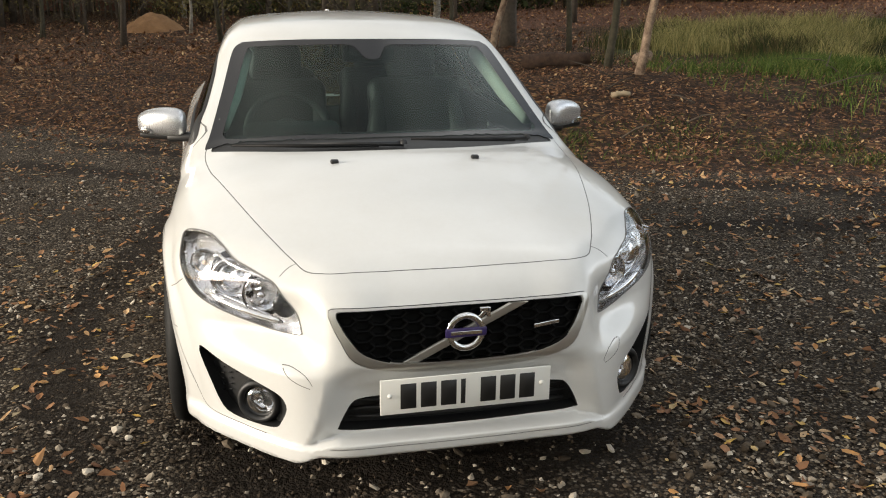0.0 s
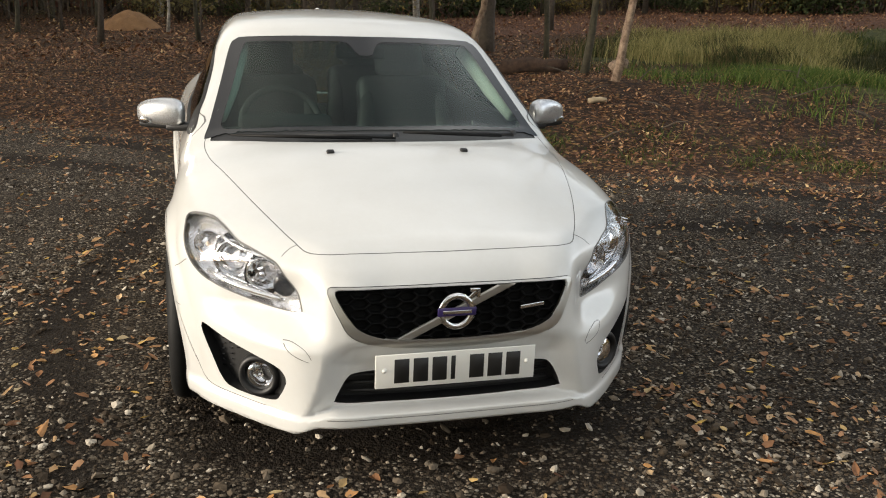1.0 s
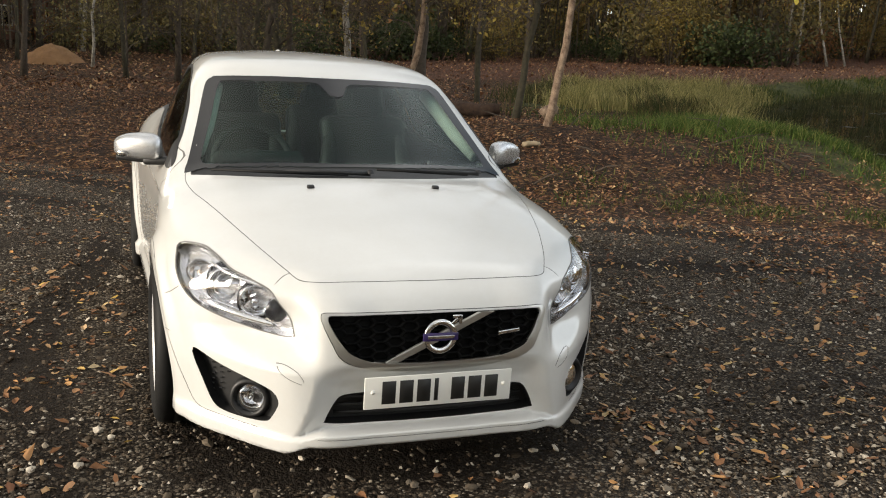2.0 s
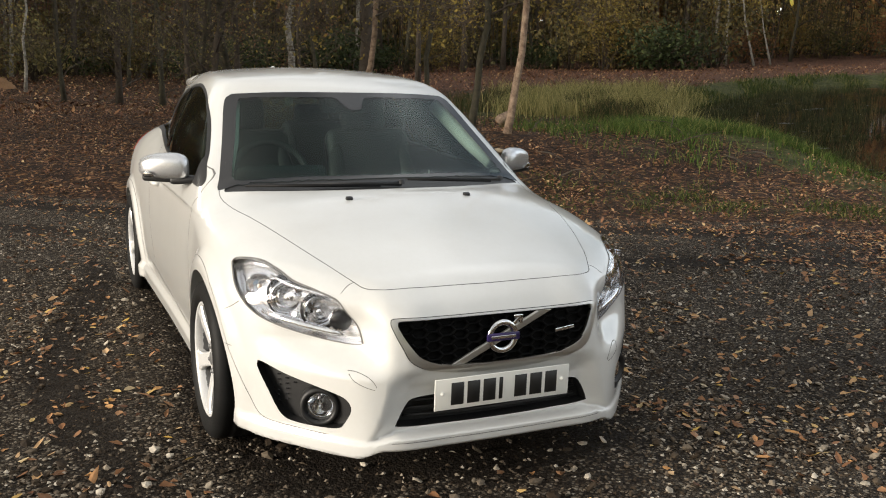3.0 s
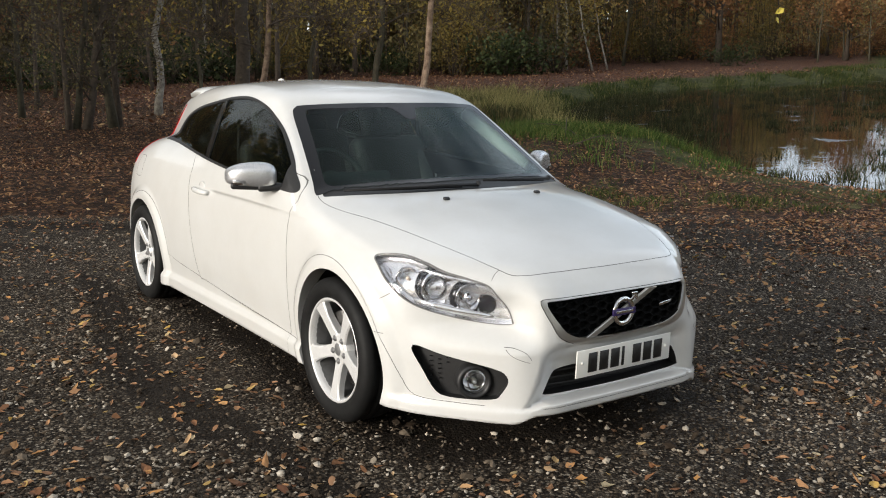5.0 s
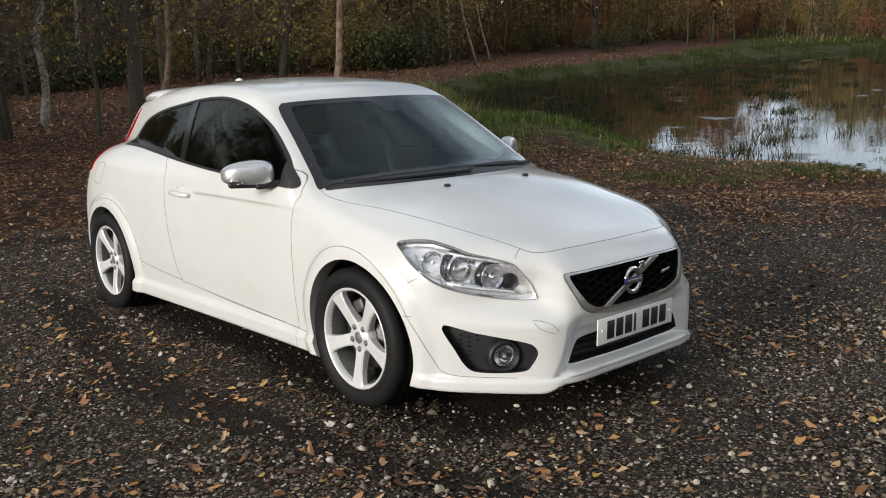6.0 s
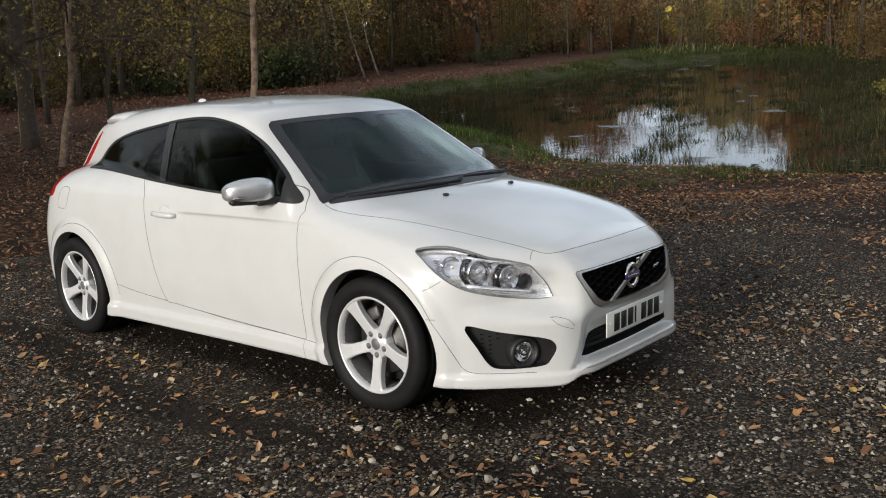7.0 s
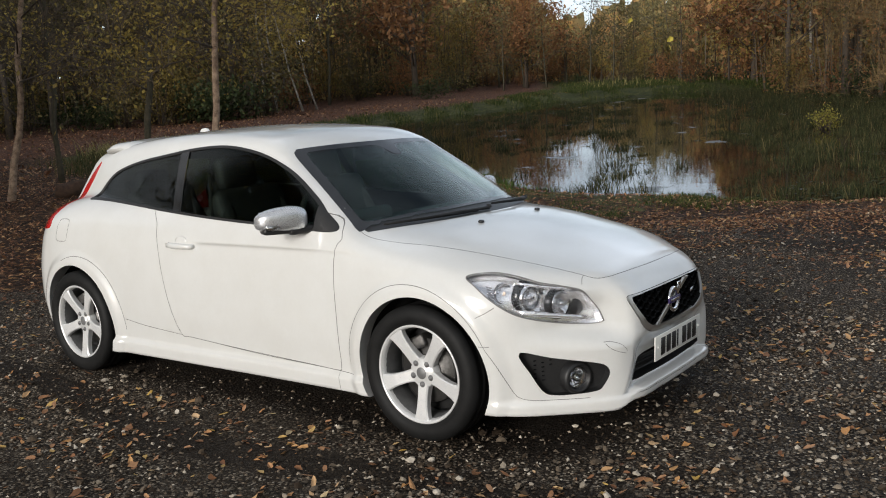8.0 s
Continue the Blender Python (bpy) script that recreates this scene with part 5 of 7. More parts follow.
def make_tree(name, label, seed, height, girth, bark, leaf, leaves, leaf_size, first=0.35, limbs=12, reach=0.3, lean=(0, 0), bend=(0, 0), twigs=250, spread=0.35, category="tree", twig=None, fine=0.0, kink=None, stout=0.26, low_limbs=()):
    rng = np.random.default_rng(seed)
    tree = thing(name, (0, 0, 0), label, category)
    bm = bmesh.new()
    t = np.linspace(0, 1, 9)
    wob = rng.normal(0, (0.020 if fine else 0.012) * height, (9, 2)) * t[:, None]
    stem = np.stack((lean[0] * height * t + bend[0] * height * t * t + wob[:, 0], lean[1] * height * t + bend[1] * height * t * t + wob[:, 1], height * t - 0.15), 1)
    if kink:
        t = np.array((0, 0.05, 0.10, 0.155, 0.22, 0.31, 0.45, 0.7, 1.0))
        z = height * t
        wob = rng.normal(0, 0.004 * height, (9, 2)) * np.minimum(t * 6, 1)[:, None]
        stem = np.stack((kink[0] * np.minimum(z, 1.3) + kink[1] * np.clip(z - 1.3, 0, 4) + wob[:, 0], kink[2] * np.minimum(z, 5) + wob[:, 1], z - 0.15), 1)
    r = girth * (1 - 0.88 * t) * (1 + 0.25 * np.exp(-t * 30))
    tube(stem.tolist(), r.tolist(), 7, bm)
    tips = [stem[-1]]
    boughs = bm
    if fine:
        part("trunk", bm, bark, tree)
        boughs = bmesh.new()
    for i in range(limbs):
        h = first + (0.96 - first) * (i + rng.uniform(0, 0.8)) / limbs
        p = np.array([np.interp(h, t, stem[:, k]) for k in range(3)])
        a = rng.uniform(0, math.tau)
        long = height * reach * (1.15 - h) * rng.uniform(0.7, 1.25) + 0.25
        way = np.array((math.cos(a), math.sin(a), rng.uniform(0.25, 0.9)))
        way /= np.linalg.norm(way)
        sag = np.array((*rng.normal(0, 0.22, 2), rng.uniform(-0.45, 0.3))) * long
        pts = [p + way * long * q + sag * q * q + rng.normal(0, 0.06 * long, 3) * q for q in (0, 0.35, 0.7, 1.0)]
        rr = girth * (1 - 0.85 * h) * (stout if fine else 0.42)
        tube([x.tolist() for x in pts], [rr, rr * 0.7, rr * 0.42, rr * 0.15], 4, boughs)
        tips += [pts[2], pts[3], pts[3]]
        for _ in range(2):
            q = pts[rng.integers(1, 3)]
            e = q + (way * 0.6 + rng.normal(0, 0.5, 3)) * long * 0.45
            tube([q.tolist(), ((q + e) / 2 + rng.normal(0, 0.04, 3)).tolist(), e.tolist()], [rr * 0.4, rr * 0.25, rr * 0.08], 3, boughs)
            tips += [e, (q + e) / 2]
    for h, dx, dy, dz in low_limbs:
        p = np.array([np.interp(h / height, t, stem[:, k]) for k in range(3)])
        way = np.array((dx, dy, dz))
        pts = [p + way * q + np.array((0, 0, 0.25 * np.linalg.norm(way))) * q * (1 - q) * 2 + rng.normal(0, 0.03, 3) * (q > 0) for q in (0, 0.25, 0.5, 0.75, 1.0)]
        tube([x.tolist() for x in pts], [girth * 0.34, girth * 0.28, girth * 0.2, girth * 0.12, girth * 0.05], 5, boughs)
        for _ in range(7):
            q = pts[rng.integers(1, 5)]
            e = q + way * rng.uniform(0.1, 0.35) + rng.normal(0, 0.16, 3)
            tube([q.tolist(), ((q + e) / 2 + rng.normal(0, 0.03, 3)).tolist(), e.tolist()], [girth * 0.10, girth * 0.07, girth * 0.03], 3, boughs)
            tips += [e] * 7 + [(q + e) / 2]
    if fine:
        tagged(part("branchwork", boughs, BARK, tree), kind="stuff")
    else:
        part("trunk", bm, bark, tree)
    tips = np.array(tips)
    if twigs:
        s = tips[rng.integers(0, len(tips), twigs)] + rng.normal(0, 0.1, (twigs, 3))
        e = s + rng.normal(0, 0.36, (twigs, 3)) * max(0.6, height / 9) + np.array((0, 0, 0.12))
        v, f = twig_cloud(rng, s, e, fine or 0.008 + 0.0012 * height)
        obj("branchwork", v, f, twig or BROWN, tree, smooth=False, kind="stuff")
    if leaves:
        v, f = leaf_cloud(rng, tips, leaves, spread, leaf_size)
        obj("crown", v, f, leaf, tree, smooth=False, kind="stuff")
    return tree


def make_shrub(name, label, seed, height, wide, leaf, leaves, leaf_size, stems=14):
    rng = np.random.default_rng(seed)
    shrub = thing(name, (0, 0, 0), label, "shrub")
    bm = bmesh.new()
    tips = []
    for _ in range(stems):
        a, k = rng.uniform(0, math.tau), rng.uniform(0.15, 1)
        top = np.array((math.cos(a) * wide * k, math.sin(a) * wide * k, height * rng.uniform(0.55, 1.05) * (1.05 - 0.5 * k)))
        mid = top * np.array((0.4, 0.4, 0.55)) + rng.normal(0, 0.06, 3)
        tube([(0.1 * math.cos(a), 0.1 * math.sin(a), -0.1), mid.tolist(), top.tolist()], [0.022, 0.016, 0.005], 4, bm)
        tips += [mid, (mid + top) / 2, top]
    part("branchwork", bm, BARK, shrub)
    v, f = leaf_cloud(rng, tips, leaves, 0.16 * height, leaf_size)
    obj("foliage", v, f, leaf, shrub, smooth=False, kind="stuff")
    return shrub


def bearing_place(bearing, far, x0=-2.0, y0=-3.0):
    a = radians(bearing)
    return x0 + far * math.sin(a), y0 + far * math.cos(a)


def stand(ob, x, y, scale=1.0, turn=0.0, group=""):
    m = pose(x, y, spot(x, y), 0, 0, turn) @ Matrix.Diagonal((scale, scale, scale, 1))
    ob = copy_thing(ob, m)
    return tagged(ob, group=group)


WOOD_EDGE = curve((-40, 42), (-15, 46), (0, 52), (15, 50), (30, 52), (42, 60), (52, 72), (60, 74), (68, 60), (74, 44), (80, 33), (90, 28), (110, 26))
WOOD_NOTCH = curve((40, 1.0), (50, 1.0), (54, 0.72), (57, 0.50), (63, 0.37), (67, 0.44), (70, 0.62), (74, 0.9), (80, 0.95), (85, 0.4), (90, 0.28), (116, 0.25))


def plant_woods():
    rng = np.random.default_rng(11)
    kinds = {
        "dark": make_tree("tree", "tall dark bare tree with a few olive leaves", 1, 13, 0.17, BARK, OLIVE, 1200, 0.12, 0.22, 14, 0.28, twigs=230, spread=0.8),
        "dark2": make_tree("tree", "slim mossy tree with thin olive leaves", 2, 11, 0.12, GREEN_BARK, OLIVE, 1150, 0.12, 0.2, 13, 0.27, lean=(0.05, 0.02), twigs=230, spread=0.7),
        "birch": make_tree("tree", "birch with a pale trunk and golden leaves", 3, 12, 0.11, PALE_BARK, GOLD, 1300, 0.09, 0.3, 13, 0.24, lean=(0.06, -0.02), twigs=220, spread=0.6),
        "gold": make_tree("tree", "young tree with golden autumn leaves", 4, 8, 0.10, BARK, GOLD, 1700, 0.09, 0.15, 13, 0.34, twigs=200, spread=0.5),
        "leaning": make_tree("tree", "slim white birch leaning out of the wood", 13, 10, 0.10, PALE_BARK, GOLD, 700, 0.10, 0.45, 9, 0.2, lean=(0.26, 0.05), bend=(-0.05, 0), twigs=160, spread=0.6),
        "oak": make_tree("tree", "spreading oak with russet autumn leaves", 5, 8.5, 0.20, BARK, RUSSET, 4600, 0.14, 0.20, 21, 0.62, twigs=230, spread=0.55),
    }
    shrubs = {
        "bramble": make_shrub("shrub", "low dark green bramble thicket", 6, 1.7, 1.8, GREEN, 950, 0.08),
        "olive": make_shrub("shrub", "dense olive-brown woodland scrub bush", 7, 2.6, 1.7, OLIVE, 1000, 0.08),
        "gold": make_shrub("shrub", "bush of dull golden autumn leaves", 8, 3.6, 1.9, OCHRE, 2200, 0.062),
        "russet": make_shrub("shrub", "rusty brown woodland scrub bush", 9, 2.2, 1.8, RUSSET, 950, 0.08),
    }
    depth, notch = WOOD_EDGE, WOOD_NOTCH
    names = list(kinds)
    for row in range(3):
        b = -38.0 + row
        while b < 112:
            far = float(depth(b)) + row * 6.5 + rng.uniform(-2.0, 2.5)
            if 47.5 < b < 53.5:
                far = max(far, 77.0 + row * 3)
            x, y = bearing_place(b, far)
            tall = float(np.clip(notch(b), 0.32, 1.0)) if b > 40 else 1.0
            w = [0.30, 0.24, 0.15, 0.20, 0.03, 0.08]
            if b < 32:
                w = [0.42, 0.30, 0.12, 0.06, 0.02, 0.08]
            if b > 52:
                w = [0.16, 0.18, 0.12, 0.34, 0.02, 0.18]
            k = names[rng.choice(6, p=w)]
            stand(kinds[k], x, y, tall * rng.uniform(0.85, 1.25) * (1.0 + 0.08 * row), rng.uniform(0, 360), "woodland trees")
            b += rng.uniform(2.2, 4.0) * 48 / far * (1.0 + 0.10 * row)
    names = list(shrubs)
    for row in range(3):
        b = -38.0
        while b < 112:
            far = float(depth(b)) - 1.0 + row * 5 + rng.uniform(-1.2, 1.5)
            if -12.5 < b < -1.5:
                b += 2.0
                continue
            x, y = bearing_place(b, far)
            k = names[rng.choice(4, p=[0.34, 0.40, 0.04, 0.22] if b < 32 else [0.05, 0.50, 0.12, 0.33] if b < 58 else [0.06, 0.24, 0.28, 0.42])]
            tall = 0.8 if 55 < b < 70 else 1.0
            stand(shrubs[k], x, y, tall * rng.uniform(0.5, 1.4), rng.uniform(0, 360), "woodland scrub")
            b += rng.uniform(1.8, 3.2) * 55 / far * (2.1 if row == 0 and b > 22 else 1.0)
    for b, far, k, s in ((34.6, 49.5, "gold", 1.2), (36.3, 51, "olive", 1.35), (32.6, 51, "olive", 1.5), (41, 53, "olive", 1.7), (13, 46, "bramble", 1.5), (10, 46, "bramble", 1.3), (35.4, 50.5, "gold", 1.25), (38.0, 50, "bramble", 1.4), (37.3, 51.5, "bramble", 1.5), (24, 49, "gold", 1.0), (7.5, 47, "gold", 0.9), (11.5, 44, "bramble", 1.4), (1.5, 44, "olive", 1.3), (17.5, 47, "bramble", 1.5), (18.8, 48, "bramble", 1.7), (38.8, 51, "bramble", 1.5)):
        stand(shrubs[k], *bearing_place(b, far), s, b * 7, "woodland scrub")
    for b, far, k, s in ((34.9, 51, "gold", 0.85), (41.0, 56, "birch", 0.8), (41.6, 55.5, "birch", 0.75), (43.2, 55, "leaning", 0.7), (44.1, 56, "leaning", 0.6), (50.5, 66, "oak", 1.25), (57.5, 70, "oak", 0.8)):
        stand(kinds[k], *bearing_place(b, far), s, b * 11, "woodland trees")
    for i in range(9):
        stand(kinds["dark2"], *bearing_place(56 + i * 1.35, 66 + (i * 29 % 8)), 0.5 + (i * 17 % 10) / 60, i * 61, "woodland trees")
    # the trees that close the place behind the camera, open towards the low sun
    for b in np.arange(118, 326, 8.0):
        if 258 < b < 304:
            stand(kinds["gold"], *bearing_place(b, rng.uniform(25, 29)), rng.uniform(0.35, 0.45), b * 7, "woodland trees")
            continue
        x, y = bearing_place(b + rng.uniform(-2, 2), rng.uniform(17, 27))
        stand(kinds[("dark", "dark2", "dark", "gold")[int(rng.integers(0, 4))]], x, y, rng.uniform(0.7, 0.95), rng.uniform(0, 360), "woodland trees")
        x, y = bearing_place(b + rng.uniform(-2, 2), rng.uniform(19, 28))
        stand(shrubs[("bramble", "olive")[int(rng.integers(0, 2))]], x, y, rng.uniform(0.9, 1.3), rng.uniform(0, 360), "woodland scrub")
    # tall trees close by on the camera's other side, mirrored in the side windows
    for i, b in enumerate(np.arange(-57, -27, 4.5)):
        x, y = bearing_place(b, 15.5 + (i * 37 % 30) / 10, -1.0, 1.0)
        stand(kinds[("dark", "dark2", "gold")[i % 3]], x, y, (1.45, 1.6, 2.0)[i % 3], i * 77, "woodland trees")
    # added row out of view, put here to shade the wood on the left
    for i, b in enumerate(np.arange(-43, -19, 1.5)):
        x, y = bearing_place(b, 27 + (i * 53 % 90) / 12)
        stand(kinds[("dark", "dark2", "gold")[i % 3]], x, y, (1.3, 1.45, 1.8)[i % 3], i * 71, "woodland trees")
    for ob in (*kinds.values(), *shrubs.values()):
        x, y = bearing_place({"tree": 4, "shrub": 6}[ob.name.split(".")[0]] + 9 * len(ob.name), 60)
        ob.matrix_basis = pose(x, y, spot(x, y))


def far_leaves(name, stops):
    """Leaf colours of a far wood, in patches of lighter and darker trees."""
    mat = islands(name, stops, 0.8, through_light=0.4)
    n = Nodes(mat)
    patch = n.noise(n.place(), 0.16, 4.0, 0.7)
    tone = n.ramp(patch, [(0.36, (0.45, 0.55, 0.50)), (0.46, (0.85, 0.92, 0.75)), (0.54, (1.25, 1.12, 0.85)), (0.64, (1.35, 0.95, 0.75))])
    mixed = n.mix(1.0, n.b.inputs["Base Color"].links[0].from_socket, tone, "MULTIPLY")
    n.put(n.b, "Base Color", mixed)
    for node in n.tree.nodes:
        if node.bl_idname == "ShaderNodeBsdfTranslucent":
            n.put(node, "Color", mixed)
    return mat


def plant_far_mass():
    """The dense wood behind the first trees, too far off to tell its trees apart."""
    rng = np.random.default_rng(31)
    count = 80000
    b = rng.uniform(-42, 114, count)
    far = WOOD_EDGE(b) + 6 + 26 * rng.uniform(0, 1, count) ** 1.3
    far = far + np.where((b > -12.5) & (b < -1.5), 32.0, 0.0)
    top = np.where((b > 40), np.clip(WOOD_NOTCH(b), 0.30, 1.0), 1.0) * (13.5 + 2.5 * np.sin(b * 0.9) + 1.5 * np.sin(b * 2.7 + 1))
    h = top * rng.uniform(0, 1, count) ** 0.85
    x, y = -2 + far * np.sin(np.radians(b)), -3 + far * np.cos(np.radians(b))
    z = land(x, y)[0] + h
    centres = np.stack((x, y, z), 1)
    v, f = leaf_cloud(rng, centres[:2], count, 0.0, 0.23)
    v = v.reshape(-1, 4, 3)
    v = (v - v.mean(1, keepdims=True) + centres[:, None]).reshape(-1, 3)
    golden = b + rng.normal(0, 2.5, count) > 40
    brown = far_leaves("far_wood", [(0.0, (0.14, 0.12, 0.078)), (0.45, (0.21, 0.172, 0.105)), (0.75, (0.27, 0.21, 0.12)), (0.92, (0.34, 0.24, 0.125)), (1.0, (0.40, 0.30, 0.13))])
    # tawny hues lifted brighter; the low sun on this side is put into them
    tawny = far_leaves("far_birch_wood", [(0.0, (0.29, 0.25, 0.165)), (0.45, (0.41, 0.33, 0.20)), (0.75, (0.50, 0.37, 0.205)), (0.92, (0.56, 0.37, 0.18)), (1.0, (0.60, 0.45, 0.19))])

    def mass(v, chosen, mat, label):
        v = v.reshape(-1, 4, 3)[chosen].reshape(-1, 3)
        f = np.arange(len(v)).reshape(-1, 4)
        tagged(obj("far_wood", v, f, mat, smooth=False, label=label, kind="stuff"), category="woodland")

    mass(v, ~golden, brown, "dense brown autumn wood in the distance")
    mass(v, golden, tawny, "tawny and russet autumn wood beyond the pond, sunlit in its leaf colour")
    count = 24000
    b = rng.uniform(-44, 116, count)
    far = WOOD_EDGE(b) + 28 + 14 * rng.uniform(0, 1, count)
    top = np.where((b > 40), np.clip(WOOD_NOTCH(b), 0.27, 1.0), 1.0) * (17 + 2.5 * np.sin(b * 0.9) + 1.5 * np.sin(b * 2.7 + 1))
    x, y = -2 + far * np.sin(np.radians(b)), -3 + far * np.cos(np.radians(b))
    centres = np.stack((x, y, land(x, y)[0] + top * rng.uniform(0, 1, count)), 1)
    v, f = leaf_cloud(rng, centres[:2], count, 0.0, 1.3)
    v = v.reshape(-1, 4, 3)
    v = (v - v.mean(1, keepdims=True) + centres[:, None]).reshape(-1, 3)
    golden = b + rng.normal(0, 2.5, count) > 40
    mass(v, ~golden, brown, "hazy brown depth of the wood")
    mass(v, golden, tawny, "hazy tawny depth of the wood beyond the pond, sunlit in its leaf colour")
    n = 1500
    b = rng.uniform(-42, 114, n)
    far = WOOD_EDGE(b) + 3 + 16 * rng.uniform(0, 1, n)
    x, y = -2 + far * np.sin(np.radians(b)), -3 + far * np.cos(np.radians(b))
    root = np.stack((x, y, land(x, y)[0] - 0.2), 1)
    tall = np.where((b > 40), np.clip(WOOD_NOTCH(b) * 1.1, 0.45, 1.0), 1.0) * rng.uniform(5, 13, n)
    v, f = twig_cloud(rng, root, root + np.stack((rng.normal(0, 0.5, n), rng.normal(0, 0.5, n), tall), 1), 0.055)
    tagged(obj("far_trunks", v, f, BROWN, smooth=False, label="thin bare trunks in the depth of the wood", kind="stuff"), category="woodland")


def plant_near_trees():
    """The single trees on the bank and among the leaf litter."""
    def tree(x, y, **kw):
        t = make_tree("tree", fine=0.006, **kw)
        t.location = (x, y, spot(x, y))
        return tagged(t, group="bank trees")

    tree(4.85, 8.32, label="leaning birch with peeling orange bark", seed=21, height=8.5, girth=0.060, bark=PEELING, leaf=GOLD, leaves=2600, leaf_size=0.034, first=0.30, limbs=15, reach=0.30, twigs=800, spread=0.22, kink=(0.165, 0.05, -0.05), stout=0.36,
         low_limbs=((2.9, 1.15, -0.65, -0.15), (2.5, -0.9, 0.4, 0.35), (2.75, 0.9, -0.4, 0.75), (2.2, -1.3, 0.6, 0.0)))
    tree(5.46, 10.72, label="slim grey-green tree leaning on the bank", seed=22, height=8.5, girth=0.065, bark=GREEN_BARK, leaf=GOLD, leaves=2400, leaf_size=0.034, first=0.27, limbs=15, reach=0.32, twigs=800, spread=0.25, kink=(0.095, 0.073, -0.041), stout=0.38,
         low_limbs=((2.3, 0.75, -0.4, 0.9), (2.0, 1.2, -0.6, 0.15), (1.75, -0.9, 0.5, 0.1)))
    tree(6.42, 14.83, label="slim straight tree on the bank", seed=23, height=8.5, girth=0.060, bark=GREEN_BARK, leaf=GOLD, leaves=1400, leaf_size=0.04, first=0.22, limbs=18, reach=0.32, twigs=800, spread=0.3, kink=(-0.02, 0.02, -0.02), stout=0.36,
         low_limbs=((2.3, 1.0, -0.3, 0.3), (2.6, -0.8, 0.3, 0.4)))
    tree(3.92, 12.27, label="leaning birch with rough orange bark", seed=24, height=8.0, girth=0.064, bark=PEELING, leaf=GOLD, leaves=700, leaf_size=0.04, first=0.22, limbs=20, reach=0.36, twigs=900, spread=0.35, kink=(0.20, 0.06, -0.10), stout=0.34,
         low_limbs=((1.5, -0.9, 0.3, 0.35), (2.0, 0.6, -0.2, 0.8)))
    tree(6.04, 17.8, label="thick dark trunk with bare branches", seed=25, height=11, girth=0.19, bark=BARK, leaf=OLIVE, leaves=900, leaf_size=0.06, first=0.16, limbs=20, reach=0.3, twigs=900, spread=0.4, kink=(0.04, 0.03, 0.0), stout=0.30)
    tree(6.44, 19.0, label="slim pale-barked tree beside a dark trunk", seed=26, height=8.5, girth=0.062, bark=PEELING, leaf=OLIVE, leaves=500, leaf_size=0.05, first=0.2, limbs=16, reach=0.28, twigs=650, spread=0.3, kink=(0.03, 0.02, 0.0))
    tree(3.81, 14.5, label="slim straight mossy sapling on the leaf litter", seed=27, height=7.5, girth=0.045, bark=GREEN_BARK, leaf=GOLD, leaves=500, leaf_size=0.04, first=0.22, limbs=16, reach=0.28, twigs=600, spread=0.3, kink=(0.03, 0.0, 0.0))
    tree(4.98, 20.9, label="white-barked birch among the leaf litter", seed=29, height=10, girth=0.105, bark=PALE_BARK, leaf=GOLD, leaves=1000, leaf_size=0.06, first=0.22, limbs=18, reach=0.25, twigs=550, spread=0.4, kink=(0.04, 0.03, 0.0))
    tree(12.5, 30.0, label="tall dark tree with crooked limbs", seed=28, height=11, girth=0.109, bark=BARK, leaf=OLIVE, leaves=600, leaf_size=0.08, first=0.08, limbs=25, reach=0.32, twigs=750, spread=0.4)
    for i, (x, y, lx, ly) in enumerate(((1.54, 15.4, -0.01, 0.0), (1.66, 15.5, 0.16, 0.0), (1.8, 15.35, 0.24, 0.03), (2.55, 16.0, -0.12, 0.0), (2.7, 16.2, -0.05, 0.0), (1.87, 21.9, -0.02, 0.0), (0.86, 22.8, 0.03, 0.0), 
                                        (-0.4, 25.0, -0.05, 0.0), (3.8, 30.0, 0.0, 0.0), (-6.7, 34.0, 0.06, 0.0), (-5.4, 36.0, -0.05, 0.0), (-4.3, 38.0, 0.04, 0.0), (-3.2, 26.0, 0.05, 0.0), (5.2, 34.0, 0.05, 0.0), (9.5, 36.0, -0.05, 0.0), (2.6, 38.0, 0.08, 0.0), (-7.5, 27.0, 0.05, 0.0))):
        tree(x, y, label="crooked dark woodland tree with bare twigs", seed=40 + i, height=5.6 + (i * 37 % 30) / 14, girth=0.062 + (i * 53 % 40) / 1100, bark=(BARK, GREEN_BARK)[i % 2], leaf=OLIVE, leaves=1400, leaf_size=0.036, first=0.08,
             limbs=23, reach=0.3, lean=(lx, ly), bend=(-lx * 0.5, 0), twigs=700, spread=0.35)
    tree(-5.2, 18.3, label="thick dark trunk at the edge of the wood", seed=60, height=10, girth=0.130, bark=BARK, leaf=OLIVE, leaves=500, leaf_size=0.06, first=0.15, limbs=21, reach=0.3, twigs=550, spread=0.4)
    tree(-1.4, 32.5, label="slim white birch by the earth mound", seed=61, height=8, girth=0.060, bark=PALE_BARK, leaf=GOLD, leaves=300, leaf_size=0.06, first=0.13, limbs=21, reach=0.25, lean=(0.05, 0), twigs=550)
    tree(-0.2, 33.0, label="slim dark bare sapling tree", seed=62, height=8, girth=0.043, bark=BARK, leaf=OLIVE, leaves=300, leaf_size=0.06, first=0.13, limbs=21, reach=0.25, twigs=550)


plant_woods()
plant_far_mass()
plant_near_trees()


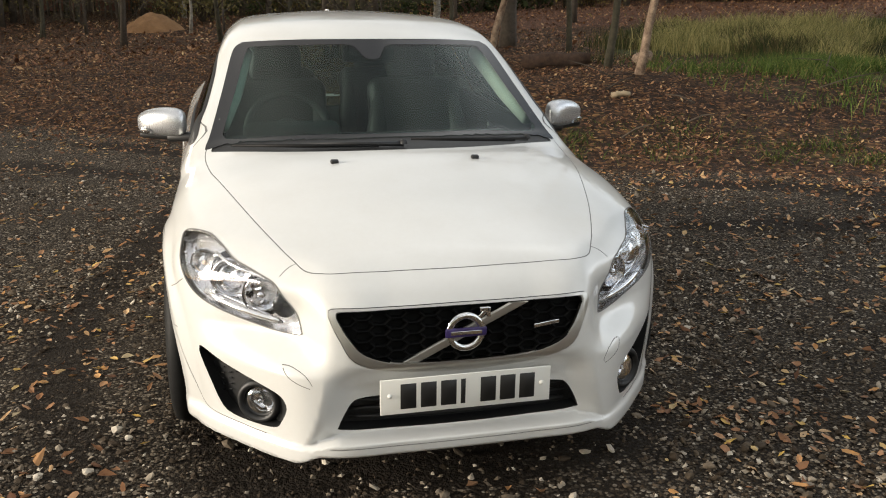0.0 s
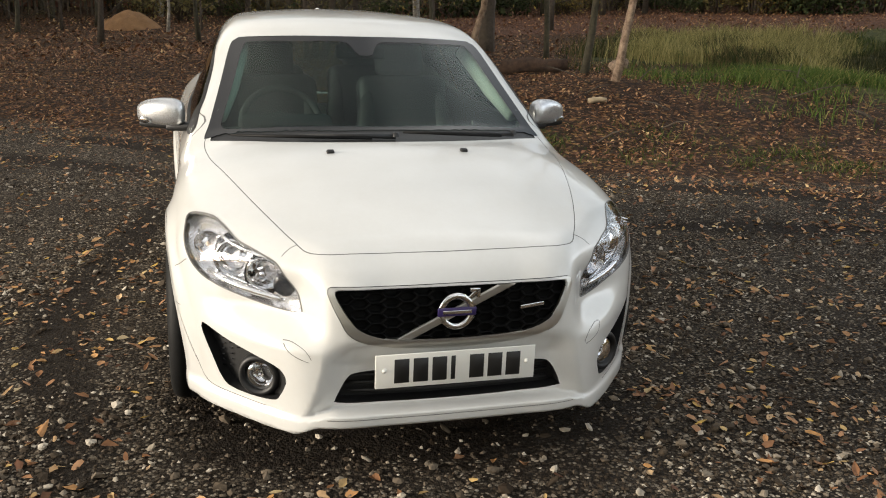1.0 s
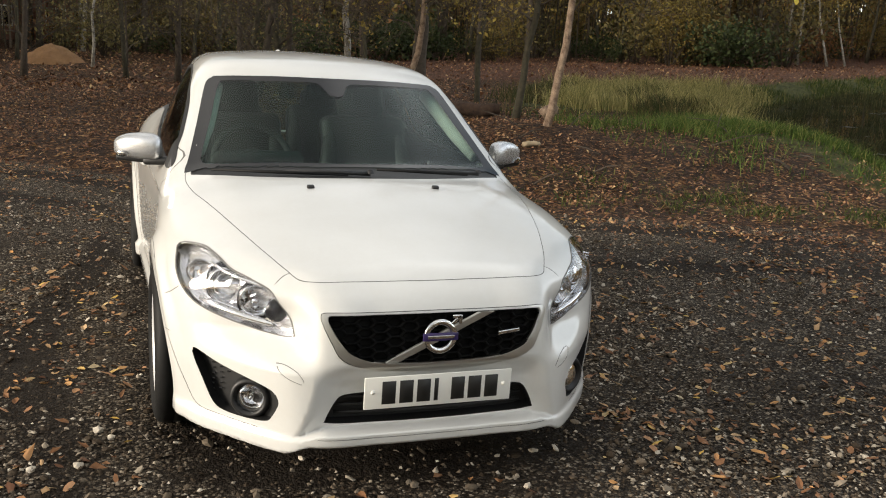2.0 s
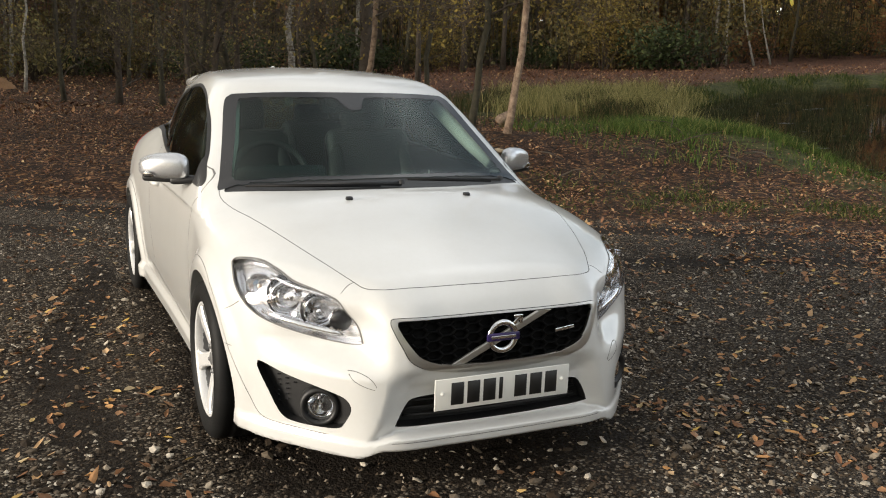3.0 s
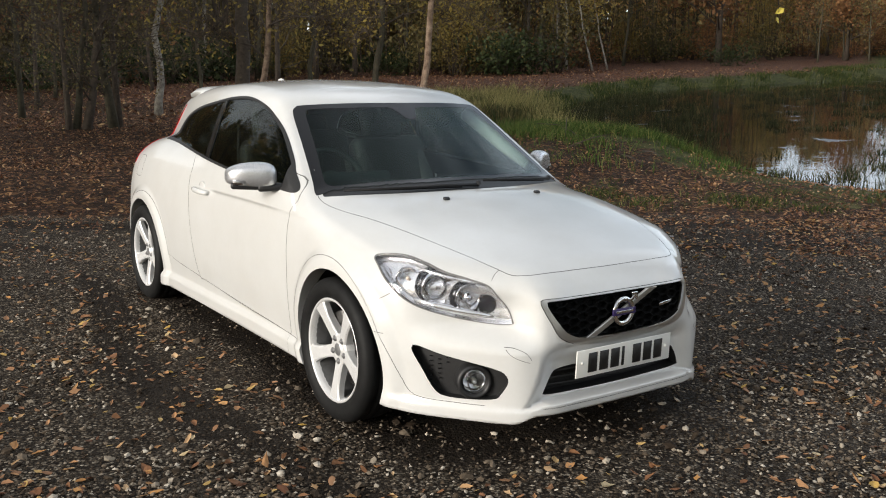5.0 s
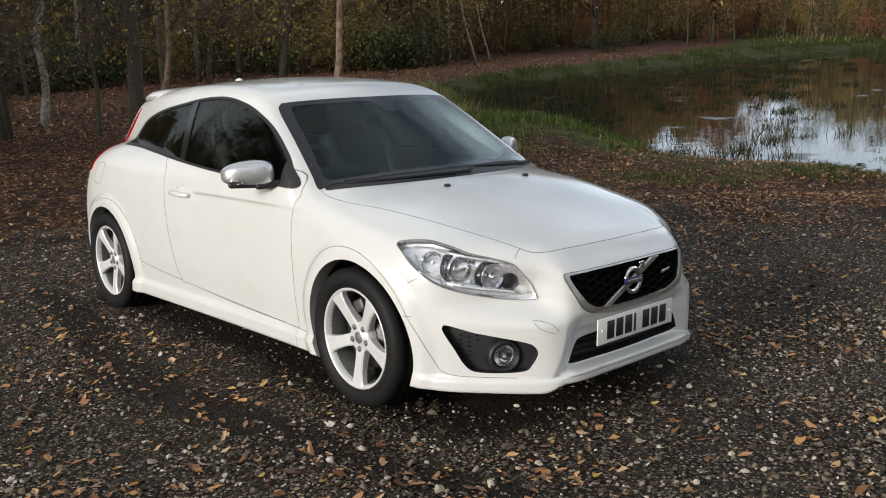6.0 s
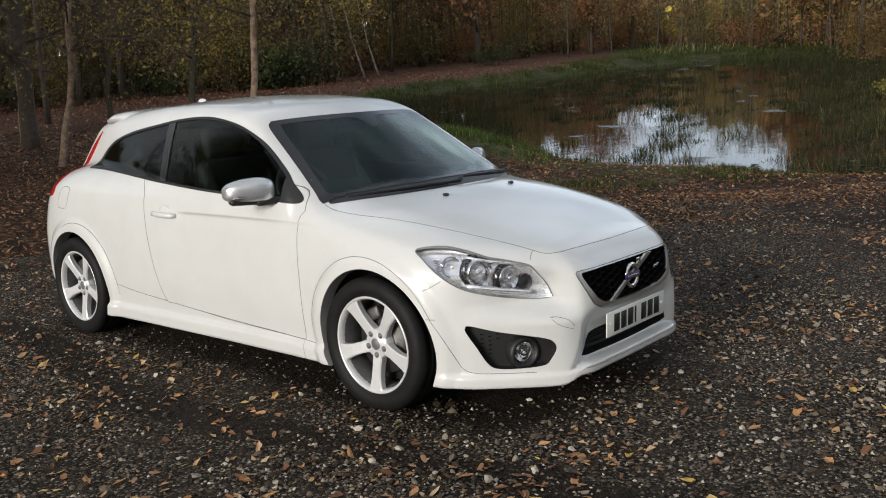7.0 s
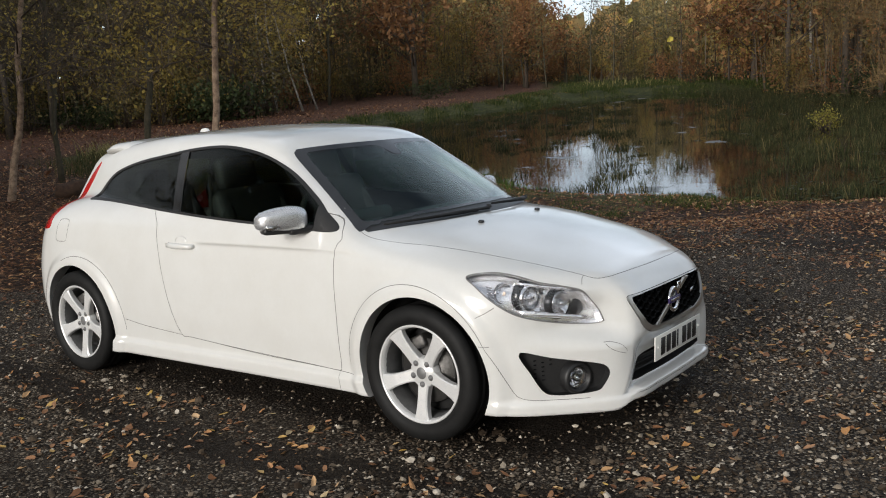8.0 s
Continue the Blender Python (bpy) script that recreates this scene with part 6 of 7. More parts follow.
# ---- reeds, grass, stones and leaves ----
REED = islands("straw_reeds", [(0.0, (0.095, 0.105, 0.036)), (0.35, (0.28, 0.25, 0.095)), (0.75, (0.54, 0.45, 0.205)), (1.0, (0.15, 0.16, 0.053))], 0.7, through_light=0.35)
BLADE = islands("grass_blades", [(0.0, (0.026, 0.042, 0.010)), (0.5, (0.058, 0.082, 0.021)), (0.85, (0.105, 0.122, 0.034)), (1.0, (0.26, 0.215, 0.085))], 0.65, through_light=0.35)
LUSH = islands("lush_grass", [(0.0, (0.036, 0.062, 0.013)), (0.5, (0.078, 0.125, 0.028)), (0.85, (0.135, 0.18, 0.044)), (1.0, (0.28, 0.25, 0.09))], 0.65, through_light=0.4)
RUSH = islands("dark_rushes", [(0.0, (0.020, 0.028, 0.011)), (0.5, (0.042, 0.050, 0.018)), (0.88, (0.085, 0.078, 0.032)), (1.0, (0.20, 0.16, 0.07))], 0.7, through_light=0.25)
DULL = islands("marsh_grass", [(0.0, (0.030, 0.042, 0.013)), (0.4, (0.060, 0.072, 0.024)), (0.7, (0.115, 0.090, 0.040)), (1.0, (0.21, 0.16, 0.075))], 0.7, through_light=0.35)
STONE = islands("gravel_stones", [(0.0, (0.022, 0.014, 0.008)), (0.4, (0.060, 0.043, 0.028)), (0.70, (0.145, 0.113, 0.082)), (0.88, (0.28, 0.235, 0.18)), (1.0, (0.52, 0.46, 0.38))], 0.75, 120.0)
FALLEN = islands("fallen_leaves", [(0.0, (0.11, 0.05, 0.028)), (0.25, (0.26, 0.125, 0.06)), (0.5, (0.40, 0.22, 0.12)), (0.68, (0.50, 0.25, 0.085)), (0.85, (0.50, 0.35, 0.21)), (0.94, (0.52, 0.33, 0.08)), (1.0, (0.56, 0.47, 0.33))], 0.55, 0.0, 0.2, 0.15)
LITTER = islands("leaf_litter", [(0.0, (0.060, 0.028, 0.018)), (0.35, (0.155, 0.070, 0.038)), (0.65, (0.275, 0.132, 0.068)), (0.9, (0.42, 0.235, 0.115)), (1.0, (0.56, 0.39, 0.20))], 0.6, 0.0, 0.2, 0.12)


def blades(name, label, seed, x, y, z, tall, wide, mat, lean=0.25):
    """Grass-like blades, two faces each, one mesh."""
    rng = np.random.default_rng(seed)
    n = len(x)
    a = rng.uniform(0, math.tau, n)
    h = tall * rng.uniform(0.55, 1.15, n)
    side = np.stack((np.cos(a), np.sin(a), np.zeros(n)), 1) * (wide * rng.uniform(0.6, 1.3, n))[:, None]
    bend = rng.normal(0, lean, (n, 2)) * h[:, None]
    root = np.stack((x, y, z - 0.02), 1)
    mid = root + np.concatenate((bend * 0.35, (h * 0.6)[:, None]), 1)
    top = root + np.concatenate((bend, h[:, None]), 1)
    v = np.stack((root - side, root + side, mid + side * 0.8, mid - side * 0.8, top), 1).reshape(-1, 3)
    i = np.arange(n)[:, None] * 5
    f = np.concatenate((i + [0, 1, 2], i + [0, 2, 3], i + [3, 2, 4]))
    ob = obj(name, v, f, mat, smooth=False, label=label, kind="stuff")
    return tagged(ob, category=name.replace("_", " "))


def scatter(rng, count, low, high, keep):
    """Places in a box of the plan that keep(x, y, height, outside, wet) accepts with the chance it gives."""
    xs, ys, zs = [], [], []
    while sum(map(len, xs)) < count:
        x, y = rng.uniform(low[0], high[0], 20000), rng.uniform(low[1], high[1], 20000)
        z, out, wet = land(x, y)
        ok = rng.uniform(0, 1, 20000) < keep(x, y, z, out, wet)
        xs.append(x[ok]), ys.append(y[ok]), zs.append(z[ok])
    return [np.concatenate(a)[:count] for a in (xs, ys, zs)]


def clumps(x, y, scale, seed):
    return np.array([noise.noise(Vector((a * scale, b * scale, seed * 7.3))) for a, b in zip(x, y)])


def grow():
    rng = np.random.default_rng(5)
    az = lambda x, y: np.degrees(np.arctan2(x + 2, y + 3))
    x, y, z = scatter(rng, 22000, (4, 9), (34, 36), lambda x, y, z, o, w: (w > 0.5) * ramp(az(x, y), 28, 33) * (1 - ramp(az(x, y), 38, 44)) * ramp(np.hypot(x, y), 13.5, 16) * (1 - ramp(np.hypot(x, y), 24, 30)) * (0.25 + 0.75 * ramp(np.sin(x * 0.7) * np.cos(y * 0.55) + 0.3 * np.sin(2.3 * x + y), -0.4, 0.5)))
    blades("reeds", "tall straw-coloured reeds and rank grass", 1, x, y, z, 0.42 * (0.55 + 0.9 * ramp(clumps(x, y, 0.8, 4), -0.4, 0.5)), 0.009, REED, 0.35)
    x, y, z = scatter(rng, 15000, (4, 8), (30, 32), lambda x, y, z, o, w: (w > 0.3) * ramp(az(x, y), 25, 31) * (1 - ramp(az(x, y), 40, 47)) * ramp(np.hypot(x, y), 12.5, 14.5) * (1 - ramp(np.hypot(x, y), 19, 27)) * ramp(np.sin(x * 0.9 + 1.2) * np.cos(y * 0.7 + 0.5) + 0.5 * np.sin(1.9 * x - 1.3 * y), -0.3, 0.6))
    blades("grass", "dark green and brown marsh grass among the reeds", 9, x, y, z, 0.34 * (0.5 + 0.9 * ramp(clumps(x, y, 0.9, 6), -0.4, 0.5)), 0.008, DULL, 0.35)
    x, y, z = scatter(rng, 8000, (5.5, 5.0), (13, 14), lambda x, y, z, o, w: (w > 0.2) * ramp(o, 2.6, 4.0) * np.exp(-((x - 8.4) ** 2 / 5 + (y - 8.2) ** 2 / 4)) * (0.1 + 0.9 * ramp(np.sin(2.1 * x + 0.6 * y) * np.sin(1.7 * y - 0.8 * x) + 0.4 * np.sin(4.3 * x + 2.9 * y), -0.5, 0.6)))
    blades("grass", "lush green grass hummocks by the pond", 2, x, y, z, 0.19, 0.006, LUSH, 0.5)
    x, y, z = scatter(rng, 24000, (2, -3), (16, 8), lambda x, y, z, o, w: (w > 0) * np.maximum(0.8 * (1 - ramp(w, 0.3, 2.8)) * ramp(o, 0.6, 1.5), 0.22 * ramp(o, 0.3, 0.9) * (1 - ramp(o, 1.6, 3.0))) * (0.15 + 0.85 * ramp(np.sin(1.9 * x + 0.6) * np.sin(2.3 * y) + 0.5 * np.sin(5.1 * x - 3.3 * y), -0.3, 0.7)))
    blades("grass", "short trampled grass along the pond's edge", 3, x, y, z, 0.09 * (0.45 + 0.9 * ramp(clumps(x, y, 1.3, 8), -0.3, 0.5)), 0.006, BLADE, 0.7)
    x, y, z = scatter(rng, 30000, (12, -4), (62, 44), lambda x, y, z, o, w: (w > 0.3) * (1 - ramp(w, 1.5 + 5 * ramp(az(x, y), 52, 62), 3.5 + 8 * ramp(az(x, y), 52, 62))) * ramp(0.55 * x + 0.83 * y, 24, 30) * ramp(az(x, y), 33, 40) * ramp(np.sin(0.8 * x + 0.5) * np.sin(1.1 * y) + 0.6 * np.sin(2.3 * x - 1.7 * y) + 0.3 * np.sin(5 * x + 3 * y), -0.6, 0.7))
    blades("grass", "green marsh grass round the far side of the pond", 4, x, y, z, 0.22, 0.014, BLADE, 0.45)
    x, y, z = scatter(rng, 1500, (40, -4), (75, 40), lambda x, y, z, o, w: (w > 5) * (1 - ramp(w, 9, 13)) * ramp(az(x, y), 59, 62))
    blades("reeds", "pale dry reeds below the far trees", 5, x, y, z, 0.5, 0.02, REED, 0.3)
    # rushes that stand in the water, in tufts
    cx, cy, _ = scatter(rng, 900, (10.5, 0.5), (48, 23), lambda x, y, z, o, w: (w < 0.3) * (0.12 + 0.88 * np.maximum(1 - ramp(-w, 0.2, 2.0), 0.30 * (az(x, y) < 51) + 0.55 * ramp(az(x, y), 67, 71))) * np.where((az(x, y) > 50) & (az(x, y) < 68), np.where(np.hypot(x, y) > 36, 0.10, 0.05 + 0.5 * (1 - ramp(-w, 0.3, 1.3))), 1.0))
    k = rng.integers(0, len(cx), 42000)
    x, y = cx[k] + rng.normal(0, 0.17, 42000), cy[k] + rng.normal(0, 0.14, 42000)
    blades("rushes", "dark rushes standing in the pond", 6, x, y, level(x, y) + WATER, 0.16 + 0.22 * ramp(np.sin(cx[k] * 3.7 + 2.1 * cy[k]), 0.2, 1.0), 0.006, RUSH, 0.35)
    cx, cy, _ = scatter(rng, 85, (13, 4), (42, 22), lambda x, y, z, o, w: (w < -0.5) * (az(x, y) > 44) * (0.25 + 0.75 * (1 - ramp(np.abs(az(x, y) - 58), 2, 10))) * (0.35 + 0.65 * ramp(np.hypot(x, y), 22, 30)))
    k = rng.integers(0, len(cx), 9000)
    x, y = cx[k] + rng.normal(0, 0.30, 9000), cy[k] + rng.normal(0, 0.2, 9000)
    blades("rushes", "low tufts of green weed in the open pond", 7, x, y, level(x, y) + WATER, 0.13, 0.008, RUSH, 0.6)
    cx, cy, _ = scatter(rng, 150, (11, 2), (24, 14), lambda x, y, z, o, w: (w < -0.2) * ramp(clumps(x, y, 0.55, 9), -0.15, 0.35))
    k = rng.integers(0, len(cx), 5200)
    x, y = cx[k] + rng.normal(0, 0.16, 5200), cy[k] + rng.normal(0, 0.10, 5200)
    blades("rushes", "sparse broken rush stems in the shallow pond", 8, x, y, level(x, y) + WATER, 0.07 + 0.16 * ramp(np.sin(cx[k] * 5.1 + 3.3 * cy[k]), -0.2, 1.0), 0.006, RUSH, 0.7)
    many = 1400
    cx, cy, _ = scatter(rng, many, (10.5, 0.5), (48, 22), lambda x, y, z, o, w: (w < 0.1) * (1 - ramp(-w, 0.1, 0.8)))
    a = np.linspace(0, math.tau, 9, endpoint=False)
    r = rng.uniform(0.015, 0.065, (many, 1)) * rng.uniform(0.3, 1.6, (many, 9))
    px, py = cx[:, None] + r * np.cos(a) * 1.8, cy[:, None] + r * np.sin(a)
    v = np.stack((px, py, level(px, py) + WATER + 0.012), -1).reshape(-1, 3)
    tagged(obj("pond_weed", v, [tuple(range(i * 9, i * 9 + 9)) for i in range(many)], RUSH, smooth=False, label="floating weed and mud on the pond", kind="stuff"), category="pond weed")


def cover_gravel():
    rng = np.random.default_rng(9)
    ico = bmesh.new()
    bmesh.ops.create_icosphere(ico, subdivisions=1, radius=1.0)
    base = np.array([v.co for v in ico.verts])
    faces = np.array([[v.index for v in f.verts] for f in ico.faces])
    ico.free()
    octa = np.array([(1, 0, 0), (-1, 0, 0), (0, 1, 0), (0, -1, 0), (0, 0, 1), (0, 0, -1)], float)
    octa_faces = np.array([(0, 2, 4), (2, 1, 4), (1, 3, 4), (3, 0, 4)])
    octa[5] = (0.3, 0.3, 0.4)
    faces = faces[base[faces].mean(1)[:, 2] > -0.45]
    for base, faces, count, small, wide, power in ((base, faces, 24000, 0.005, 0.016, 2.6), (octa, octa_faces, 160000, 0.0042, 0.0075, 1.3)):
        d = rng.uniform(0, 1, count) ** 1.25 * 7.5 + 1.3
        a = radians(-62) + rng.uniform(0, 1, count) * radians(175)
        along = rng.uniform(0, 1, count)
        x = -0.7 - 3.2 * along + d * np.sin(a)
        y = -3.5 + 0.9 * along + d * np.cos(a)
        z, out, _ = land(x, y)
        bare = ramp(np.sin(1.7 * x + 0.8 * y) + np.sin(2.6 * y - 1.1 * x + 1.0) + 0.7 * np.sin(5.3 * x + 3.1), -1.6, 0.6)
        ok = (out < 0.2) & ~((np.abs(x) < 0.55) & (y > -0.5) & (y < 3.1)) & (rng.uniform(0, 1, count) < (0.40 + 0.60 * bare) * (1 - 0.75 * damp(x, y, out)))
        x, y, z = x[ok], y[ok], z[ok]
        n = len(x)
        size = small + wide * rng.uniform(0, 1, n) ** power
        shape = base[None] * rng.uniform(0.65, 1.25, (n, len(base), 1)) * (size[:, None] * rng.uniform(0.7, 1.4, (n, 3)) * np.array((1, 1, 0.65)))[:, None]
        t, p = rng.uniform(0, math.tau, n), rng.normal(0, 0.4, n)
        shape[..., 2] += shape[..., 0] * np.sin(p)[:, None]
        c, s = np.cos(t)[:, None], np.sin(t)[:, None]
        v = np.stack((shape[..., 0] * c - shape[..., 1] * s + x[:, None], shape[..., 0] * s + shape[..., 1] * c + y[:, None], shape[..., 2] + (z + size * 0.15)[:, None]), -1)
        f = faces[None] + (np.arange(n) * len(base))[:, None, None]
        tagged(obj("gravel", v.reshape(-1, 3), f.reshape(-1, 3), STONE, smooth=False, label="loose dark and pale gravel stones", kind="stuff"), category="gravel")


def leaves_on(name, label, seed, x, y, z, size, mat, tilt=0.25, simple=False):
    """Fallen leaves: a pointed oval, creased along the midrib and curled."""
    rng = np.random.default_rng(seed)
    n = len(x)
    s = size * rng.uniform(0.55, 1.35, n)
    ring = np.array([(-1.0, 0.0, 0.05), (-0.55, 0.42, 0.12), (0.05, 0.60, 0.20), (0.6, 0.34, 0.12), (1.05, 0.0, 0.10), (0.6, -0.34, 0.14), (0.05, -0.60, 0.18), (-0.55, -0.42, 0.10), (0.0, 0.0, -0.02)])
    if simple:
        ring = ring[[0, 2, 3, 4, 5, 6]]
    k = len(ring)
    shape = ring[None] * rng.uniform(0.62, 1.3, (n, k, 1)) * np.stack((np.ones(n), rng.uniform(0.6, 1.1, n), rng.uniform(-1.2, 2.4, n)), 1)[:, None]
    shape = shape * (s / 2)[:, None, None]
    t, p, q = rng.uniform(0, math.tau, n), rng.normal(0, tilt, n), rng.normal(0, tilt, n)
    shape[..., 2] += shape[..., 0] * np.sin(p)[:, None] + shape[..., 1] * np.sin(q)[:, None]
    c, e = np.cos(t)[:, None], np.sin(t)[:, None]
    lift = np.maximum(0.006, -shape[..., 2].min(1) * 0.8)
    v = np.stack((shape[..., 0] * c - shape[..., 1] * e + x[:, None], shape[..., 0] * e + shape[..., 1] * c + y[:, None], shape[..., 2] + (z + lift)[:, None]), -1)
    i = np.arange(n)[:, None] * k
    fan = [(0, 1, 5), (1, 2, 4), (1, 4, 5), (2, 3, 4)] if simple else [(a, (a + 1) % 8, 8) for a in range(8)]
    f = np.concatenate([i + list(a) for a in fan])
    return tagged(obj(name, v.reshape(-1, 3), f, mat, smooth=False, label=label, kind="stuff"), category="fallen leaves")


def strew_leaves():
    rng = np.random.default_rng(14)
    az = lambda x, y: np.degrees(np.arctan2(x + 2, y + 3))
    patch = lambda x, y: ramp(clumps(x, y, 1.1, 1) + 0.7 * clumps(x, y, 3.1, 2), -0.1, 0.8)
    x, y, z = scatter(rng, 8500, (-7, -3.2), (9, 8), lambda x, y, z, o, w: (o < 0.1) * (0.05 + 0.40 * patch(x, y) + 0.12 * ramp(x, 3.5, 7.0) + 0.25 * ramp(o, -1.2, 0)) * ~((np.abs(x) < 0.85) & (y > -0.75) & (y < 3.2)))
    leaves_on("fallen_leaves", "ochre and brown autumn leaves on the gravel", 1, x, y, z, 0.042, FALLEN, 0.22)
    x, y, z = scatter(rng, 9000, (1.5, -4), (10, 7), lambda x, y, z, o, w: (o < 0.1) * ((0.15 + 0.85 * patch(x, y)) * ramp(x, 2.5, 6.0) * ramp(y, -4, 0) + 0.7 * ramp(o, -2.2, 0) * ramp(x, 4, 7)))
    leaves_on("fallen_leaves", "rust-brown leaves drifted over the gravel near the pond", 7, x, y, z, 0.041, LITTER, 0.25)
    x, y, z = scatter(rng, 2600, (-5.0, -3.4), (4.5, 4.0), lambda x, y, z, o, w: (o < 0.1) * (0.3 + 0.7 * patch(x * 1.4, y * 1.4)) * ~((np.abs(x) < 0.9) & (y > -0.8) & (y < 3.2)))
    leaves_on("fallen_leaves", "curled tan leaves scattered on the gravel", 6, x, y, z, 0.048, FALLEN, 0.3)
    x, y, z = scatter(rng, 54000, (-10, 0), (11, 24), lambda x, y, z, o, w: ramp(o, -0.9, 0.5) * (w > 0.8) * (1 - 0.6 * ramp(np.hypot(x + 1, y + 3), 12, 26)) * (0.35 + 0.65 * patch(x * 0.8, y * 0.8)) * (1 - 0.7 * ramp(x, 6, 8) * ramp(y, 5, 7)))
    leaves_on("leaf_litter", "thick brown leaf litter on the bank", 2, x, y, z + 0.015, 0.044, LITTER, 0.4, True)
    x, y, z = scatter(rng, 9000, (-16, 16), (10, 48), lambda x, y, z, o, w: ramp(o, 0, 1) * (w > 2) * 1.0)
    x2, y2, z2 = scatter(rng, 9000, (6, 20), (50, 48), lambda x, y, z, o, w: (w > 2.5) * ramp(np.hypot(x, y), 25, 31) * (1 - ramp(np.hypot(x, y), 48, 56)) * (az(x, y) < 60))
    leaves_on("leaf_litter", "russet leaves strewn over the far bare earth", 4, x2, y2, z2 + 0.02, 0.11, LITTER, 0.5, True)
    leaves_on("leaf_litter", "leaf litter under the trees", 3, x, y, z + 0.02, 0.13, LITTER, 0.4, True)


grow()
cover_gravel()
strew_leaves()


# ---- house, mound, logs and the hanging twig ----
BRICK = mottled("red_brick", (0.16, 0.065, 0.045), (0.27, 0.12, 0.085), 5.0, 0.85, bump=0.3)
TILE = mottled("roof_tile", (0.07, 0.05, 0.045), (0.11, 0.08, 0.07), 6.0, 0.8)
FRAME_WHITE = plain("window_paint", (0.7, 0.7, 0.68), 0.5)
SOIL = mottled("orange_soil", (0.17, 0.085, 0.035), (0.30, 0.16, 0.07), 3.0, 0.9, bump=0.6, distance=0.05)
WOOD = mottled("rotten_wood", (0.035, 0.02, 0.013), (0.13, 0.07, 0.042), 12.0, 0.9, bump=1.0, distance=0.04)
PALE_WOOD = mottled("pale_cut_wood", (0.25, 0.19, 0.12), (0.40, 0.31, 0.2), 12.0, 0.8, bump=0.3)


def brick_house():
    z = spot(-5, 63)
    house = thing("house", (-5.5, 64, z), "red brick house half hidden behind the trees", "house")
    wall = part("wall", box_mesh((13, 7, 5.4), pose(0, 3.5, 2.6), 0.02, 1), BRICK, house)
    roof = bmesh.new()
    rows = [[roof.verts.new((x, y, h)) for y, h in ((-0.4, 5.2), (3.5, 8.0), (7.4, 5.2))] for x in (-6.9, 6.9)]
    for i in range(2):
        roof.faces.new((rows[0][i], rows[1][i], rows[1][i + 1], rows[0][i + 1]))
    roof.faces.new((rows[0][0], rows[0][1], rows[0][2]))
    roof.faces.new((rows[1][2], rows[1][1], rows[1][0]))
    roof.faces.new((rows[0][0], rows[0][2], rows[1][2], rows[1][0]))
    part("roof", roof, TILE, house, smooth=False)
    for x in (-4.6, -1.6, 1.6, 3.3):
        for h in (1.5, 4.0):
            w = part("window", box_mesh((1.25, 0.12, 1.35), pose(x, -0.03, h), 0.02, 1), FRAME_WHITE, house)
            for q in (-0.29, 0.29):
                part("pane", box_mesh((0.5, 0.03, 1.15), pose(x + q, -0.10, h), 0.005, 1), GLOSS_BLACK, w)


def earth_mound():
    bm = bmesh.new()
    bmesh.ops.create_grid(bm, x_segments=40, y_segments=28, size=1.0)
    for v in bm.verts:
        x, y = v.co.x, v.co.y
        r = math.hypot(x, y)
        v.co = Vector((x * 1.35, y * 1.2, 0.85 * max(0, 1 - r ** 1.7) + 0.10 * noise.fractal(Vector((x * 3, y * 3, 1)), 1, 2, 4) - 0.15))
    mound = part("earth_mound", bm, SOIL, None, "heap of orange-brown soil and leaves")
    mound.location = (-2.8, 35.5, spot(-2.8, 35.5))
    tagged(mound, category="soil heap")


def log(name, label, a, b, r, mat, category="log"):
    rng = np.random.default_rng(int(abs(a[0]) * 100))
    a, b = np.array(a), np.array(b)
    pts = [a + (b - a) * t + rng.normal(0, r * 0.12, 3) for t in np.linspace(0, 1, 7)]
    ob = part(name, tube([p.tolist() for p in pts], [r * k for k in (0.85, 1, 1.05, 0.95, 1, 0.9, 0.7)], 12), mat, None, label)
    return tagged(ob, category=category)


def fallen_wood():
    g = lambda x, y, h: (x, y, spot(x, y) + h)
    log("log", "rotten fallen log on the leaf litter", g(4.3, 11.6, 0.12), g(5.4, 11.2, 0.14), 0.13, WOOD)
    log("log", "short pale cut log on the bank", g(4.05, 7.3, 0.03), g(4.26, 7.24, 0.04), 0.036, PALE_WOOD)
    log("log", "orange rotten stump end on the bank", g(5.6, 10.0, 0.1), g(5.85, 9.95, 0.2), 0.10, PEELING)
    rng = np.random.default_rng(77)
    for i in range(14):
        x, y = rng.uniform(3.0, 8.5), rng.uniform(5.6, 8.8)
        a = rng.uniform(0, math.tau)
        long = rng.uniform(0.3, 0.8)
        p = Vector(g(x, y, 0.03))
        q = Vector(g(x + long * math.cos(a), y + long * math.sin(a), rng.uniform(0.04, 0.3)))
        stick = part("stick", tube([p, p.lerp(q, 0.5) + Vector((0, 0, 0.03)), q], [0.010, 0.008, 0.004], 5), BARK, None, "thin dead stick on the leaf litter")
        tagged(stick, category="stick", group="dead sticks")


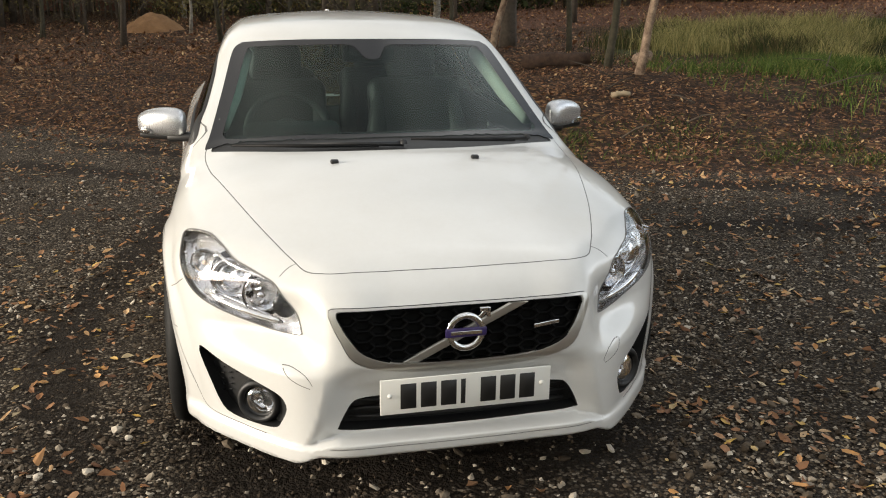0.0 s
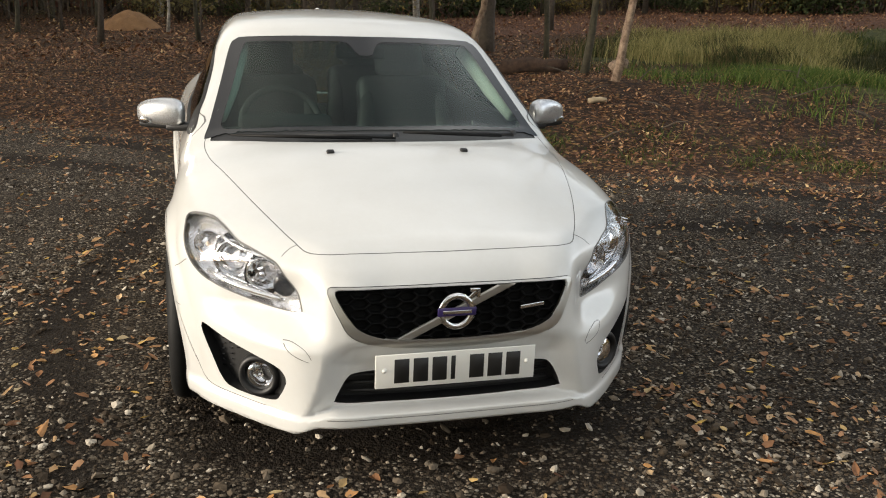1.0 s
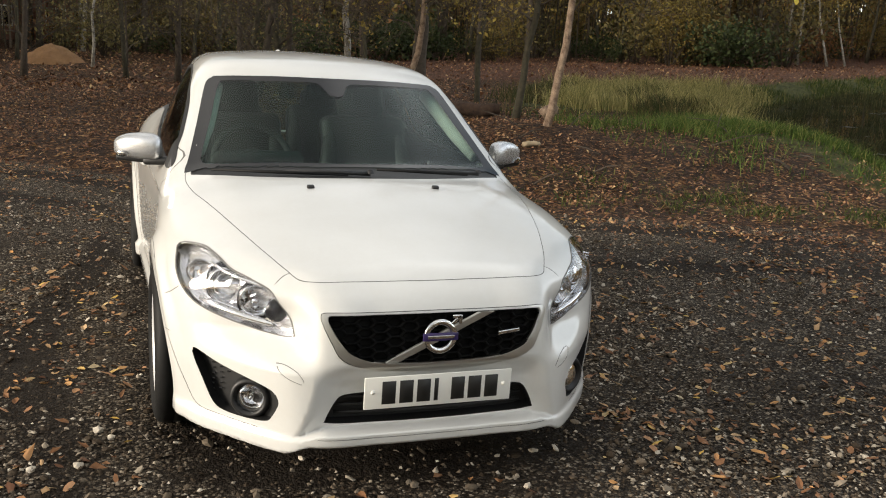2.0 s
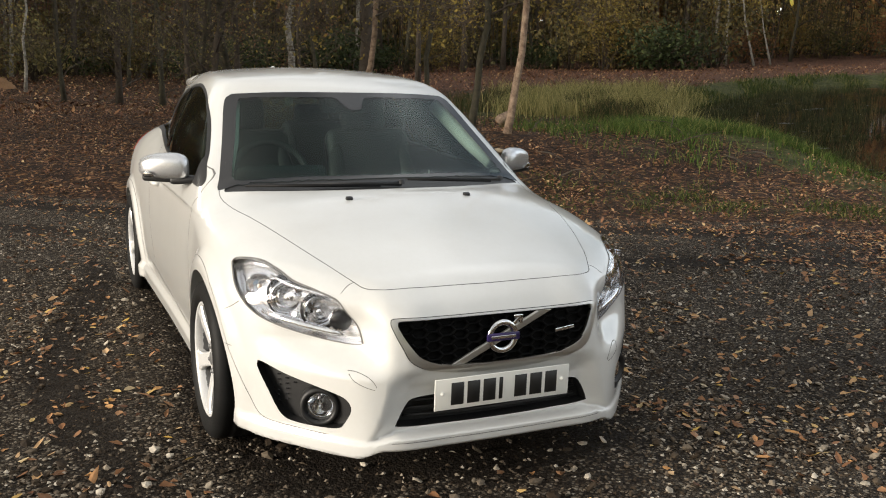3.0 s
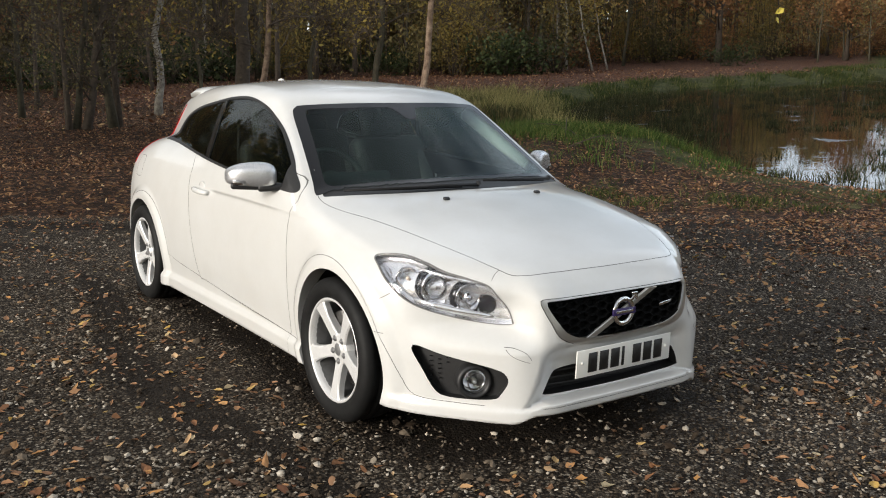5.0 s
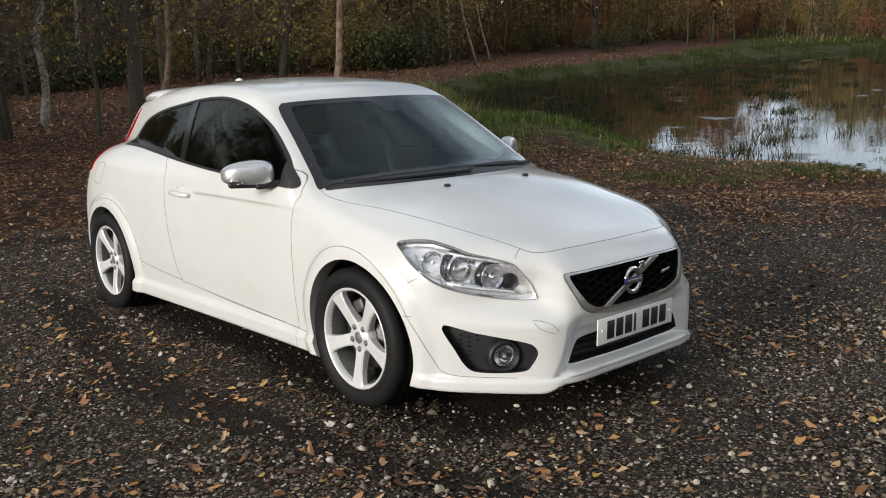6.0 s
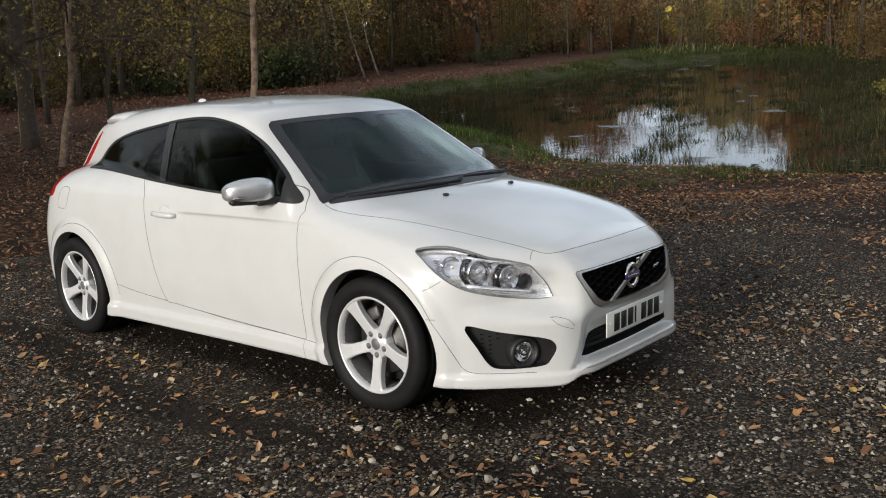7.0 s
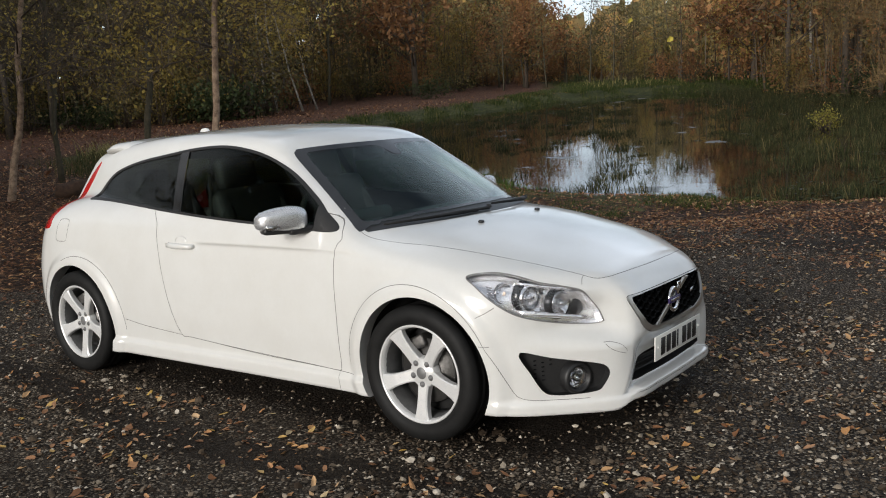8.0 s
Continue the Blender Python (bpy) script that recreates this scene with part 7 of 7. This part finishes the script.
def hanging_twig():
    """A twig with a few yellow leaves that hangs from a bough above."""
    leaf = islands("yellow_leaves", [(0.0, (0.55, 0.42, 0.06)), (0.6, (0.62, 0.52, 0.12)), (1.0, (0.40, 0.42, 0.12))], 0.5, through_light=0.4)
    twig = thing("hanging_twig", (2.3, 0.3, 3.6), "thin hanging twig with a few yellow leaves", "twig")
    bm = bmesh.new()
    tube([(1.4, 0.9, 0.7), (0.4, 0.3, 0.15), (0, 0, -0.5), (-0.22, -0.2, -1.2), (-0.33, -0.31, -1.76)], [0.012, 0.008, 0.004, 0.0025, 0.0012], 5, bm)
    tube([(0, 0, -0.5), (0.2, 0.1, -1.0), (0.24, 0.22, -1.5)], [0.004, 0.0025, 0.001], 5, bm)
    tube([(-0.1, -0.1, -0.9), (0.05, -0.35, -1.2), (0.1, -0.5, -1.45)], [0.003, 0.002, 0.001], 5, bm)
    part("stem", bm, BARK, twig)
    rng = np.random.default_rng(8)
    for p in ((-0.33, -0.31, -1.79), (-0.31, -0.33, -1.74), (0.24, 0.22, -1.53), (0.1, -0.5, -1.47), (-0.2, -0.18, -1.35)):
        one = bmesh.new()
        a = Vector(rng.normal(0, 1, 3) * np.array((1, 1, 0.4)) + np.array((0, 0, -1.2))).normalized() * 0.028
        b = a.cross(Vector(rng.normal(0, 1, 3))).normalized() * 0.018
        c = a.cross(b).normalized() * 0.004
        p = Vector(p)
        ring = [one.verts.new(q) for q in (p, p + a * 0.6 + b + c, p + a * 1.4 + b * 0.7 + c, p + a * 2, p + a * 1.4 - b * 0.7 + c, p + a * 0.6 - b + c)]
        mid = one.verts.new(p + a - c)
        for i in range(6):
            one.faces.new((ring[i], ring[(i + 1) % 6], mid))
        part("leaf", one, leaf, twig, smooth=False)


def scrub_willow():
    """The willow scrub whose bare golden twigs reach in beside the pond."""
    first = make_tree("willow", "bare willow scrub with thin golden twigs beside the pond", 70, 5.5, 0.05, GREEN_BARK, RUSSET, 1300, 0.035, 0.06, 22, 0.55, lean=(-0.08, 0.04), twigs=4200, spread=0.35, fine=0.005, twig=islands("golden_twigs", [(0.0, (0.07, 0.048, 0.025)), (0.5, (0.16, 0.108, 0.05)), (1.0, (0.27, 0.185, 0.08))], 0.8))
    tagged(first, group="willow scrub")
    places = ((20.5, -2.6, 1.0), (22.0, -1.4, 1.1), (26.0, 0.4, 1.25), (29.0, 1.4, 1.3), (32.5, 2.6, 1.35), (17.5, -4.6, 1.0), (35.5, 5.2, 1.4), (24.0, -3.0, 1.3), (28.0, 0.5, 1.5), (33.0, 1.5, 1.6), (24.5, -1.0, 1.45), (39.0, 6.5, 1.6), (43.0, 5.0, 1.8))
    for i, (x, y, k) in enumerate(places[1:]):
        stand(first, x, y, k, 70 + i * 83, "willow scrub")
    x, y, k = places[0]
    first.matrix_basis = pose(x, y, spot(x, y), 0, 0, 20)
    clump = make_shrub("shrub", "pale yellow-green tussock in the pond", 71, 0.55, 0.6, islands("tussock", [(0.0, (0.16, 0.15, 0.03)), (1.0, (0.30, 0.26, 0.06))], 0.7, through_light=0.3), 900, 0.035, 30)
    clump.location = (24.0, 4.6, level(24.0, 4.6) + WATER)


brick_house()
earth_mound()
fallen_wood()
hanging_twig()
scrub_willow()
